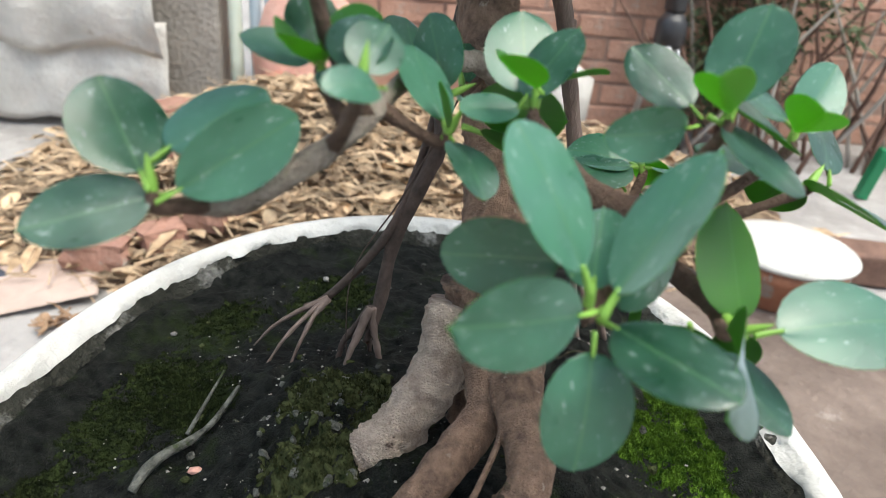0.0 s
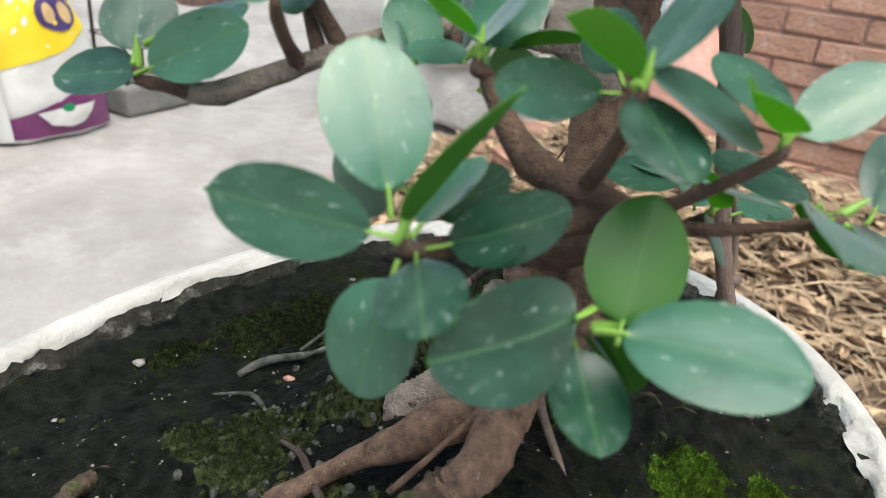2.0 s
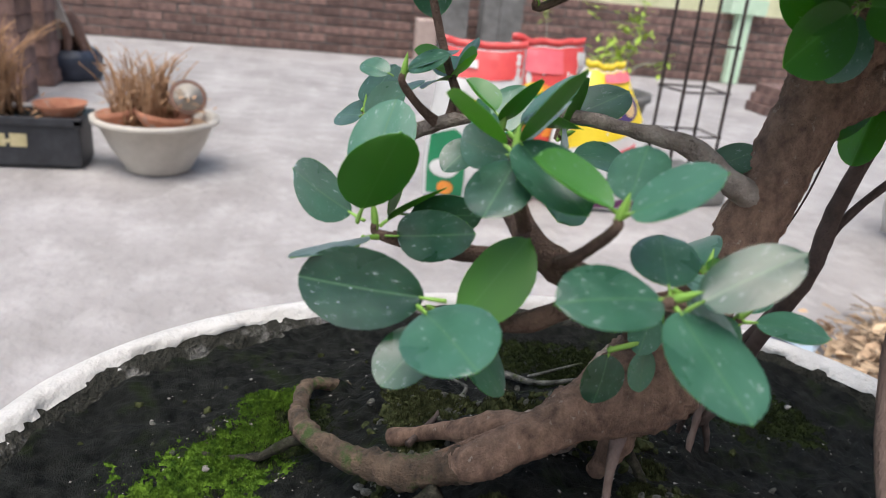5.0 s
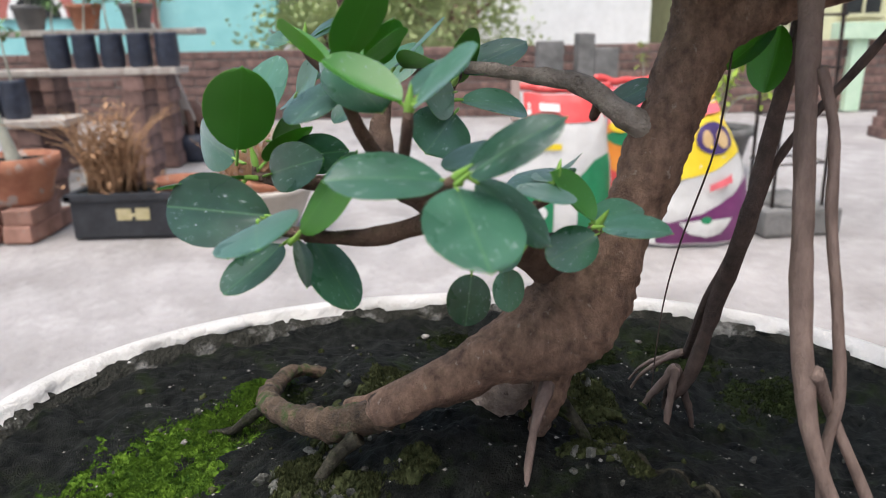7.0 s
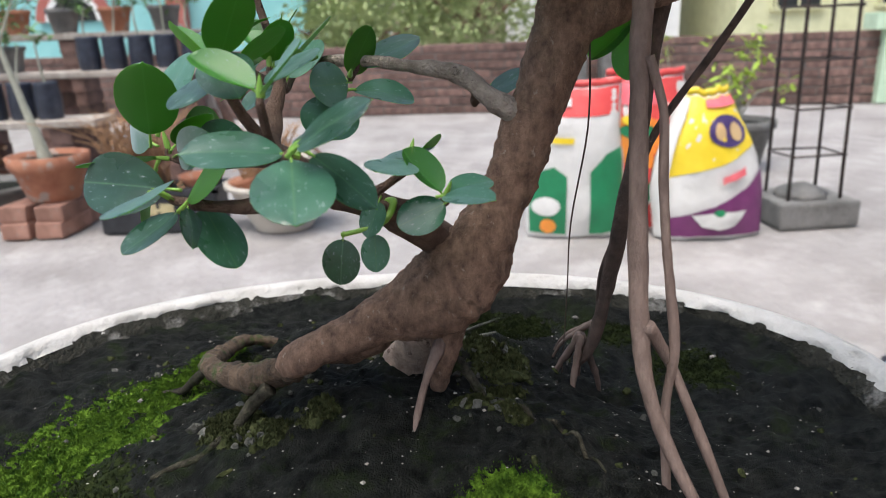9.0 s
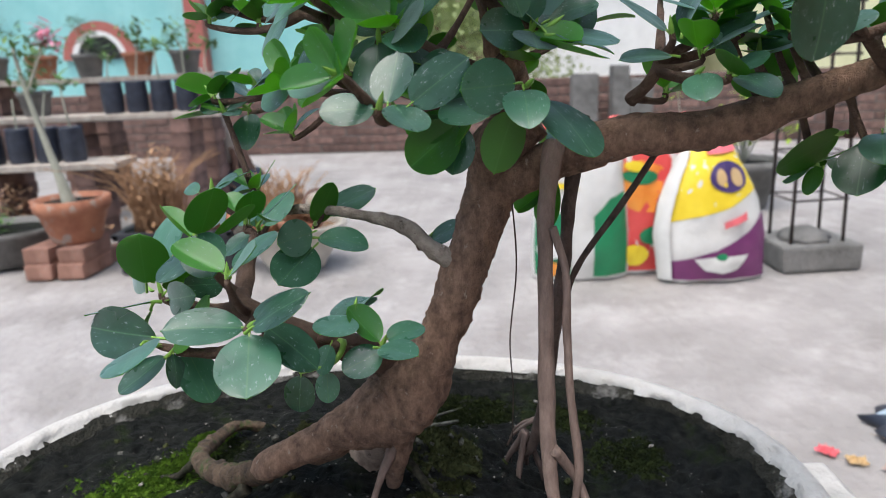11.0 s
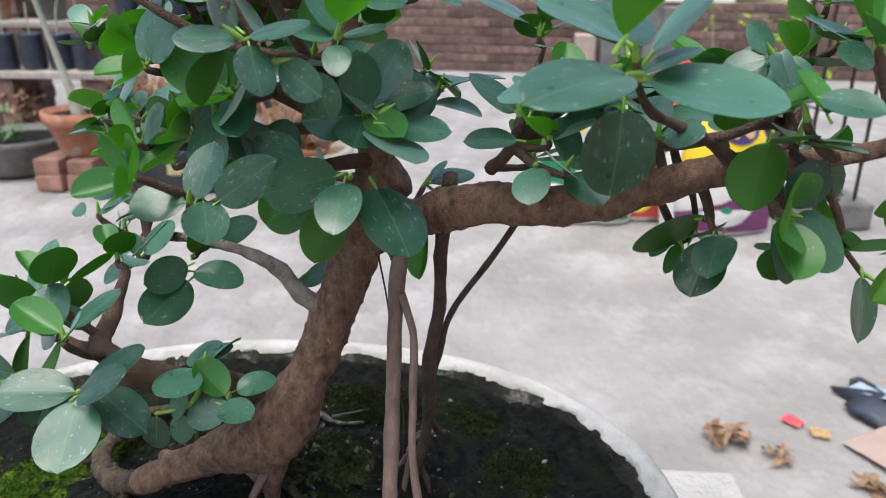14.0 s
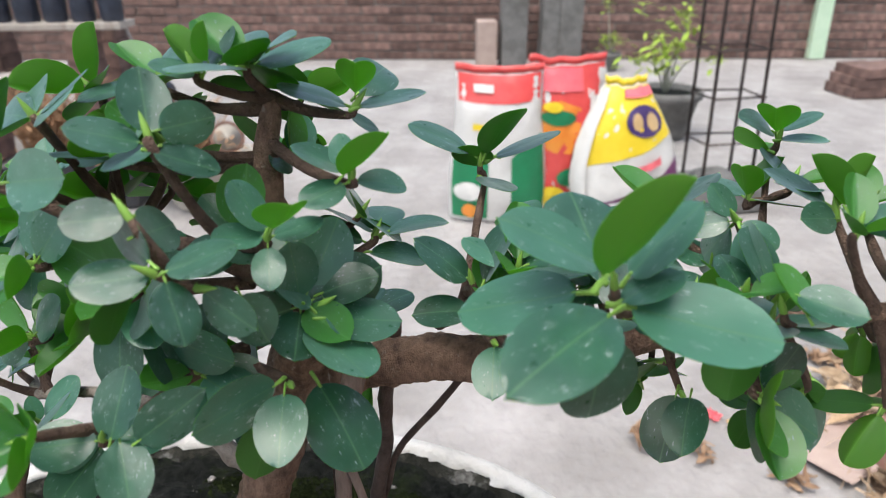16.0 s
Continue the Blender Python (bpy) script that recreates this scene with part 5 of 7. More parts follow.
for k, (c, a, n, ln) in enumerate((
        ((0.165, 0.355, 0.835), (0.5, -0.4, 0.6), 6, 0.036), ((0.140, 0.345, 0.880), (0.1, -0.5, 0.8), 6, 0.036),
        ((0.155, 0.330, 0.815), (0.4, -0.7, 0.4), 6, 0.034), ((0.120, 0.360, 0.905), (0.0, -0.2, 1.0), 6, 0.034),
        ((0.150, 0.400, 0.915), (0.2, 0.0, 1.0), 6, 0.036), ((0.175, 0.415, 0.830), (0.7, 0.2, 0.5), 6, 0.036),
        ((0.140, 0.385, 0.790), (0.5, -0.5, -0.1), 6, 0.036), ((0.110, 0.330, 0.870), (-0.3, -0.4, 0.8), 6, 0.032),
        ((0.085, 0.345, 0.850), (-0.6, -0.2, 0.6), 6, 0.034), ((0.130, 0.300, 0.850), (0.3, -0.8, 0.4), 6, 0.032),
        ((0.150, 0.610, 0.800), (0.2, 0.4, 0.1), 6, 0.034), ((0.120, 0.575, 0.842), (-0.2, 0.1, 0.9), 6, 0.034),
        ((0.200, 0.645, 0.835), (0.3, 0.5, 0.6), 6, 0.036), ((0.185, 0.670, 0.860), (0.2, 0.4, 0.9), 6, 0.034),
        ((0.140, 0.545, 0.825), (0.0, 0.1, 1.0), 5, 0.034), ((0.205, 0.585, 0.800), (0.6, 0.2, 0.1), 5, 0.034),
        ((0.170, 0.655, 0.800), (0.2, 0.5, -0.2), 5, 0.032), ((0.100, 0.560, 0.800), (-0.6, 0.1, 0.2), 5, 0.032),
        ((0.157, 0.305, 0.811), (0.4, -0.6, 0.5), 5, 0.028), ((0.150, 0.322, 0.898), (0.2, -0.4, 0.9), 5, 0.030), ((0.169, 0.319, 0.848), (0.6, -0.4, 0.5), 5, 0.030), ((0.228, 0.337, 0.815), (0.6, -0.4, 0.3), 5, 0.026), ((0.160, 0.500, 0.835), (0.2, 0.1, 1.0), 5, 0.032), ((0.135, 0.520, 0.822), (-0.1, 0.1, 1.0), 5, 0.030))):
    wild_sprig(c, a, n, ln, 100 + k)
# smaller shoots over, along and below the level branch, and in the low left crown
for k in range(30):
    r = random.Random(300 + k)
    y = 0.49 + 0.19 * k / 29 + r.uniform(-0.008, 0.008)
    low = k % 3 == 2 and y > 0.56
    x = 0.13 + 0.28 * (y - 0.49) + r.uniform(-0.045, 0.045)
    z = 0.775 + 0.30 * (y - 0.49) + (r.uniform(-0.040, -0.022) if low else r.uniform(0.022, 0.060))
    wild_sprig((x, y, z), (r.uniform(-0.4, 0.5), r.uniform(-0.3, 0.3), -0.5 if low else 0.9), 4, r.uniform(0.024, 0.031), 400 + k)
for k, (x, y, z) in enumerate(((0.071, 0.288, 0.812), (0.066, 0.262, 0.809), (0.063, 0.240, 0.794), (0.061, 0.234, 0.803), (0.085, 0.290, 0.857), (0.076, 0.262, 0.852), (0.073, 0.246, 0.858), (0.082, 0.272, 0.843), (0.070, 0.240, 0.847), (0.096, 0.314, 0.834), (0.064, 0.256, 0.745), (0.080, 0.284, 0.781))):
    r = random.Random(700 + k)
    wild_sprig((x, y, z), (r.uniform(-0.2, 0.5), r.uniform(-0.6, 0.0), 0.7), 5, r.uniform(0.020, 0.025), 720 + k)
for k in range(16):
    r = random.Random(500 + k)
    a, h = k * 2.4, 0.80 + 0.10 * k / 15
    d = r.uniform(0.035, 0.075)
    wild_sprig((0.118 + d * math.cos(a) * 0.8, 0.372 + d * math.sin(a), h), (math.cos(a) * 0.5, math.sin(a) * 0.5, 0.6), 5, r.uniform(0.024, 0.031), 600 + k)



def brown_floor_patch():
    """A darker brown, ragged-edged patch of floor beside the bench, over the concrete."""
    bm = bmesh.new()
    n, m = 40, 60
    rows = []
    for i in range(n + 1):
        row = []
        for j in range(m + 1):
            y = -1.2 + 2.72 * j / m
            x0 = 0.34 + 0.06 * noise.noise(Vector((y * 3, 0, 4)))
            x1 = 2.6 + 0.25 * noise.noise(Vector((y * 1.3, 2, 4)))
            x = x0 + (x1 - x0) * i / n
            if j == m:
                y += 0.14 * noise.noise(Vector((x * 2.4, 0, 9)))
            edge = min(i, j, n - i, m - j)
            row.append(bm.verts.new((x, y, -0.012 if edge == 0 else 0.004 + 0.005 * noise.noise(Vector((x * 7, y * 7, 1))))))
        rows.append(row)
    for p, q in zip(rows, rows[1:]):
        for j in range(m):
            bm.faces.new((p[j], q[j], q[j + 1], p[j + 1]))
    tagged(part("brown_floor_patch", bm, BROWN_FLOOR), "darker brown patch of floor beside the white bench", "ground", kind="structure")


brown_floor_patch()

# ---- yard: walls and far buildings ----
def wall_of_bricks(name, label, a, b, courses, mat, mortar, hide=0.0, long=0.23, high=0.076, deep=0.22, keep=None):
    """A wall from a to b with its bricks as parts, up to a stretch; the rest joined."""
    va, vb = Vector((*a, 0)), Vector((*b, 0))
    run = (vb - va).length
    turn = math.degrees(math.atan2(vb.y - va.y, vb.x - va.x))
    t = thing(name, label, "wall", (va.x, va.y, 0), turn, kind="structure")
    part("mortar_core", block((run, deep - 0.016, courses * high - 0.01), (run / 2, 0, -0.005)), mortar, t, smooth=False)
    me = mesh_of("brick", block((long - 0.012, deep, high - 0.012), (0, 0, 0), 0.005, 0.003), mat, False)
    rest = bmesh.new()
    count = 0
    for c in range(courses):
        x = (long / 2 if c % 2 else 0.0)
        while x < run:
            jog = Vector((x + rng.uniform(-0.004, 0.004), rng.uniform(-0.006, 0.006), c * high + 0.004))
            if count < 290 and (keep is None or keep[0] < x < keep[1]):
                ob = new("brick", me)
                ob.parent = t
                ob.matrix_basis = Matrix.Translation(jog) @ pose(0, 0, 0, rng.uniform(-1, 1), 0, rng.uniform(-1.2, 1.2))
                count += 1
            else:
                n = len(rest.verts)
                rest.from_mesh(me)
                rest.verts.ensure_lookup_table()
                for v in rest.verts[n:]:
                    v.co += jog
            x += long
    if len(rest.verts):
        tagged(part("far_brickwork", rest, mat, t, smooth=False), kind="stuff")
    else:
        rest.free()
    return t


def turquoise_house():
    t = thing("house", "turquoise painted house with a dark red pillar and arched window", "house", (-9.2, -4.2, 0))
    part("wall", block((0.25, 7.0, 5.0), (0, -0.6, 0)), TURQUOISE, t, smooth=False)
    for y in (1.33, -1.55):
        part("pillar", block((0.22, 0.22, 5.0), (0.22, y, 0), 0.01), RED_PAINT, t, smooth=False)
    pts = []
    for i in range(25):
        a = math.pi * i / 24
        pts.append((math.cos(a), math.sin(a)))
    for name, r0, r1, mat in (("window_surround", 0.36, 0.48, RED_PAINT), ("window_frame", 0.29, 0.36, WHITE_PAINT)):
        b = bmesh.new()
        for (c0, s0), (c1, s1) in zip(pts, pts[1:]):
            q = [b.verts.new((0.15 + dx, r * c, 1.00 + r * s)) for dx in (0, 0.04) for r, c, s in ((r0, c0, s0), (r1, c0, s0), (r1, c1, s1), (r0, c1, s1))]
            for f in ((4, 5, 6, 7), (0, 1, 5, 4), (3, 2, 6, 7), (1, 2, 6, 5), (0, 3, 7, 4)):
                b.faces.new([q[k] for k in f])
        bmesh.ops.remove_doubles(b, verts=b.verts[:], dist=0.0005)
        bmesh.ops.recalc_face_normals(b, faces=b.faces[:])
        part(name, b, mat, t, smooth=False)
    b = bmesh.new()
    ring = [b.verts.new((0.16, 0.29 * c, 1.00 + 0.29 * s)) for c, s in pts]
    b.faces.new(ring)
    part("window_pane", b, DARK_GLASS, t, smooth=False)
    part("shutter", block((0.06, 0.5, 0.6), (0.16, -2.2, 1.3), 0.01), GREY_CEMENT, t, smooth=False)


turquoise_house()


def plain_house(name, label, at, size, mat, windows, sill):
    t = thing(name, label, "house", at)
    part("wall", block(size, (0, 0, 0), 0.01), mat, t, smooth=False)
    part("roof_slab", block((size[0] + 0.5, size[1] + 0.4, 0.14), (0, 0, size[2]), 0.01), GREY_CEMENT, t, smooth=False)
    for y, z, w, h in windows:
        wdw = part("window", block((0.05, w, h), (size[0] / 2 + 0.02, y, z), 0.006), DARK_GLASS, t, smooth=False)
        part("window_sill", block((0.10, w + 0.1, 0.05), (size[0] / 2 + 0.03, y, z - 0.06), 0.004), sill, wdw, smooth=False)
        for k in (-0.5, 0.0, 0.5):
            part("window_bar", block((0.04, 0.03, h), (size[0] / 2 + 0.05, y + k * w * 0.96, z)), sill, wdw, smooth=False)


plain_house("house", "plain white plastered house beyond the yard wall", (-12.5, 2.95, 0), (3.0, 2.4, 4.5), WHITE_PAINT, ((-0.2, 1.9, 0.5, 0.8),), WHITE_PAINT)
plain_house("house", "pale cream house with shaded windows beyond the wall", (-12.0, 6.6, 0), (3.0, 3.6, 4.0), CREAM_PAINT, ((-0.9, 0.9, 0.7, 0.9), (0.6, 0.9, 0.6, 0.9)), CREAM_PAINT)
plain_house("house", "weathered brown house far beyond the wall", (-16.0, 0.6, 0), (3.0, 2.2, 3.2), CARD, ((0.2, 1.0, 0.6, 0.8),), GREY_CEMENT)


def tree_far(at, h, spread, seed, mat):
    r = random.Random(seed)
    t = thing("garden_tree", "leafy yellow-green tree beyond the yard wall", "tree", at, group="trees behind the wall")
    bm = tube([(0, 0, 0, 0.10), (0.06, 0.03, h * 0.35, 0.08), (0.0, 0.1, h * 0.7, 0.05), (0.05, 0.1, h, 0.02)], 8, 4, 0.2, fscale=6)
    part("trunk", bm, WOOD_BROWN, t)
    for k in range(5):
        a = k * 1.26
        part("limb", tube([(0, 0.05, h * 0.4, 0.05), (math.cos(a) * spread * 0.4, math.sin(a) * spread * 0.4, h * 0.65, 0.03), (math.cos(a) * spread * 0.8, math.sin(a) * spread * 0.8, h * 0.85, 0.012)], 6, 4, 0.2, fscale=6), WOOD_BROWN, t)
    verts, faces = [], []
    hubs = [(math.cos(i * 2.4) * spread * r.uniform(0.1, 1.0), math.sin(i * 2.4) * spread * r.uniform(0.1, 1.0), h * r.uniform(0.22, 1.1)) for i in range(26)]
    for _ in range(3400):
        hx, hy, hz = r.choice(hubs)
        x, y, z = r.gauss(hx, 0.20), r.gauss(hy, 0.20), r.gauss(hz, 0.15)
        s, a, b = r.uniform(0.03, 0.065), r.uniform(0, 6.28), r.uniform(-0.9, 0.9)
        u = Vector((math.cos(a), math.sin(a), b)).normalized() * s
        w = u.orthogonal().normalized() * s * 0.45
        i = len(verts)
        p = Vector((x, y, z))
        verts += [p - u, p + w, p + u, p - w + Vector((0, 0, s * 0.3))]
        faces.append((i, i + 1, i + 2, i + 3))
    me = bpy.data.meshes.new("crown")
    me.from_pydata([tuple(v) for v in verts], [], faces)
    me.materials.append(mat)
    ob = new("crown", me)
    ob.parent = t


for k, (x, y, h, s) in enumerate(((-8.6, -0.6, 0.95, 0.9), (-9.6, 0.9, 1.5, 1.0), (-10.5, 0.2, 2.0, 0.8), (-13.0, -1.5, 3.2, 1.7), (-15.0, 1.8, 4.2, 2.0), (-15.0, 5.0, 4.5, 2.0))):
    tree_far((x, y, 0), h, s, 40 + k, FAR_LEAF)


def painted_post(at, h, w, mat, label):
    t = thing("gate_post", label, "post", at)
    part("shaft", block((w, w, h), (0, 0, 0), 0.008), mat, t, smooth=False)
    part("cap", block((w * 1.5, w * 2.6, w), (0, 0, h), 0.008), mat, t, smooth=False)


painted_post((-5.85, 4.25, 0), 0.62, 0.14, MINT_PAINT, "pale mint painted post against the yard wall")


# ---- yard: potted plants and shelves ----
def wisps(parent, name, base, spread, height, count, mat, seed, lean=0.35, width=0.0016):
    """Dry stalks rising from a pot."""
    r = random.Random(seed)
    bm = bmesh.new()
    for _ in range(count):
        a, d = r.uniform(0, 6.28), r.random() ** 0.5
        x, y = base[0] + math.cos(a) * spread[0] * d, base[1] + math.sin(a) * spread[1] * d
        h = height * r.uniform(0.35, 1.0)
        lx, ly = r.gauss(0, lean) * h, r.gauss(0, lean) * h
        w = width * r.uniform(0.6, 1.8)
        tube([(x, y, base[2], w), (x + lx * 0.3, y + ly * 0.3, base[2] + h * 0.6, w * 0.8), (x + lx, y + ly, base[2] + h * r.uniform(0.8, 1.0), w * 0.3)], 3, 2, bm=bm)
    return part(name, bm, mat, parent)


def blades(parent, name, points, size, count, mat, seed, spread=0.04):
    """Many small pointed leaves round given twig tips."""
    r = random.Random(seed)
    verts, faces = [], []
    for _ in range(count):
        c = Vector(r.choice(points)) + Vector((r.gauss(0, spread), r.gauss(0, spread), r.gauss(0, spread)))
        a, b, s = r.uniform(0, 6.28), r.uniform(-0.6, 0.8), size * r.uniform(0.6, 1.3)
        u = Vector((math.cos(a), math.sin(a), b)).normalized() * s
        w = u.cross(Vector((0, 0, 1))).normalized() * s * 0.3
        k = Vector((0, 0, s * 0.08))
        i = len(verts)
        verts += [c - u, c + w + k, c + u, c - w + k, c]
        faces += [(i, i + 1, i + 4), (i + 1, i + 2, i + 4), (i + 2, i + 3, i + 4), (i + 3, i, i + 4)]
    me = bpy.data.meshes.new(name)
    me.from_pydata([tuple(v) for v in verts], [], faces)
    me.materials.append(mat)
    ob = new(name, me)
    ob.parent = parent
    return ob


def black_planter():
    t = thing("planter_box", "black plastic planter box with dry grass and faded gold label", "planter", (-2.40, -0.79, 0), 0)
    w, d, h = 0.50, 0.20, 0.18
    part("body", block((d * 0.86, w * 0.95, h - 0.02), (0, 0, 0), 0.012), BLACK_PLASTIC, t, smooth=False)
    for y in (-1, 1):
        part("rim", block((d, 0.03, 0.03), (0, y * (w / 2 - 0.015), h - 0.03), 0.005), BLACK_PLASTIC, t, smooth=False)
    for x in (-1, 1):
        part("rim", block((0.025, w, 0.03), (x * (d / 2 - 0.0125), 0, h - 0.028), 0.005), BLACK_PLASTIC, t, smooth=False)
    part("planting_soil", block((d * 0.75, w * 0.88, 0.01), (0, 0, h - 0.02)), SOIL, t, smooth=False)
    lab = bmesh.new()
    for k, (y, z, a, b) in enumerate(((-0.035, 0.075, 0.055, 0.045), (0.035, 0.075, 0.055, 0.045), (0.0, 0.088, 0.03, 0.012))):
        block((0.003, a, b), (d * 0.43 + 0.001 + 0.0007 * k, y, z), 0.0, 0.002, lab)
    part("gold_label", lab, GOLD, t, "faded gold printed label", smooth=False)
    wisps(t, "dry_grass", (0, -0.08, h - 0.02), (0.06, 0.11), 0.40, 230, DRY_BROWN, 3, 0.28, 0.0028)
    r = random.Random(8)
    blades(t, "withered_foliage", [(r.gauss(0, 0.04), -0.08 + r.gauss(0, 0.07), h + r.uniform(0.0, 0.30)) for _ in range(40)], 0.022, 420, DRY_BROWN, 9, 0.03)
    tray = part("clay_tray", lathe([(0.06, 0.0), (0.085, 0.05), (0.092, 0.052), (0.088, 0.045), (0.062, 0.008)], 28, closed=True), TERRACOTTA, t, "terracotta tray")
    tray.location = (0.0, 0.16, h - 0.012)


black_planter()


def white_bowl():
    t = thing("bowl_planter", "wide off-white bowl planter filled with clay shards and dry stalks", "planter", (-2.36, -0.30, 0))
    part("bowl", lathe([(0.115, 0.0), (0.12, 0.012), (0.165, 0.09), (0.20, 0.17), (0.222, 0.178), (0.224, 0.194), (0.20, 0.196), (0.185, 0.17), (0.12, 0.04)], 48, closed=True), OFFWHITE, t)
    part("planting_soil", lathe([(0.0005, 0.165), (0.188, 0.163)], 30, closed=True), DEAD_LEAF, t)
    for x, y, z, r, tilt in ((0.02, -0.11, 0.165, 0.085, 12), (0.05, 0.03, 0.165, 0.10, -8)):
        b = lathe([(r * 0.7, 0.0), (r * 0.95, 0.035), (r, 0.055), (r * 0.93, 0.055), (r * 0.66, 0.010), (0.001, 0.008)], 28, closed=True)
        o = part("clay_tray", b, TERRACOTTA, t, "stacked terracotta tray")
        o.matrix_basis = pose(x, y, z, tilt, 0, 0)
    disc = part("round_lid", lathe([(0.062, 0.0), (0.066, 0.008), (0.062, 0.014), (0.040, 0.010), (0.001, 0.010)], 30), WOOD_BROWN, t, "round brown dish with pale inside")
    part("dish_inside", lathe([(0.050, 0.0145), (0.036, 0.0115), (0.001, 0.0115)], 28), OFFWHITE, disc)
    disc.matrix_basis = pose(0.05, 0.12, 0.275, 0, 62, 15)
    wisps(t, "dry_grass", (0.0, -0.04, 0.165), (0.11, 0.10), 0.30, 150, DRY_BROWN, 4, 0.26, 0.003)
    r = random.Random(18)
    blades(t, "withered_foliage", [(r.gauss(0, 0.07), r.gauss(0, 0.08), 0.17 + r.uniform(0.0, 0.15)) for _ in range(30)], 0.020, 320, DRY_BROWN, 19, 0.03)


white_bowl()


def loose_brick(at, turn, group, mat=DIRTY_BRICK, size=(0.11, 0.23, 0.065)):
    b = tagged(part("brick", block(size, (0, 0, 0), 0.005, 0.003), mat, smooth=False), "loose weathered red clay brick", "brick", group)
    b.matrix_basis = pose(*at, 0, 0, turn)
    return b


for x, y, z, a in ((-2.40, -1.36, 0, 90), (-2.40, -1.22, 0, 86), (-2.52, -1.36, 0, 90), (-2.52, -1.22, 0, 92), (-2.41, -1.36, 0.066, 88), (-2.41, -1.22, 0.066, 91), (-2.53, -1.30, 0.066, 3)):
    loose_brick((x, y, z), a, "bricks under the clay pot")


def clay_pot():
    t = thing("clay_pot", "weathered terracotta pot with a pale bare-stemmed desert rose", "flower pot", (-2.45, -1.26, 0.132))
    part("pot", lathe([(0.095, 0.0), (0.105, 0.02), (0.135, 0.12), (0.142, 0.125), (0.155, 0.145), (0.157, 0.185), (0.145, 0.186), (0.13, 0.15)], 40, closed=True), TERRACOTTA, t)
    part("planting_soil", lathe([(0.0005, 0.165), (0.138, 0.162)], 24, closed=True), SOIL, t)
    part("stem", tube([(0.0, -0.01, 0.155, 0.030), (0.0, -0.03, 0.26, 0.020), (0.0, -0.06, 0.40, 0.014), (0.01, -0.10, 0.62, 0.010), (0.0, -0.13, 0.80, 0.006)], 9, 5, 0.1), PALE_STEM, t)
    part("branch", tube([(0.01, -0.10, 0.62, 0.007), (0.02, -0.04, 0.72, 0.005), (0.0, 0.0, 0.82, 0.003)], 6, 4), PALE_STEM, t)
    blades(t, "foliage", [(0, -0.13, 0.80), (0, 0.0, 0.80), (0.0, -0.12, 0.66)], 0.035, 40, POT_LEAF, 6, 0.03)
    blades(t, "pink_flower", [(0.0, 0.0, 0.85), (0.01, 0.04, 0.82)], 0.035, 36, PINK_PETAL, 8, 0.022)


clay_pot()


def basin():
    t = thing("basin", "grey cement basin holding dark water plants", "basin", (-2.62, -1.68, 0))
    part("bowl", lathe([(0.16, 0.0), (0.19, 0.02), (0.225, 0.13), (0.24, 0.14), (0.242, 0.165), (0.222, 0.165), (0.205, 0.12)], 40, closed=True), GREY_CEMENT, t)
    part("planting_soil", lathe([(0.0005, 0.14), (0.213, 0.138)], 24, closed=True), SOIL, t)
    blades(t, "foliage", [(0.05, 0.0, 0.17), (-0.05, -0.06, 0.18)], 0.03, 50, POT_LEAF, 9, 0.05)


basin()


def grow_bag_mesh():
    bm = bmesh.new()
    lathe([(0.052, 0.0), (0.058, 0.02), (0.060, 0.09), (0.056, 0.16), (0.060, 0.175), (0.054, 0.176), (0.048, 0.15)], 18, wobble=0.10, bm=bm, closed=True)
    lathe([(0.0005, 0.150), (0.050, 0.148)], 12, bm=bm, closed=True)
    return bm


def grow_bag(at, seed, leafy):
    r = random.Random(seed)
    t = thing("grow_bag", "black polythene grow bag with a thin seedling", "grow bag", at, r.uniform(0, 90), group="grow bags on the shelves")
    part("bag", grow_bag_mesh(), NAVY_FILM, t)
    h = r.uniform(0.28, 0.42)
    part("stem", tube([(0, 0, 0.14, 0.006), (r.uniform(-0.02, 0.02), r.uniform(-0.02, 0.02), h * 0.7, 0.005), (r.uniform(-0.03, 0.03), r.uniform(-0.03, 0.03), h, 0.003)], 6, 3), PALE_STEM, t)
    if leafy:
        blades(t, "foliage", [(0, 0, h)], 0.045, 16, POT_LEAF, seed, 0.02)


def shelf(at, turn, length, z, label):
    """A plank on brick piers."""
    t = thing("plant_shelf", label, "shelf", at, turn, group="plant shelves")
    part("plank", block((0.24, length, 0.035), (0, 0, z - 0.035), 0.006, 0.003), WOOD_GREY, t, smooth=False)
    piers = (-0.36, 0.0, 0.36)
    me = mesh_of("brick", block((0.22, 0.108, 0.068), (0, 0, 0), 0.005, 0.003), BRICK, False)
    n = int((z - 0.035) / 0.073)
    for k in piers:
        for c in range(n):
            ob = new("brick", me)
            ob.parent = t
            ob.matrix_basis = pose(rng.uniform(-0.006, 0.006), k * length + rng.uniform(-0.01, 0.01), c * (z - 0.035) / n, 0, 0, rng.uniform(-3, 3)) @ Matrix.Diagonal((1, 1, (z - 0.035) / n / 0.0685, 1))


shelf((-3.10, -1.95, 0), 0, 1.30, 0.395, "rough plank on brick piers carrying black grow bags")
shelf((-3.55, -1.75, 0), 0, 1.70, 0.60, "higher rough plank on brick piers with potted seedlings")
shelf((-4.00, -1.80, 0), 0, 1.80, 0.80, "back plank on brick piers with leafy pots")
for k in range(8):
    grow_bag((-3.08 + 0.02 * math.sin(k * 5), -2.50 + k * 0.135, 0.395), 60 + k, k % 3 == 1)
for k in range(5):
    grow_bag((-3.52, -1.52 + k * 0.14, 0.60), 70 + k, k % 2 == 0)


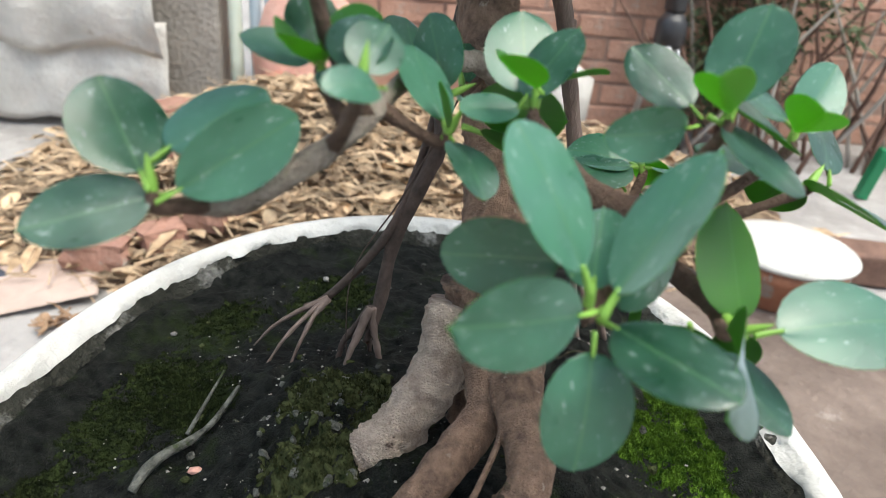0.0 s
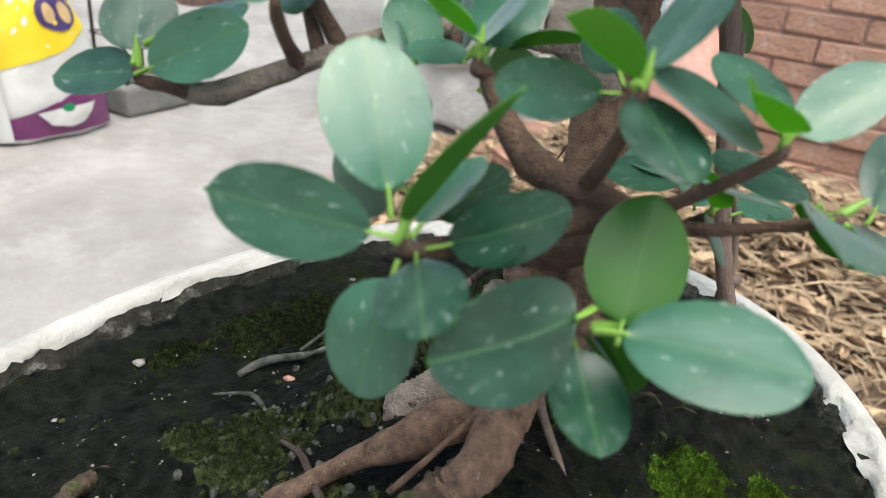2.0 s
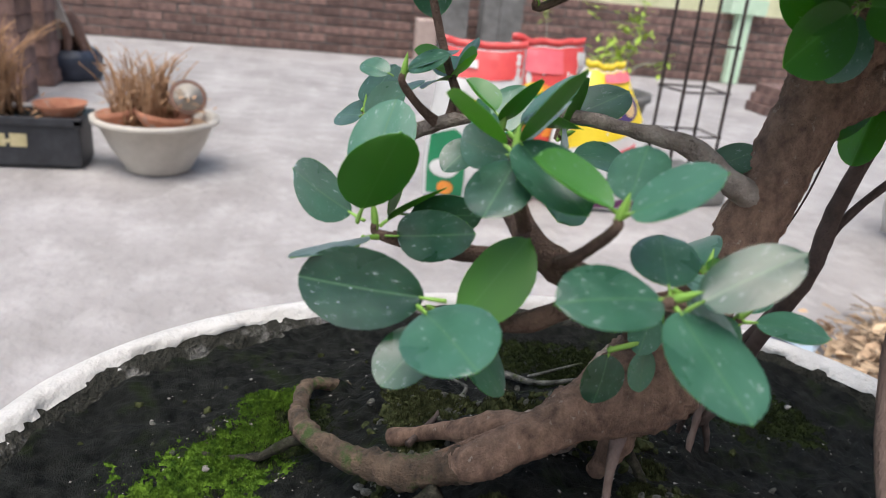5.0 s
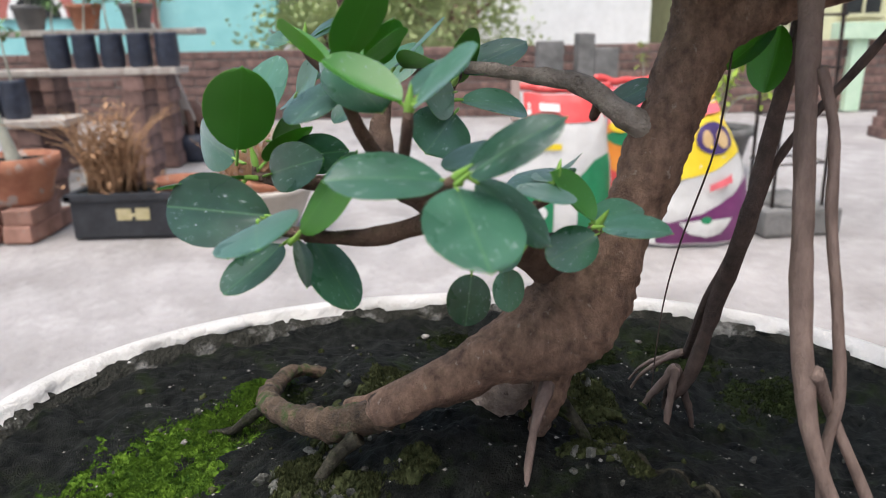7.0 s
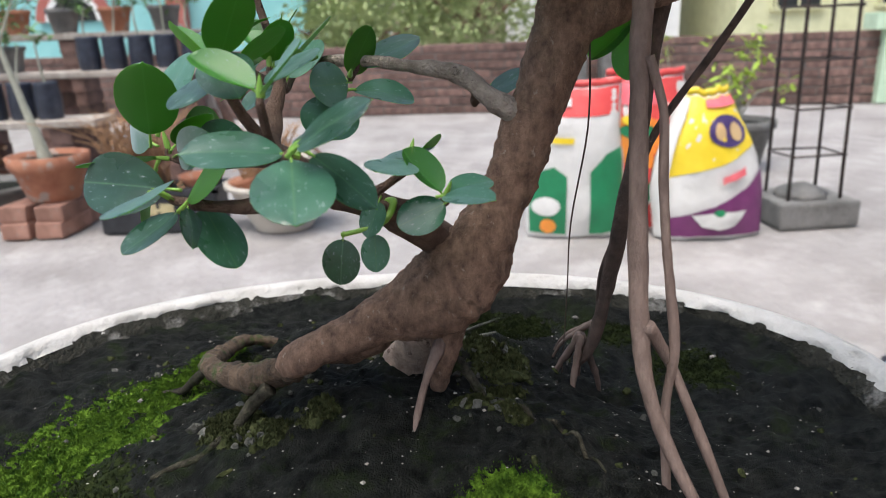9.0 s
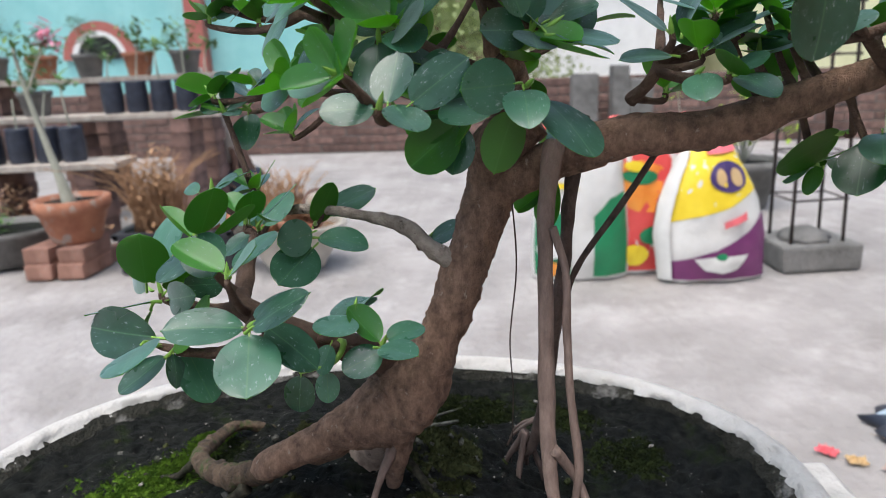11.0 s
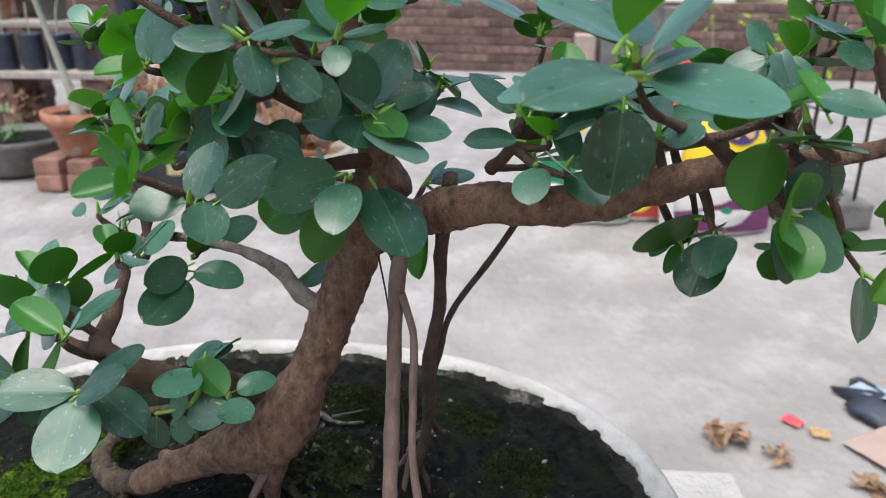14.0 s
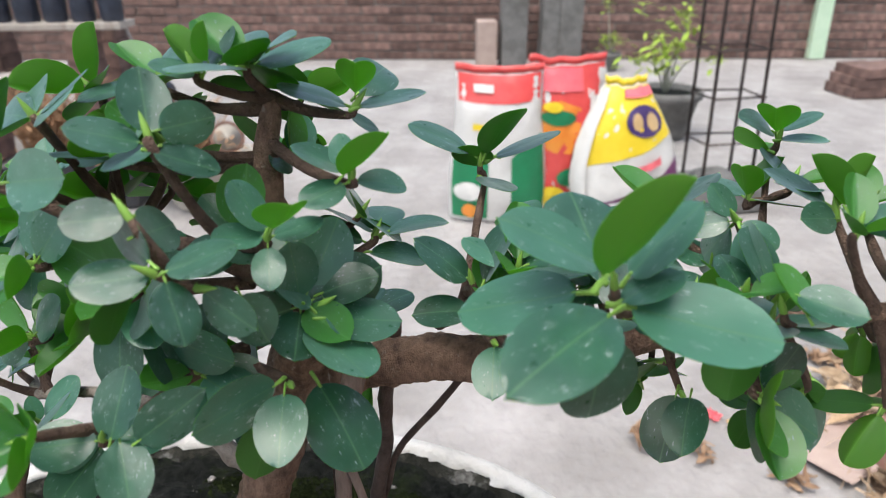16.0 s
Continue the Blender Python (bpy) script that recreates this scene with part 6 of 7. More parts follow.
def small_pot(at, mat, leaf_mat, seed, h=0.16, label="weathered clay pot with a leafy green plant"):
    r = random.Random(seed)
    t = thing("flower_pot", label, "flower pot", at, group="pots in the yard")
    part("pot", lathe([(0.06, 0.0), (0.066, 0.01), (0.085, 0.11), (0.094, 0.115), (0.095, 0.14), (0.086, 0.14), (0.078, 0.11)], 26, closed=True), mat, t)
    part("planting_soil", lathe([(0.0005, 0.118), (0.080, 0.116)], 16, closed=True), SOIL, t)
    pts = [(r.gauss(0, 0.05), r.gauss(0, 0.05), 0.16 + h * r.random()) for _ in range(7)]
    for p in pts[:4]:
        part("stem", tube([(0, 0, 0.11, 0.005), (p[0] * 0.5, p[1] * 0.5, p[2] * 0.6 + 0.03, 0.004), (*p, 0.002)], 5, 3), PALE_STEM, t)
    blades(t, "foliage", pts, 0.035, 110, leaf_mat, seed, 0.03)


for k, (x, y, z) in enumerate(((-3.98, -2.45, 0.80), (-4.0, -2.15, 0.80), (-3.98, -1.85, 0.80), (-4.0, -1.55, 0.80), (-3.98, -1.25, 0.80), (-3.56, -2.3, 0.60), (-3.56, -1.98, 0.60))):
    small_pot((x, y, z), TERRACOTTA if k % 2 else GREY_CEMENT, POT_LEAF, 80 + k, 0.18)
small_pot((-3.05, -1.18, 0.0), OFFWHITE, DEAD_LEAF, 91, 0.12, "pale plastic pot with withered brown leaves")
small_pot((-3.0, -2.2, 0.0), GREY_CEMENT, POT_LEAF, 92, 0.14, "grey cement pot with small green plant")
small_pot((-3.0, -1.85, 0.0), TERRACOTTA, DEAD_LEAF, 93, 0.12, "clay pot with withered stalks under the shelf")


def cement_tub():
    t = thing("cement_tub", "grey cement tub with a lime-green leafy shrub", "planter", (-3.25, 1.90, 0))
    part("tub", lathe([(0.12, 0.0), (0.13, 0.01), (0.175, 0.20), (0.195, 0.21), (0.196, 0.25), (0.18, 0.25), (0.165, 0.2)], 36, closed=True), GREY_CEMENT, t)
    part("planting_soil", lathe([(0.0005, 0.225), (0.175, 0.222)], 20, closed=True), SOIL, t)
    r = random.Random(31)
    pts = [(r.gauss(0, 0.10), r.gauss(0, 0.13), r.uniform(0.36, 0.68)) for _ in range(14)]
    for p in pts[:8]:
        part("stem", tube([(0, 0, 0.22, 0.006), (p[0] * 0.4, p[1] * 0.4, 0.38, 0.005), (*p, 0.002)], 5, 3), PALE_STEM, t)
    blades(t, "foliage", pts, 0.040, 190, LIME_LEAF, 32, 0.035)


cement_tub()


def stump():
    t = thing("root_stump", "withered root stump in a black bag with a leaning board", "stump", (-4.2, -1.06, 0))
    part("bag", lathe([(0.13, 0.0), (0.15, 0.03), (0.15, 0.12), (0.13, 0.17), (0.11, 0.16)], 20, wobble=0.25, closed=True), NAVY_FILM, t)
    for k in range(6):
        a = k * 1.05
        part("root", tube([(math.cos(a) * 0.02, math.sin(a) * 0.02 - 0.03, 0.36, 0.035), (math.cos(a) * 0.05, math.sin(a) * 0.05 - 0.01, 0.26, 0.03), (math.cos(a) * 0.10, math.sin(a) * 0.10, 0.13, 0.015)], 7, 4, 0.3, fscale=15), WOOD_BROWN, t)
    b = part("board", block((0.05, 0.15, 0.62), (0, 0, 0), 0.012, 0.012), WOOD_GREY, t, "bleached leaning slab of wood")
    b.matrix_basis = pose(0.03, -0.04, 0.22, 17, 4, 0)


stump()

# ---- yard: sacks, steel cage, block ----
def sack(name, label, at, turn, w, h, d, lean, prints, base_mat, seed, slump=0.0):
    """A filled printed film sack: pillow body, crimped top seam and printed areas laid on its front.
    prints: (material, name, outline in front-face units from -1 to 1)."""
    t = thing(name, label, "sack", at, turn, group="printed sacks on the floor")
    nx, nz = 22, 24

    def front(u, v, off=0.0):
        """A place on the front face: u across, v up, both from -1 to 1."""
        k = (1 - abs(u) ** 2.6) * (1 - max(0.0, v) ** 2.2 * 0.92) * (1 - max(0.0, -v - 0.7) * 1.2)
        belly = d * 0.5 * max(k, 0.0) ** 0.6
        wr = 0.010 * noise.noise(Vector((u * 2.5 + seed, v * 3.0, 1))) + 0.005 * noise.noise(Vector((u * 7 + seed, v * 8.0, 4)))
        half = w * 0.5 * (1 + 0.05 * math.sin(v * 3 + seed) - 0.06 * max(0, v) + 0.05 * max(0, -v) - slump * max(0, v + 0.35) ** 1.5)
        z = h * (v + 1) / 2
        return Vector((belly + wr + off + lean * (v + 1) * h * 0.5, u * half - slump * 0.04 * (v + 1), z + 0.012 * u * u * (1 if v > 0 else -0.2) + (0.01 * noise.noise(Vector((u * 3, seed, 2))) if v > 0.9 else 0)))

    bm = bmesh.new()
    for sgn in (1, -1):
        rows = []
        for i in range(nz + 1):
            row = []
            for j in range(nx + 1):
                p = front(-1 + 2 * j / nx, -1 + 2 * i / nz)
                if sgn < 0:
                    p.x = 2 * lean * p.z - p.x
                p.z = max(p.z, 0.002)
                row.append(bm.verts.new(p))
            rows.append(row)
        for i in range(nz):
            for j in range(nx):
                q = (rows[i][j], rows[i][j + 1], rows[i + 1][j + 1], rows[i + 1][j])
                bm.faces.new(q if sgn > 0 else tuple(reversed(q)))
    bmesh.ops.remove_doubles(bm, verts=bm.verts[:], dist=0.002)
    part("body", bm, base_mat, t)
    for k, (mat, pname, outline) in enumerate(prints):
        b = bmesh.new()
        poly = [Vector((*o, 0)) for o in outline]
        face = b.faces.new([b.verts.new(p) for p in poly])
        for _ in range(3):
            bmesh.ops.subdivide_edges(b, edges=[e for e in b.edges if e.calc_length() > 0.12], cuts=1, use_grid_fill=True)
            bmesh.ops.triangulate(b, faces=b.faces[:])
        for v in b.verts:
            v.co = front(v.co.x, v.co.y, 0.003 + 0.0018 * k)
        bmesh.ops.recalc_face_normals(b, faces=b.faces[:])
        part(pname, b, mat, t)
    seam = bmesh.new()
    for i in range(nx):
        u0, u1 = -1 + 2 * i / nx, -1 + 2 * (i + 1) / nx
        a, c = front(u0, 1.0), front(u1, 1.0)
        q = [seam.verts.new(x + Vector((dx, 0, dz))) for x in (a, c) for dx, dz in ((-0.004, -0.004), (0.004, -0.004), (0.003, 0.022), (-0.003, 0.022))]
        for f in ((0, 1, 5, 4), (1, 2, 6, 5), (2, 3, 7, 6), (3, 0, 4, 7)):
            seam.faces.new([q[x] for x in f])
    part("top_seam", seam, prints[0][0] if prints else base_mat, t)
    return t


def oval(cx, cy, rx, ry, n=18):
    return [(cx + rx * math.cos(2 * math.pi * i / n), cy + ry * math.sin(2 * math.pi * i / n)) for i in range(n)]


sack("grain_sack", "white film sack with green panels and red top, standing upright", (-2.10, 0.84, 0), -4, 0.34, 0.54, 0.15, -0.03, [
    (FILM_RED, "red_band", [(-0.94, 0.62), (0.94, 0.62), (0.94, 0.97), (-0.94, 0.97)]),
    (FILM_GREEN, "green_panel", [(-0.94, -0.92), (-0.22, -0.95), (-0.22, -0.15), (-0.5, -0.02), (-0.94, -0.12)]),
    (FILM_GREEN, "green_panel", [(0.25, -0.95), (0.94, -0.92), (0.94, 0.18), (0.6, 0.12), (0.25, -0.1)]),
    (FILM_WHITE, "white_leaf_shape", oval(-0.62, -0.55, 0.28, 0.13)),
    (FILM_ORANGE, "fruit_print", oval(-0.58, -0.82, 0.16, 0.10)),
    (FILM_YELLOW, "yellow_bar", [(-0.6, 0.28), (-0.1, 0.28), (-0.1, 0.36), (-0.6, 0.36)]),
    (FILM_WHITE, "lettering_bar", [(-0.6, 0.76), (-0.15, 0.76), (-0.15, 0.86), (-0.6, 0.86)])], FILM_WHITE, 3)
sack("grain_sack", "red and orange printed film sack with fruit pictures", (-2.16, 1.10, 0), 8, 0.30, 0.56, 0.15, -0.02, [
    (FILM_RED, "red_front", [(-0.95, -0.95), (0.95, -0.95), (0.95, 0.97), (-0.95, 0.97)]),
    (FILM_ORANGE, "orange_panel", [(-0.92, -0.1), (0.2, -0.15), (0.25, 0.45), (-0.3, 0.55), (-0.92, 0.45)]),
    (FILM_PINK, "pink_top", [(-0.93, 0.66), (0.3, 0.66), (0.3, 0.95), (-0.93, 0.95)]),
    (FILM_GREEN, "leaf_print", oval(-0.35, 0.33, 0.45, 0.10)),
    (FILM_YELLOW, "fruit_print", oval(-0.45, -0.72, 0.34, 0.15)),
    (FILM_GREEN, "leaf_print", oval(-0.05, -0.45, 0.32, 0.12)),
    (FILM_YELLOW, "fruit_print", oval(-0.5, 0.47, 0.25, 0.07)),
    (FILM_WHITE, "lettering_bar", [(0.45, -0.2), (0.7, -0.2), (0.7, 0.6), (0.45, 0.6)]),
    (FILM_WHITE, "lettering_bar", [(0.8, -0.9), (0.95, -0.9), (0.95, 0.9), (0.8, 0.9)])], FILM_WHITE, 5)
sack("grain_sack", "yellow, white and purple printed rice sack with a bowl picture", (-2.03, 1.31, 0), 2, 0.39, 0.50, 0.17, -0.07, [
    (FILM_YELLOW, "yellow_panel", [(-0.94, -0.12), (0.1, 0.05), (0.94, 0.28), (0.94, 0.97), (-0.94, 0.97)]),
    (FILM_PURPLE, "purple_panel", [(-0.95, -0.95), (0.95, -0.95), (0.95, 0.0), (0.55, -0.28), (0.0, -0.52), (-0.95, -0.70)]),
    (FILM_NAVY, "navy_print", oval(0.35, 0.52, 0.50, 0.22)),
    (FILM_TAN, "tan_print", oval(0.15, 0.52, 0.14, 0.12)),
    (FILM_TAN, "tan_print", oval(0.55, 0.50, 0.16, 0.13)),
    (FILM_PINK, "pink_top", [(-0.2, 0.84), (0.92, 0.84), (0.92, 0.96), (-0.2, 0.96)]),
    (FILM_WHITE, "bowl_print", [(-0.45, -0.62), (0.55, -0.58), (0.35, -0.80), (0.05, -0.85), (-0.25, -0.80)]),
    (FILM_GREEN, "leaf_print", oval(0.05, -0.60, 0.10, 0.05)),
    (FILM_PINK, "lettering_bar", [(0.1, -0.20), (0.55, -0.08), (0.55, 0.02), (0.1, -0.1)]),
    (FILM_WHITE, "white_edge", [(-0.97, -0.95), (-0.82, -0.95), (-0.82, 0.95), (-0.97, 0.95)])], FILM_WHITE, 8, 0.32)


def rebar_column():
    t = thing("rebar_cage", "rusty steel bar cage set in a grey cement block", "rebar cage", (-2.17, 1.72, 0), 4)
    part("cement_block", block((0.26, 0.30, 0.10), (0, 0, 0), 0.012, 0.004), GREY_CEMENT, t, smooth=False)
    part("cement_lump", lathe([(0.10, 0.10), (0.085, 0.118), (0.05, 0.135), (0.01, 0.15)], 14, wobble=0.3), GREY_CEMENT, t)
    for x, y in ((-0.08, -0.10), (0.08, -0.10), (-0.08, 0.10), (0.08, 0.10)):
        part("bar", rod((x, y, 0.09), (x * 0.9 - 0.03, y * 0.9, 1.6), 0.0065, 7), STEEL, t)
    for z in (0.26, 0.43, 0.60, 0.78, 0.96, 1.14, 1.32):
        k = -0.03 * z / 1.6
        b = bmesh.new()
        c = [(-0.085 + k, -0.105), (0.085 + k, -0.105), (0.085 + k, 0.105), (-0.085 + k, 0.105)]
        for (x0, y0), (x1, y1) in zip(c, c[1:] + c[:1]):
            rod((x0, y0, z), (x1, y1, z + 0.004), 0.004, 6, b)
        part("stirrup", b, STEEL, t)


rebar_column()


def cement_posts():
    t = thing("cement_posts", "rough grey cement posts leaning by the yard wall", "post", (-5.7, 1.55, 0))
    for y, h, w in ((-0.28, 0.38, 0.16), (-0.05, 0.66, 0.22), (0.25, 0.72, 0.14), (0.42, 0.6, 0.2)):
        part("post", block((0.18, w, h), (0, y, 0), 0.012, 0.006), GREY_CEMENT if h > 0.4 else CARD, t, smooth=False)


cement_posts()
small_pot((-5.4, 2.25, 0), GREY_CEMENT, LIME_LEAF, 95, 0.45, "grey pot with a tall lime-green plant by the wall")
box_light = tagged(part("switch_box", block((0.06, 0.13, 0.15), (0, 0, 0), 0.008), WHITE_PAINT, smooth=False), "small white box standing before the yard wall", "box")
box_light.matrix_basis = pose(-6.28, 0.37, 0.0)
for k in range(9):
    loose_brick((-4.35 + (k % 3) * 0.115, 3.62 + 0.02 * (k // 3), (k // 3) * 0.066), 2 * k, "brick stack by the wall", BRICK)
for k in range(9):
    loose_brick((-4.35 + (k % 3) * 0.115, 3.87, (k // 3) * 0.066), 3 * k, "brick stack by the wall", BRICK)


# ---- yard side: rubbish heap, sheeting, pipes, brick house ----
def heap_height(x, y):
    h = 0.30 * math.exp(-((x + 0.30) ** 2 / (2 * 0.42 ** 2) + (y - 1.95) ** 2 / (2 * 0.36 ** 2)))
    h += 0.16 * math.exp(-((x - 0.55) ** 2 / (2 * 0.35 ** 2) + (y - 2.1) ** 2 / (2 * 0.3 ** 2)))
    return max(h + 0.02 * noise.noise(Vector((x * 6, y * 6, 0))) - 0.05, -0.02)


def straw_heap():
    bm = bmesh.new()
    n = 40
    g = [[bm.verts.new((-1.2 + 2.6 * i / n, 1.1 + 1.7 * j / n, heap_height(-1.2 + 2.6 * i / n, 1.1 + 1.7 * j / n) - 0.006)) for j in range(n + 1)] for i in range(n + 1)]
    for i in range(n):
        for j in range(n):
            bm.faces.new((g[i][j], g[i + 1][j], g[i + 1][j + 1], g[i][j + 1]))
    core = part("leaf_heap", bm, HEAP_EARTH)
    tagged(core, "heap of brown dead leaves and dry stalks on the yard floor", "leaf heap", kind="stuff")
    r = random.Random(17)
    verts, faces = [], []
    for _ in range(9000):
        x, y = r.gauss(-0.2, 0.55), r.gauss(1.9, 0.34)
        if not (-1.15 < x < 1.35 and 1.15 < y < 2.7):
            continue
        z = heap_height(x, y)
        if z < -0.012 and r.random() < 0.93:
            continue
        z = max(z, 0.0) + r.uniform(0, 0.03)
        a = r.uniform(0, 6.28)
        c, i = Vector((x, y, z + 0.005)), len(verts)
        if r.random() < 0.62:
            half = r.choice((0.025, 0.04, 0.06, 0.09))
            u = Vector((math.cos(a), math.sin(a), r.uniform(-0.25, 0.45))).normalized() * half
            w = u.orthogonal().normalized() * r.uniform(0.0012, 0.0032)
            bow = Vector((0, 0, half * r.uniform(0.0, 0.3)))
            verts += [c - u - w, c - u + w, c + bow + w, c + bow - w, c + u + w * 0.5, c + u - w * 0.5]
            faces += [(i, i + 1, i + 2, i + 3), (i + 3, i + 2, i + 4, i + 5)]
        else:
            long = r.uniform(0.015, 0.045)
            u = Vector((math.cos(a), math.sin(a), r.uniform(-0.5, 0.5))).normalized() * long
            side = u.cross(Vector((r.uniform(-0.4, 0.4), r.uniform(-0.4, 0.4), 1))).normalized()
            w, lift = side * long * r.uniform(0.3, 0.55), Vector((0, 0, long * r.uniform(0.1, 0.5)))
            verts += [c - u, c - u * 0.3 + w + lift, c + u * 0.5 + w * 0.8 + lift, c + u + lift * 0.6, c + u * 0.5 - w * 0.8 + lift, c - u * 0.3 - w + lift, c]
            faces += [(i, i + 1, i + 6), (i + 1, i + 2, i + 6), (i + 2, i + 3, i + 6), (i + 3, i + 4, i + 6), (i + 4, i + 5, i + 6), (i + 5, i, i + 6)]
    me = bpy.data.meshes.new("dry_litter")
    me.from_pydata([tuple(v) for v in verts], [], faces)
    me.materials.append(STRAW)
    tagged(new("dry_litter", me), "loose straw, dry leaves and stalks strewn over the heap", "litter", kind="stuff")


straw_heap()


def rubble(at, turn, size, seed):
    """A broken lump of brick lying in the heap."""
    r = random.Random(seed)
    b = bmesh.new()
    bmesh.ops.create_cube(b, size=1)
    bmesh.ops.subdivide_edges(b, edges=b.edges[:], cuts=2, use_grid_fill=True)
    for v in b.verts:
        k = 1 + 0.28 * noise.noise(v.co * 2.1 + Vector((seed, 0, 0)))
        v.co = Vector((v.co.x * size[0] * k, v.co.y * size[1] * k, (v.co.z + 0.5) * size[2] * (1 + 0.2 * noise.noise(v.co * 3 + Vector((0, seed, 0))))))
    ob = tagged(part("brick_fragment", b, DIRTY_BRICK, smooth=False), "broken lump of weathered red brick in the litter", "brick", "broken bricks in the heap")
    ob.matrix_basis = pose(*at, r.uniform(-6, 6), r.uniform(-6, 6), turn)


for k, (x, y, sx, sy, sz) in enumerate(((-0.62, 1.42, 0.13, 0.10, 0.06), (-0.50, 1.46, 0.09, 0.08, 0.05), (-0.40, 1.52, 0.12, 0.09, 0.06), (-0.70, 1.62, 0.10, 0.08, 0.05), (-0.55, 1.74, 0.14, 0.10, 0.06), (-0.78, 1.86, 0.11, 0.09, 0.06), (-0.66, 1.98, 0.15, 0.10, 0.07), (-0.30, 1.66, 0.10, 0.08, 0.05), (-0.82, 2.12, 0.12, 0.10, 0.07))):
    rubble((x, y, max(heap_height(x, y), 0.0) - 0.006), 40 * k, (sx, sy, sz), 3 + k)


def sheeting():
    t = thing("covered_stack", "stack covered with dirty white sheeting beside a cement column", "covered stack", (-1.28, 2.62, 0))
    part("crate", block((0.86, 0.42, 0.44), (0, 0.03, 0), 0.02), CARD, t, smooth=False)
    for name, z0, z1, y0, bulge, sd in (("lower_sheet", 0.02, 0.36, -0.27, 0.02, 3), ("upper_sheet", 0.27, 0.62, -0.30, 0.05, 9)):
        bm = bmesh.new()
        rows = []
        for i in range(15):
            row = []
            for j in range(31):
                u, v = -0.47 + 0.95 * j / 30, i / 14
                fold = 0.025 * noise.noise(Vector((u * 9, v * 1.5, sd))) + 0.010 * noise.noise(Vector((u * 30, v * 4, sd)))
                row.append(bm.verts.new((u, y0 + fold - bulge * math.sin(v * 3.1) + v * 0.02, z0 + (z1 - z0) * v + 0.03 * noise.noise(Vector((u * 5, 0, sd))) * (1 - v))))
            rows.append(row)
        for p, q in zip(rows, rows[1:]):
            for j in range(30):
                bm.faces.new((p[j], p[j + 1], q[j + 1], q[j]))
        ob = part(name, bm, SHEETING, t, "folded dirty white sheeting")
        md = ob.modifiers.new("thickness", "SOLIDIFY")
        md.thickness = 0.006
    part("rope", tube([(-0.12, -0.36, 0.02, 0.012), (-0.13, -0.38, 0.3, 0.012), (-0.15, -0.37, 0.62, 0.012)], 6, 4, 0.2), PVC_GREEN, t)
    part("top_sack", block((0.85, 0.55, 0.16), (0, 0.02, 0.47), 0.05, 0.02), SHEETING, t)


sheeting()
col = tagged(part("cement_column", block((0.22, 0.22, 2.6), (0, 0, 0), 0.012, 0.004), PALE_CEMENT, smooth=False), "bare grey cement column beside stacked pipes", "column", kind="structure")
col.matrix_basis = pose(-0.76, 2.55, 0)
for x, y, r, m, lab in ((-0.605, 2.45, 0.022, PVC_GREEN, "pale green plastic pipe leaning on a column"), (-0.545, 2.47, 0.018, PVC_BLUE, "blue-grey pipe leaning on a column"), (-0.505, 2.50, 0.015, PVC_BLUE, "blue-grey pipe leaning on a column")):
    p = tagged(part("pipe", tube([(0, 0, 0, r), (0.004, 0.02, 1.0, r), (0.010, 0.05, 2.2, r)], 14, 3), m), lab, "pipe", "pipes by the column")
    p.matrix_basis = pose(x, y, 0.0)


def hanging_sack():
    t = thing("rag_sack", "bulging salmon and orange rag sack on the leaf heap", "sack", (-0.36, 2.42, 0.05))
    part("bag", lathe([(0.10, 0.0), (0.16, 0.04), (0.17, 0.22), (0.13, 0.38), (0.06, 0.48), (0.03, 0.55)], 26, 1.0, 0.7, 0.22), CLOTH_PINK, t)
    b = part("wrapper", lathe([(0.02, 0.0), (0.09, 0.02), (0.11, 0.07), (0.06, 0.12), (0.01, 0.13)], 18, 1.2, 0.7, 0.35), FILM_WHITE, t, "crumpled white wrapper")
    b.location = (0.02, -0.16, 0.06)
    b = part("wrapper", lathe([(0.02, 0.0), (0.05, 0.02), (0.06, 0.04), (0.01, 0.07)], 14, 1.3, 0.7, 0.35), FILM_ORANGE, t, "crumpled orange wrapper")
    b.location = (-0.08, -0.15, 0.12)


hanging_sack()


def tripod(at):
    t = thing("tripod", "black and silver camera tripod standing folded by the brick wall", "tripod", at, 20)
    part("head", block((0.05, 0.06, 0.10), (0, 0, 0.44), 0.012), METAL_BLACK, t)
    part("collar", lathe([(0.035, 0.33), (0.05, 0.35), (0.05, 0.41), (0.03, 0.44)], 14), METAL_BLACK, t)
    for k in range(3):
        a = k * 2.09
        c, s = math.cos(a), math.sin(a)
        leg = part("leg", rod((0.03 * c, 0.03 * s, 0.37), (0.075 * c, 0.075 * s, 0.05), 0.011, 8), METAL_SILVER, t, "silver tube leg")
        part("clamp", block((0.03, 0.03, 0.035), (0.053 * c, 0.053 * s, 0.19), 0.005), METAL_BLACK, leg)
        part("foot", rod((0.075 * c, 0.075 * s, 0.06), (0.085 * c, 0.085 * s, 0.0), 0.012, 8), METAL_BLACK, leg)


tripod((0.80, 2.42, 0.06))


def low_stand(at):
    t = thing("low_stand", "low terracotta stand with a whitened round top", "stand", at)
    part("drum", lathe([(0.10, 0.0), (0.11, 0.01), (0.125, 0.07), (0.14, 0.085), (0.14, 0.112)], 30), TERRACOTTA, t)
    part("whitened_top", lathe([(0.146, 0.113), (0.150, 0.119), (0.146, 0.126), (0.10, 0.128), (0.0005, 0.126)], 36, wobble=0.03), WHITEWASH, t)


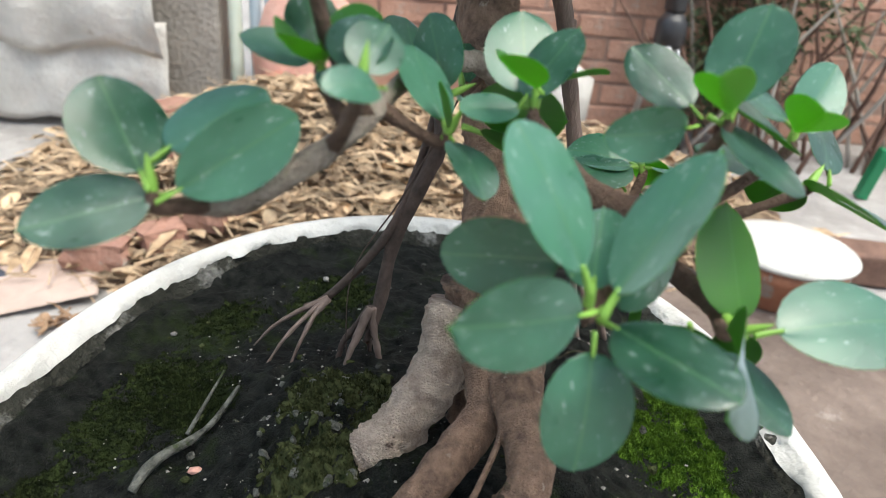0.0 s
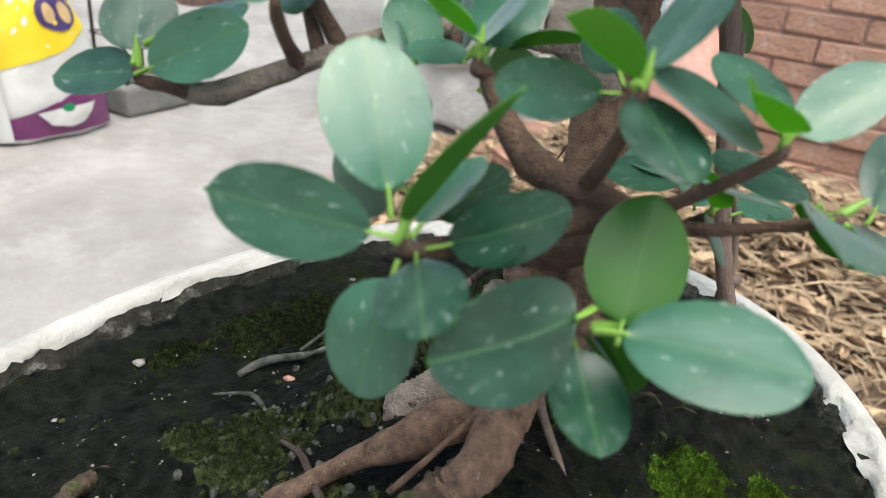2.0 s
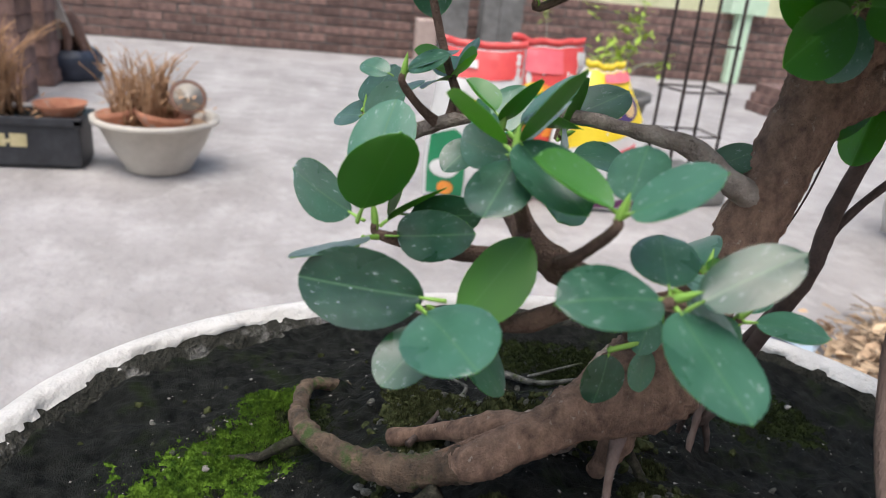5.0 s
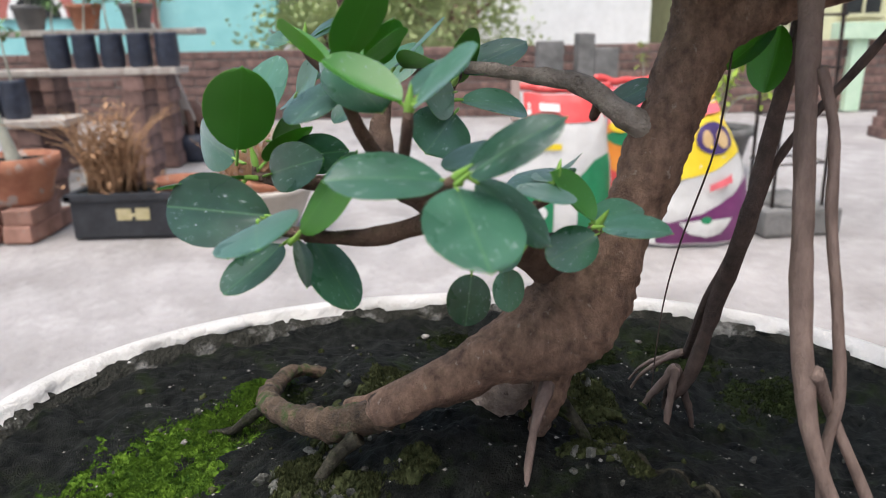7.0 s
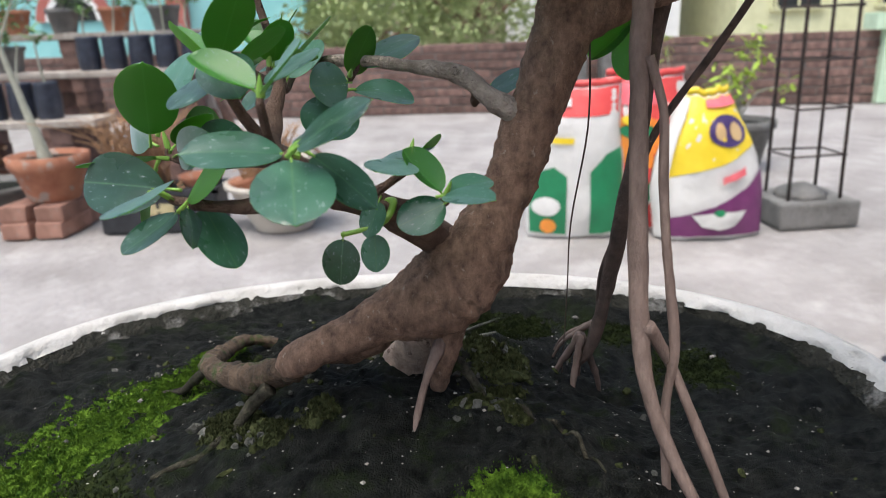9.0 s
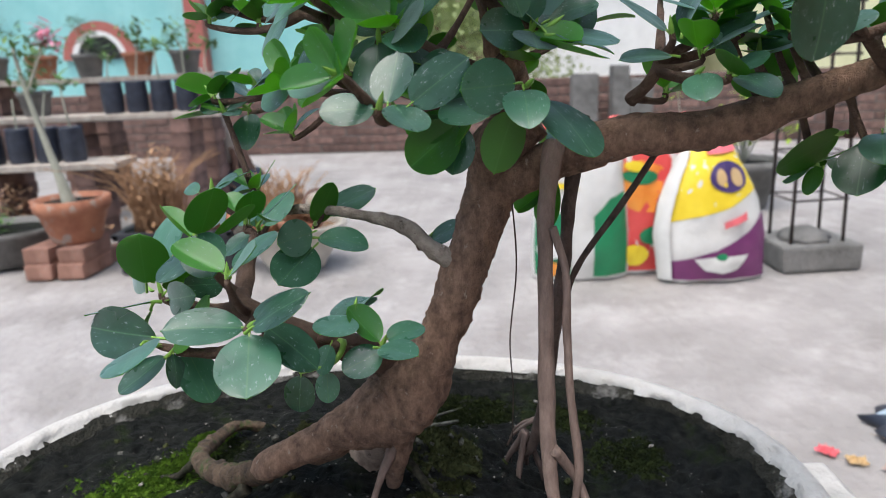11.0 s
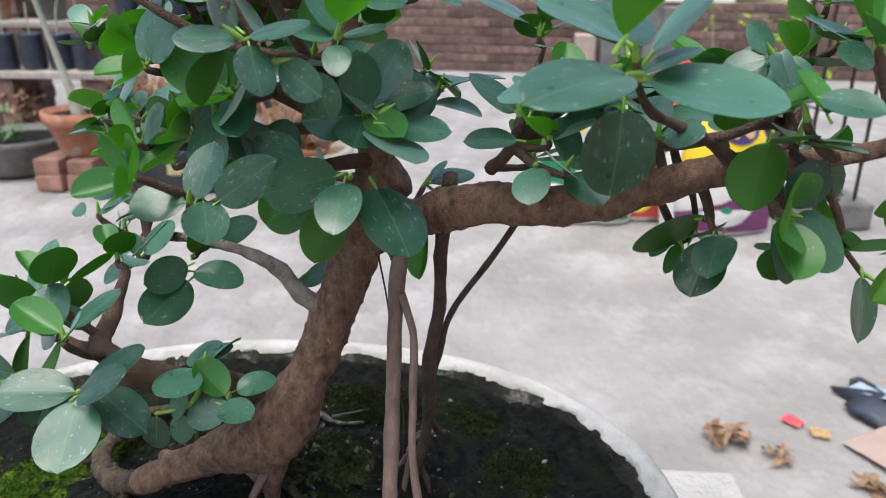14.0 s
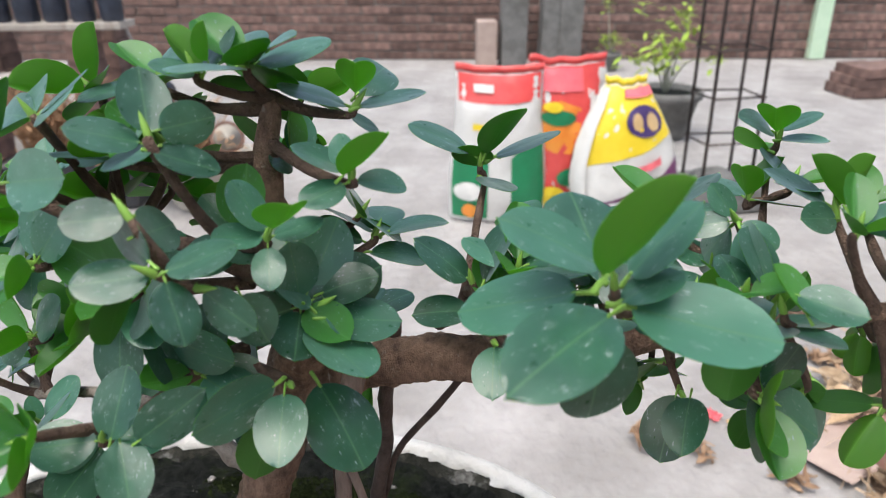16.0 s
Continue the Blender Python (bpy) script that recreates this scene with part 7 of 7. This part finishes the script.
low_stand((0.90, 1.53, 0))
plank = tagged(part("plank", block((0.9, 0.10, 0.08), (0, 0, 0), 0.008, 0.003), WOOD_BROWN, smooth=False), "dark brown wooden plank lying on the floor", "plank")
plank.matrix_basis = pose(1.48, 1.62, 0, 0, 0, -6)
post = tagged(part("painted_post", block((0.035, 0.035, 0.17), (0, 0, 0), 0.004), FILM_GREEN, smooth=False), "short green painted stake behind the pot", "stake")
post.matrix_basis = pose(1.46, 2.23, 0.0, 4, 8, 0)


def brushwood():
    t = thing("brushwood", "pile of dry grey-brown branches against the brick wall", "brushwood", (1.45, 2.55, 0))
    r = random.Random(23)
    for k in range(46):
        a, h = r.uniform(-1.0, 1.0), r.uniform(0.35, 0.95)
        x = r.uniform(-0.5, 0.5)
        part("stick", tube([(x, r.uniform(-0.15, 0.1), 0.0, 0.009), (x + a * h * 0.3, r.uniform(-0.1, 0.1), h * 0.5, 0.007), (x + a * h * 0.7, r.uniform(-0.15, 0.15), h, 0.003)], 5, 3, 0.2, fscale=15), WOOD_BROWN if k % 3 else WOOD_GREY, t)


brushwood()


def side_shrub(at):
    t = thing("garden_shrub", "dense dark green shrub growing beside the brick wall", "shrub", at)
    r = random.Random(61)
    for k in range(7):
        a = k * 0.9
        part("stem", tube([(0, 0, 0, 0.008), (math.cos(a) * 0.06, math.sin(a) * 0.05, 0.3, 0.006), (math.cos(a) * 0.13, math.sin(a) * 0.10, 0.68, 0.003)], 5, 3, 0.2, fscale=15), WOOD_BROWN, t)
    blades(t, "foliage", [(r.gauss(0, 0.12), r.gauss(0, 0.07), r.uniform(0.12, 0.95)) for _ in range(60)], 0.030, 2600, SHRUB_LEAF, 62, 0.05)


side_shrub((1.13, 2.66, 0))
t = thing("white_sack", "crumpled white sack lying on the leaf heap", "sack", (0.42, 2.52, 0.03))
part("bag", lathe([(0.10, 0.0), (0.16, 0.05), (0.15, 0.22), (0.08, 0.30), (0.02, 0.33)], 24, 1.1, 0.7, 0.3), SHEETING, t)
card = tagged(part("cardboard", block((0.20, 0.17, 0.006), (0, 0, 0), 0.002, 0.004), CARD, smooth=False), "flat torn piece of brown cardboard on the floor", "cardboard")
card.matrix_basis = pose(-0.70, 1.33, 0.012, 4, -3, 24)


def black_bag():
    t = thing("torn_bag", "torn black plastic bag lying on the concrete floor", "plastic bag", (-0.88, 1.34, 0), 10)
    part("film", lathe([(0.085, 0.0), (0.095, 0.010), (0.07, 0.022), (0.032, 0.035), (0.008, 0.040)], 22, 1.1, 0.7, 0.7), NAVY_FILM, t)
    # added pale slab: the black film's whitish sheen made as a solid piece
    b = part("sheen_slab", block((0.11, 0.045, 0.006), (0, 0, 0), 0.002, 0.008), PVC_BLUE, t, "pale blue-grey slab in place of the film's sheen")
    b.matrix_basis = pose(-0.02, 0.0, 0.034, 8, -12, 20)


black_bag()


def thin(ob, thickness):
    md = ob.modifiers.new("thickness", "SOLIDIFY")
    md.thickness = thickness


def litter_piece(name, label, at, size, mat, seed):
    """A crumpled scrap of film, or a loose clump of curled dead leaves."""
    r = random.Random(seed * 7 + 1)
    if "wrapper" in name:
        n = 14
        bm = bmesh.new()
        rows = []
        for i in range(n):
            row = []
            for j in range(n):
                u, v = -1 + 2 * i / (n - 1), -1 + 2 * j / (n - 1)
                q = Vector((u * 3.1, v * 3.1, seed * 9))
                z = abs(noise.noise(q)) * 0.9 + abs(noise.noise(q * 2.3)) * 0.4
                row.append(bm.verts.new((size * (1.1 * u + 0.5 * noise.noise(q + Vector((5, 0, 0)))), size * (0.8 * v + 0.5 * noise.noise(q + Vector((0, 7, 0)))), size * z)))
            rows.append(row)
        for p, q in zip(rows, rows[1:]):
            for j in range(n - 1):
                bm.faces.new((p[j], q[j], q[j + 1], p[j + 1]))
        low = min(v.co.z for v in bm.verts)
        bmesh.ops.translate(bm, vec=(0, 0, -low), verts=bm.verts[:])
        o = tagged(part(name, bm, mat, smooth=False), label, "litter", "litter on the floor")
        thin(o, 0.0006)
        o.matrix_basis = pose(*at, 0, 0, seed * 40)
        return
    t = thing(name, label, "litter", at, seed * 40, "litter on the floor")
    for _ in range(22):
        c = Vector((r.gauss(0, size * 0.6), r.gauss(0, size * 0.5), 0))
        turn = Euler((r.uniform(-0.7, 0.7), r.uniform(-0.7, 0.7), r.uniform(0, 6.3))).to_matrix()
        ln, wd, curl = size * r.uniform(0.3, 0.75), size * r.uniform(0.12, 0.3), r.uniform(-0.5, 0.5)
        up = size * r.uniform(0.0, 0.3)
        bm = bmesh.new()
        grid = []
        for i in range(5):
            u = -1 + 2 * i / 4
            w = wd * (1 - 0.8 * u * u)
            grid.append([bm.verts.new(c + turn @ Vector((u * ln, v * w, curl * ln * u * u + 0.4 * wd * v * v + r.uniform(0, 0.2) * wd))) for v in (-1, 0, 1)])
        for p, q in zip(grid, grid[1:]):
            for j in range(2):
                bm.faces.new((p[j], p[j + 1], q[j + 1], q[j]))
        low = min(v.co.z for v in bm.verts)
        bmesh.ops.translate(bm, vec=(0, 0, up - low), verts=bm.verts[:])
        thin(part("dead_leaf", bm, mat, t), 0.0008)


litter_piece("crumpled_wrapper", "crumpled pink wrapper on the concrete floor", (-0.82, 1.13, 0), 0.017, FILM_PINK, 1)
litter_piece("crumpled_wrapper", "crumpled yellow-brown wrapper on the floor", (-0.78, 1.17, 0), 0.016, FILM_TAN, 2)
litter_piece("dead_leaf_clump", "clump of dead brown leaves on the floor", (-0.75, 0.97, 0), 0.040, DEAD_LEAF, 3)
litter_piece("dead_leaf_clump", "clump of dead brown leaves on the floor", (-0.70, 1.06, 0), 0.022, DEAD_LEAF, 4)
litter_piece("dead_leaf_clump", "clump of dead brown leaves on the floor", (-0.62, 1.2, 0), 0.030, DEAD_LEAF, 5)
litter_piece("dead_leaf_clump", "clump of dead brown leaves on the floor", (-1.02, 1.5, 0), 0.034, DEAD_LEAF, 6)

# ---- brick walls last ----
wall_of_bricks("wall_yard", "low weathered dark brick wall round the yard", (-6.75, -4.5), (-5.75, 6.5), 8, BRICK, MORTAR, keep=(3.4, 11.0), long=0.25, high=0.078)
wall_of_bricks("wall_side", "salmon-red brick house wall beside the yard", (4.2, 2.95), (-0.45, 2.95), 30, BRICK_RED, MORTAR_PINK, keep=(0.0, 4.7), long=0.25, high=0.085)
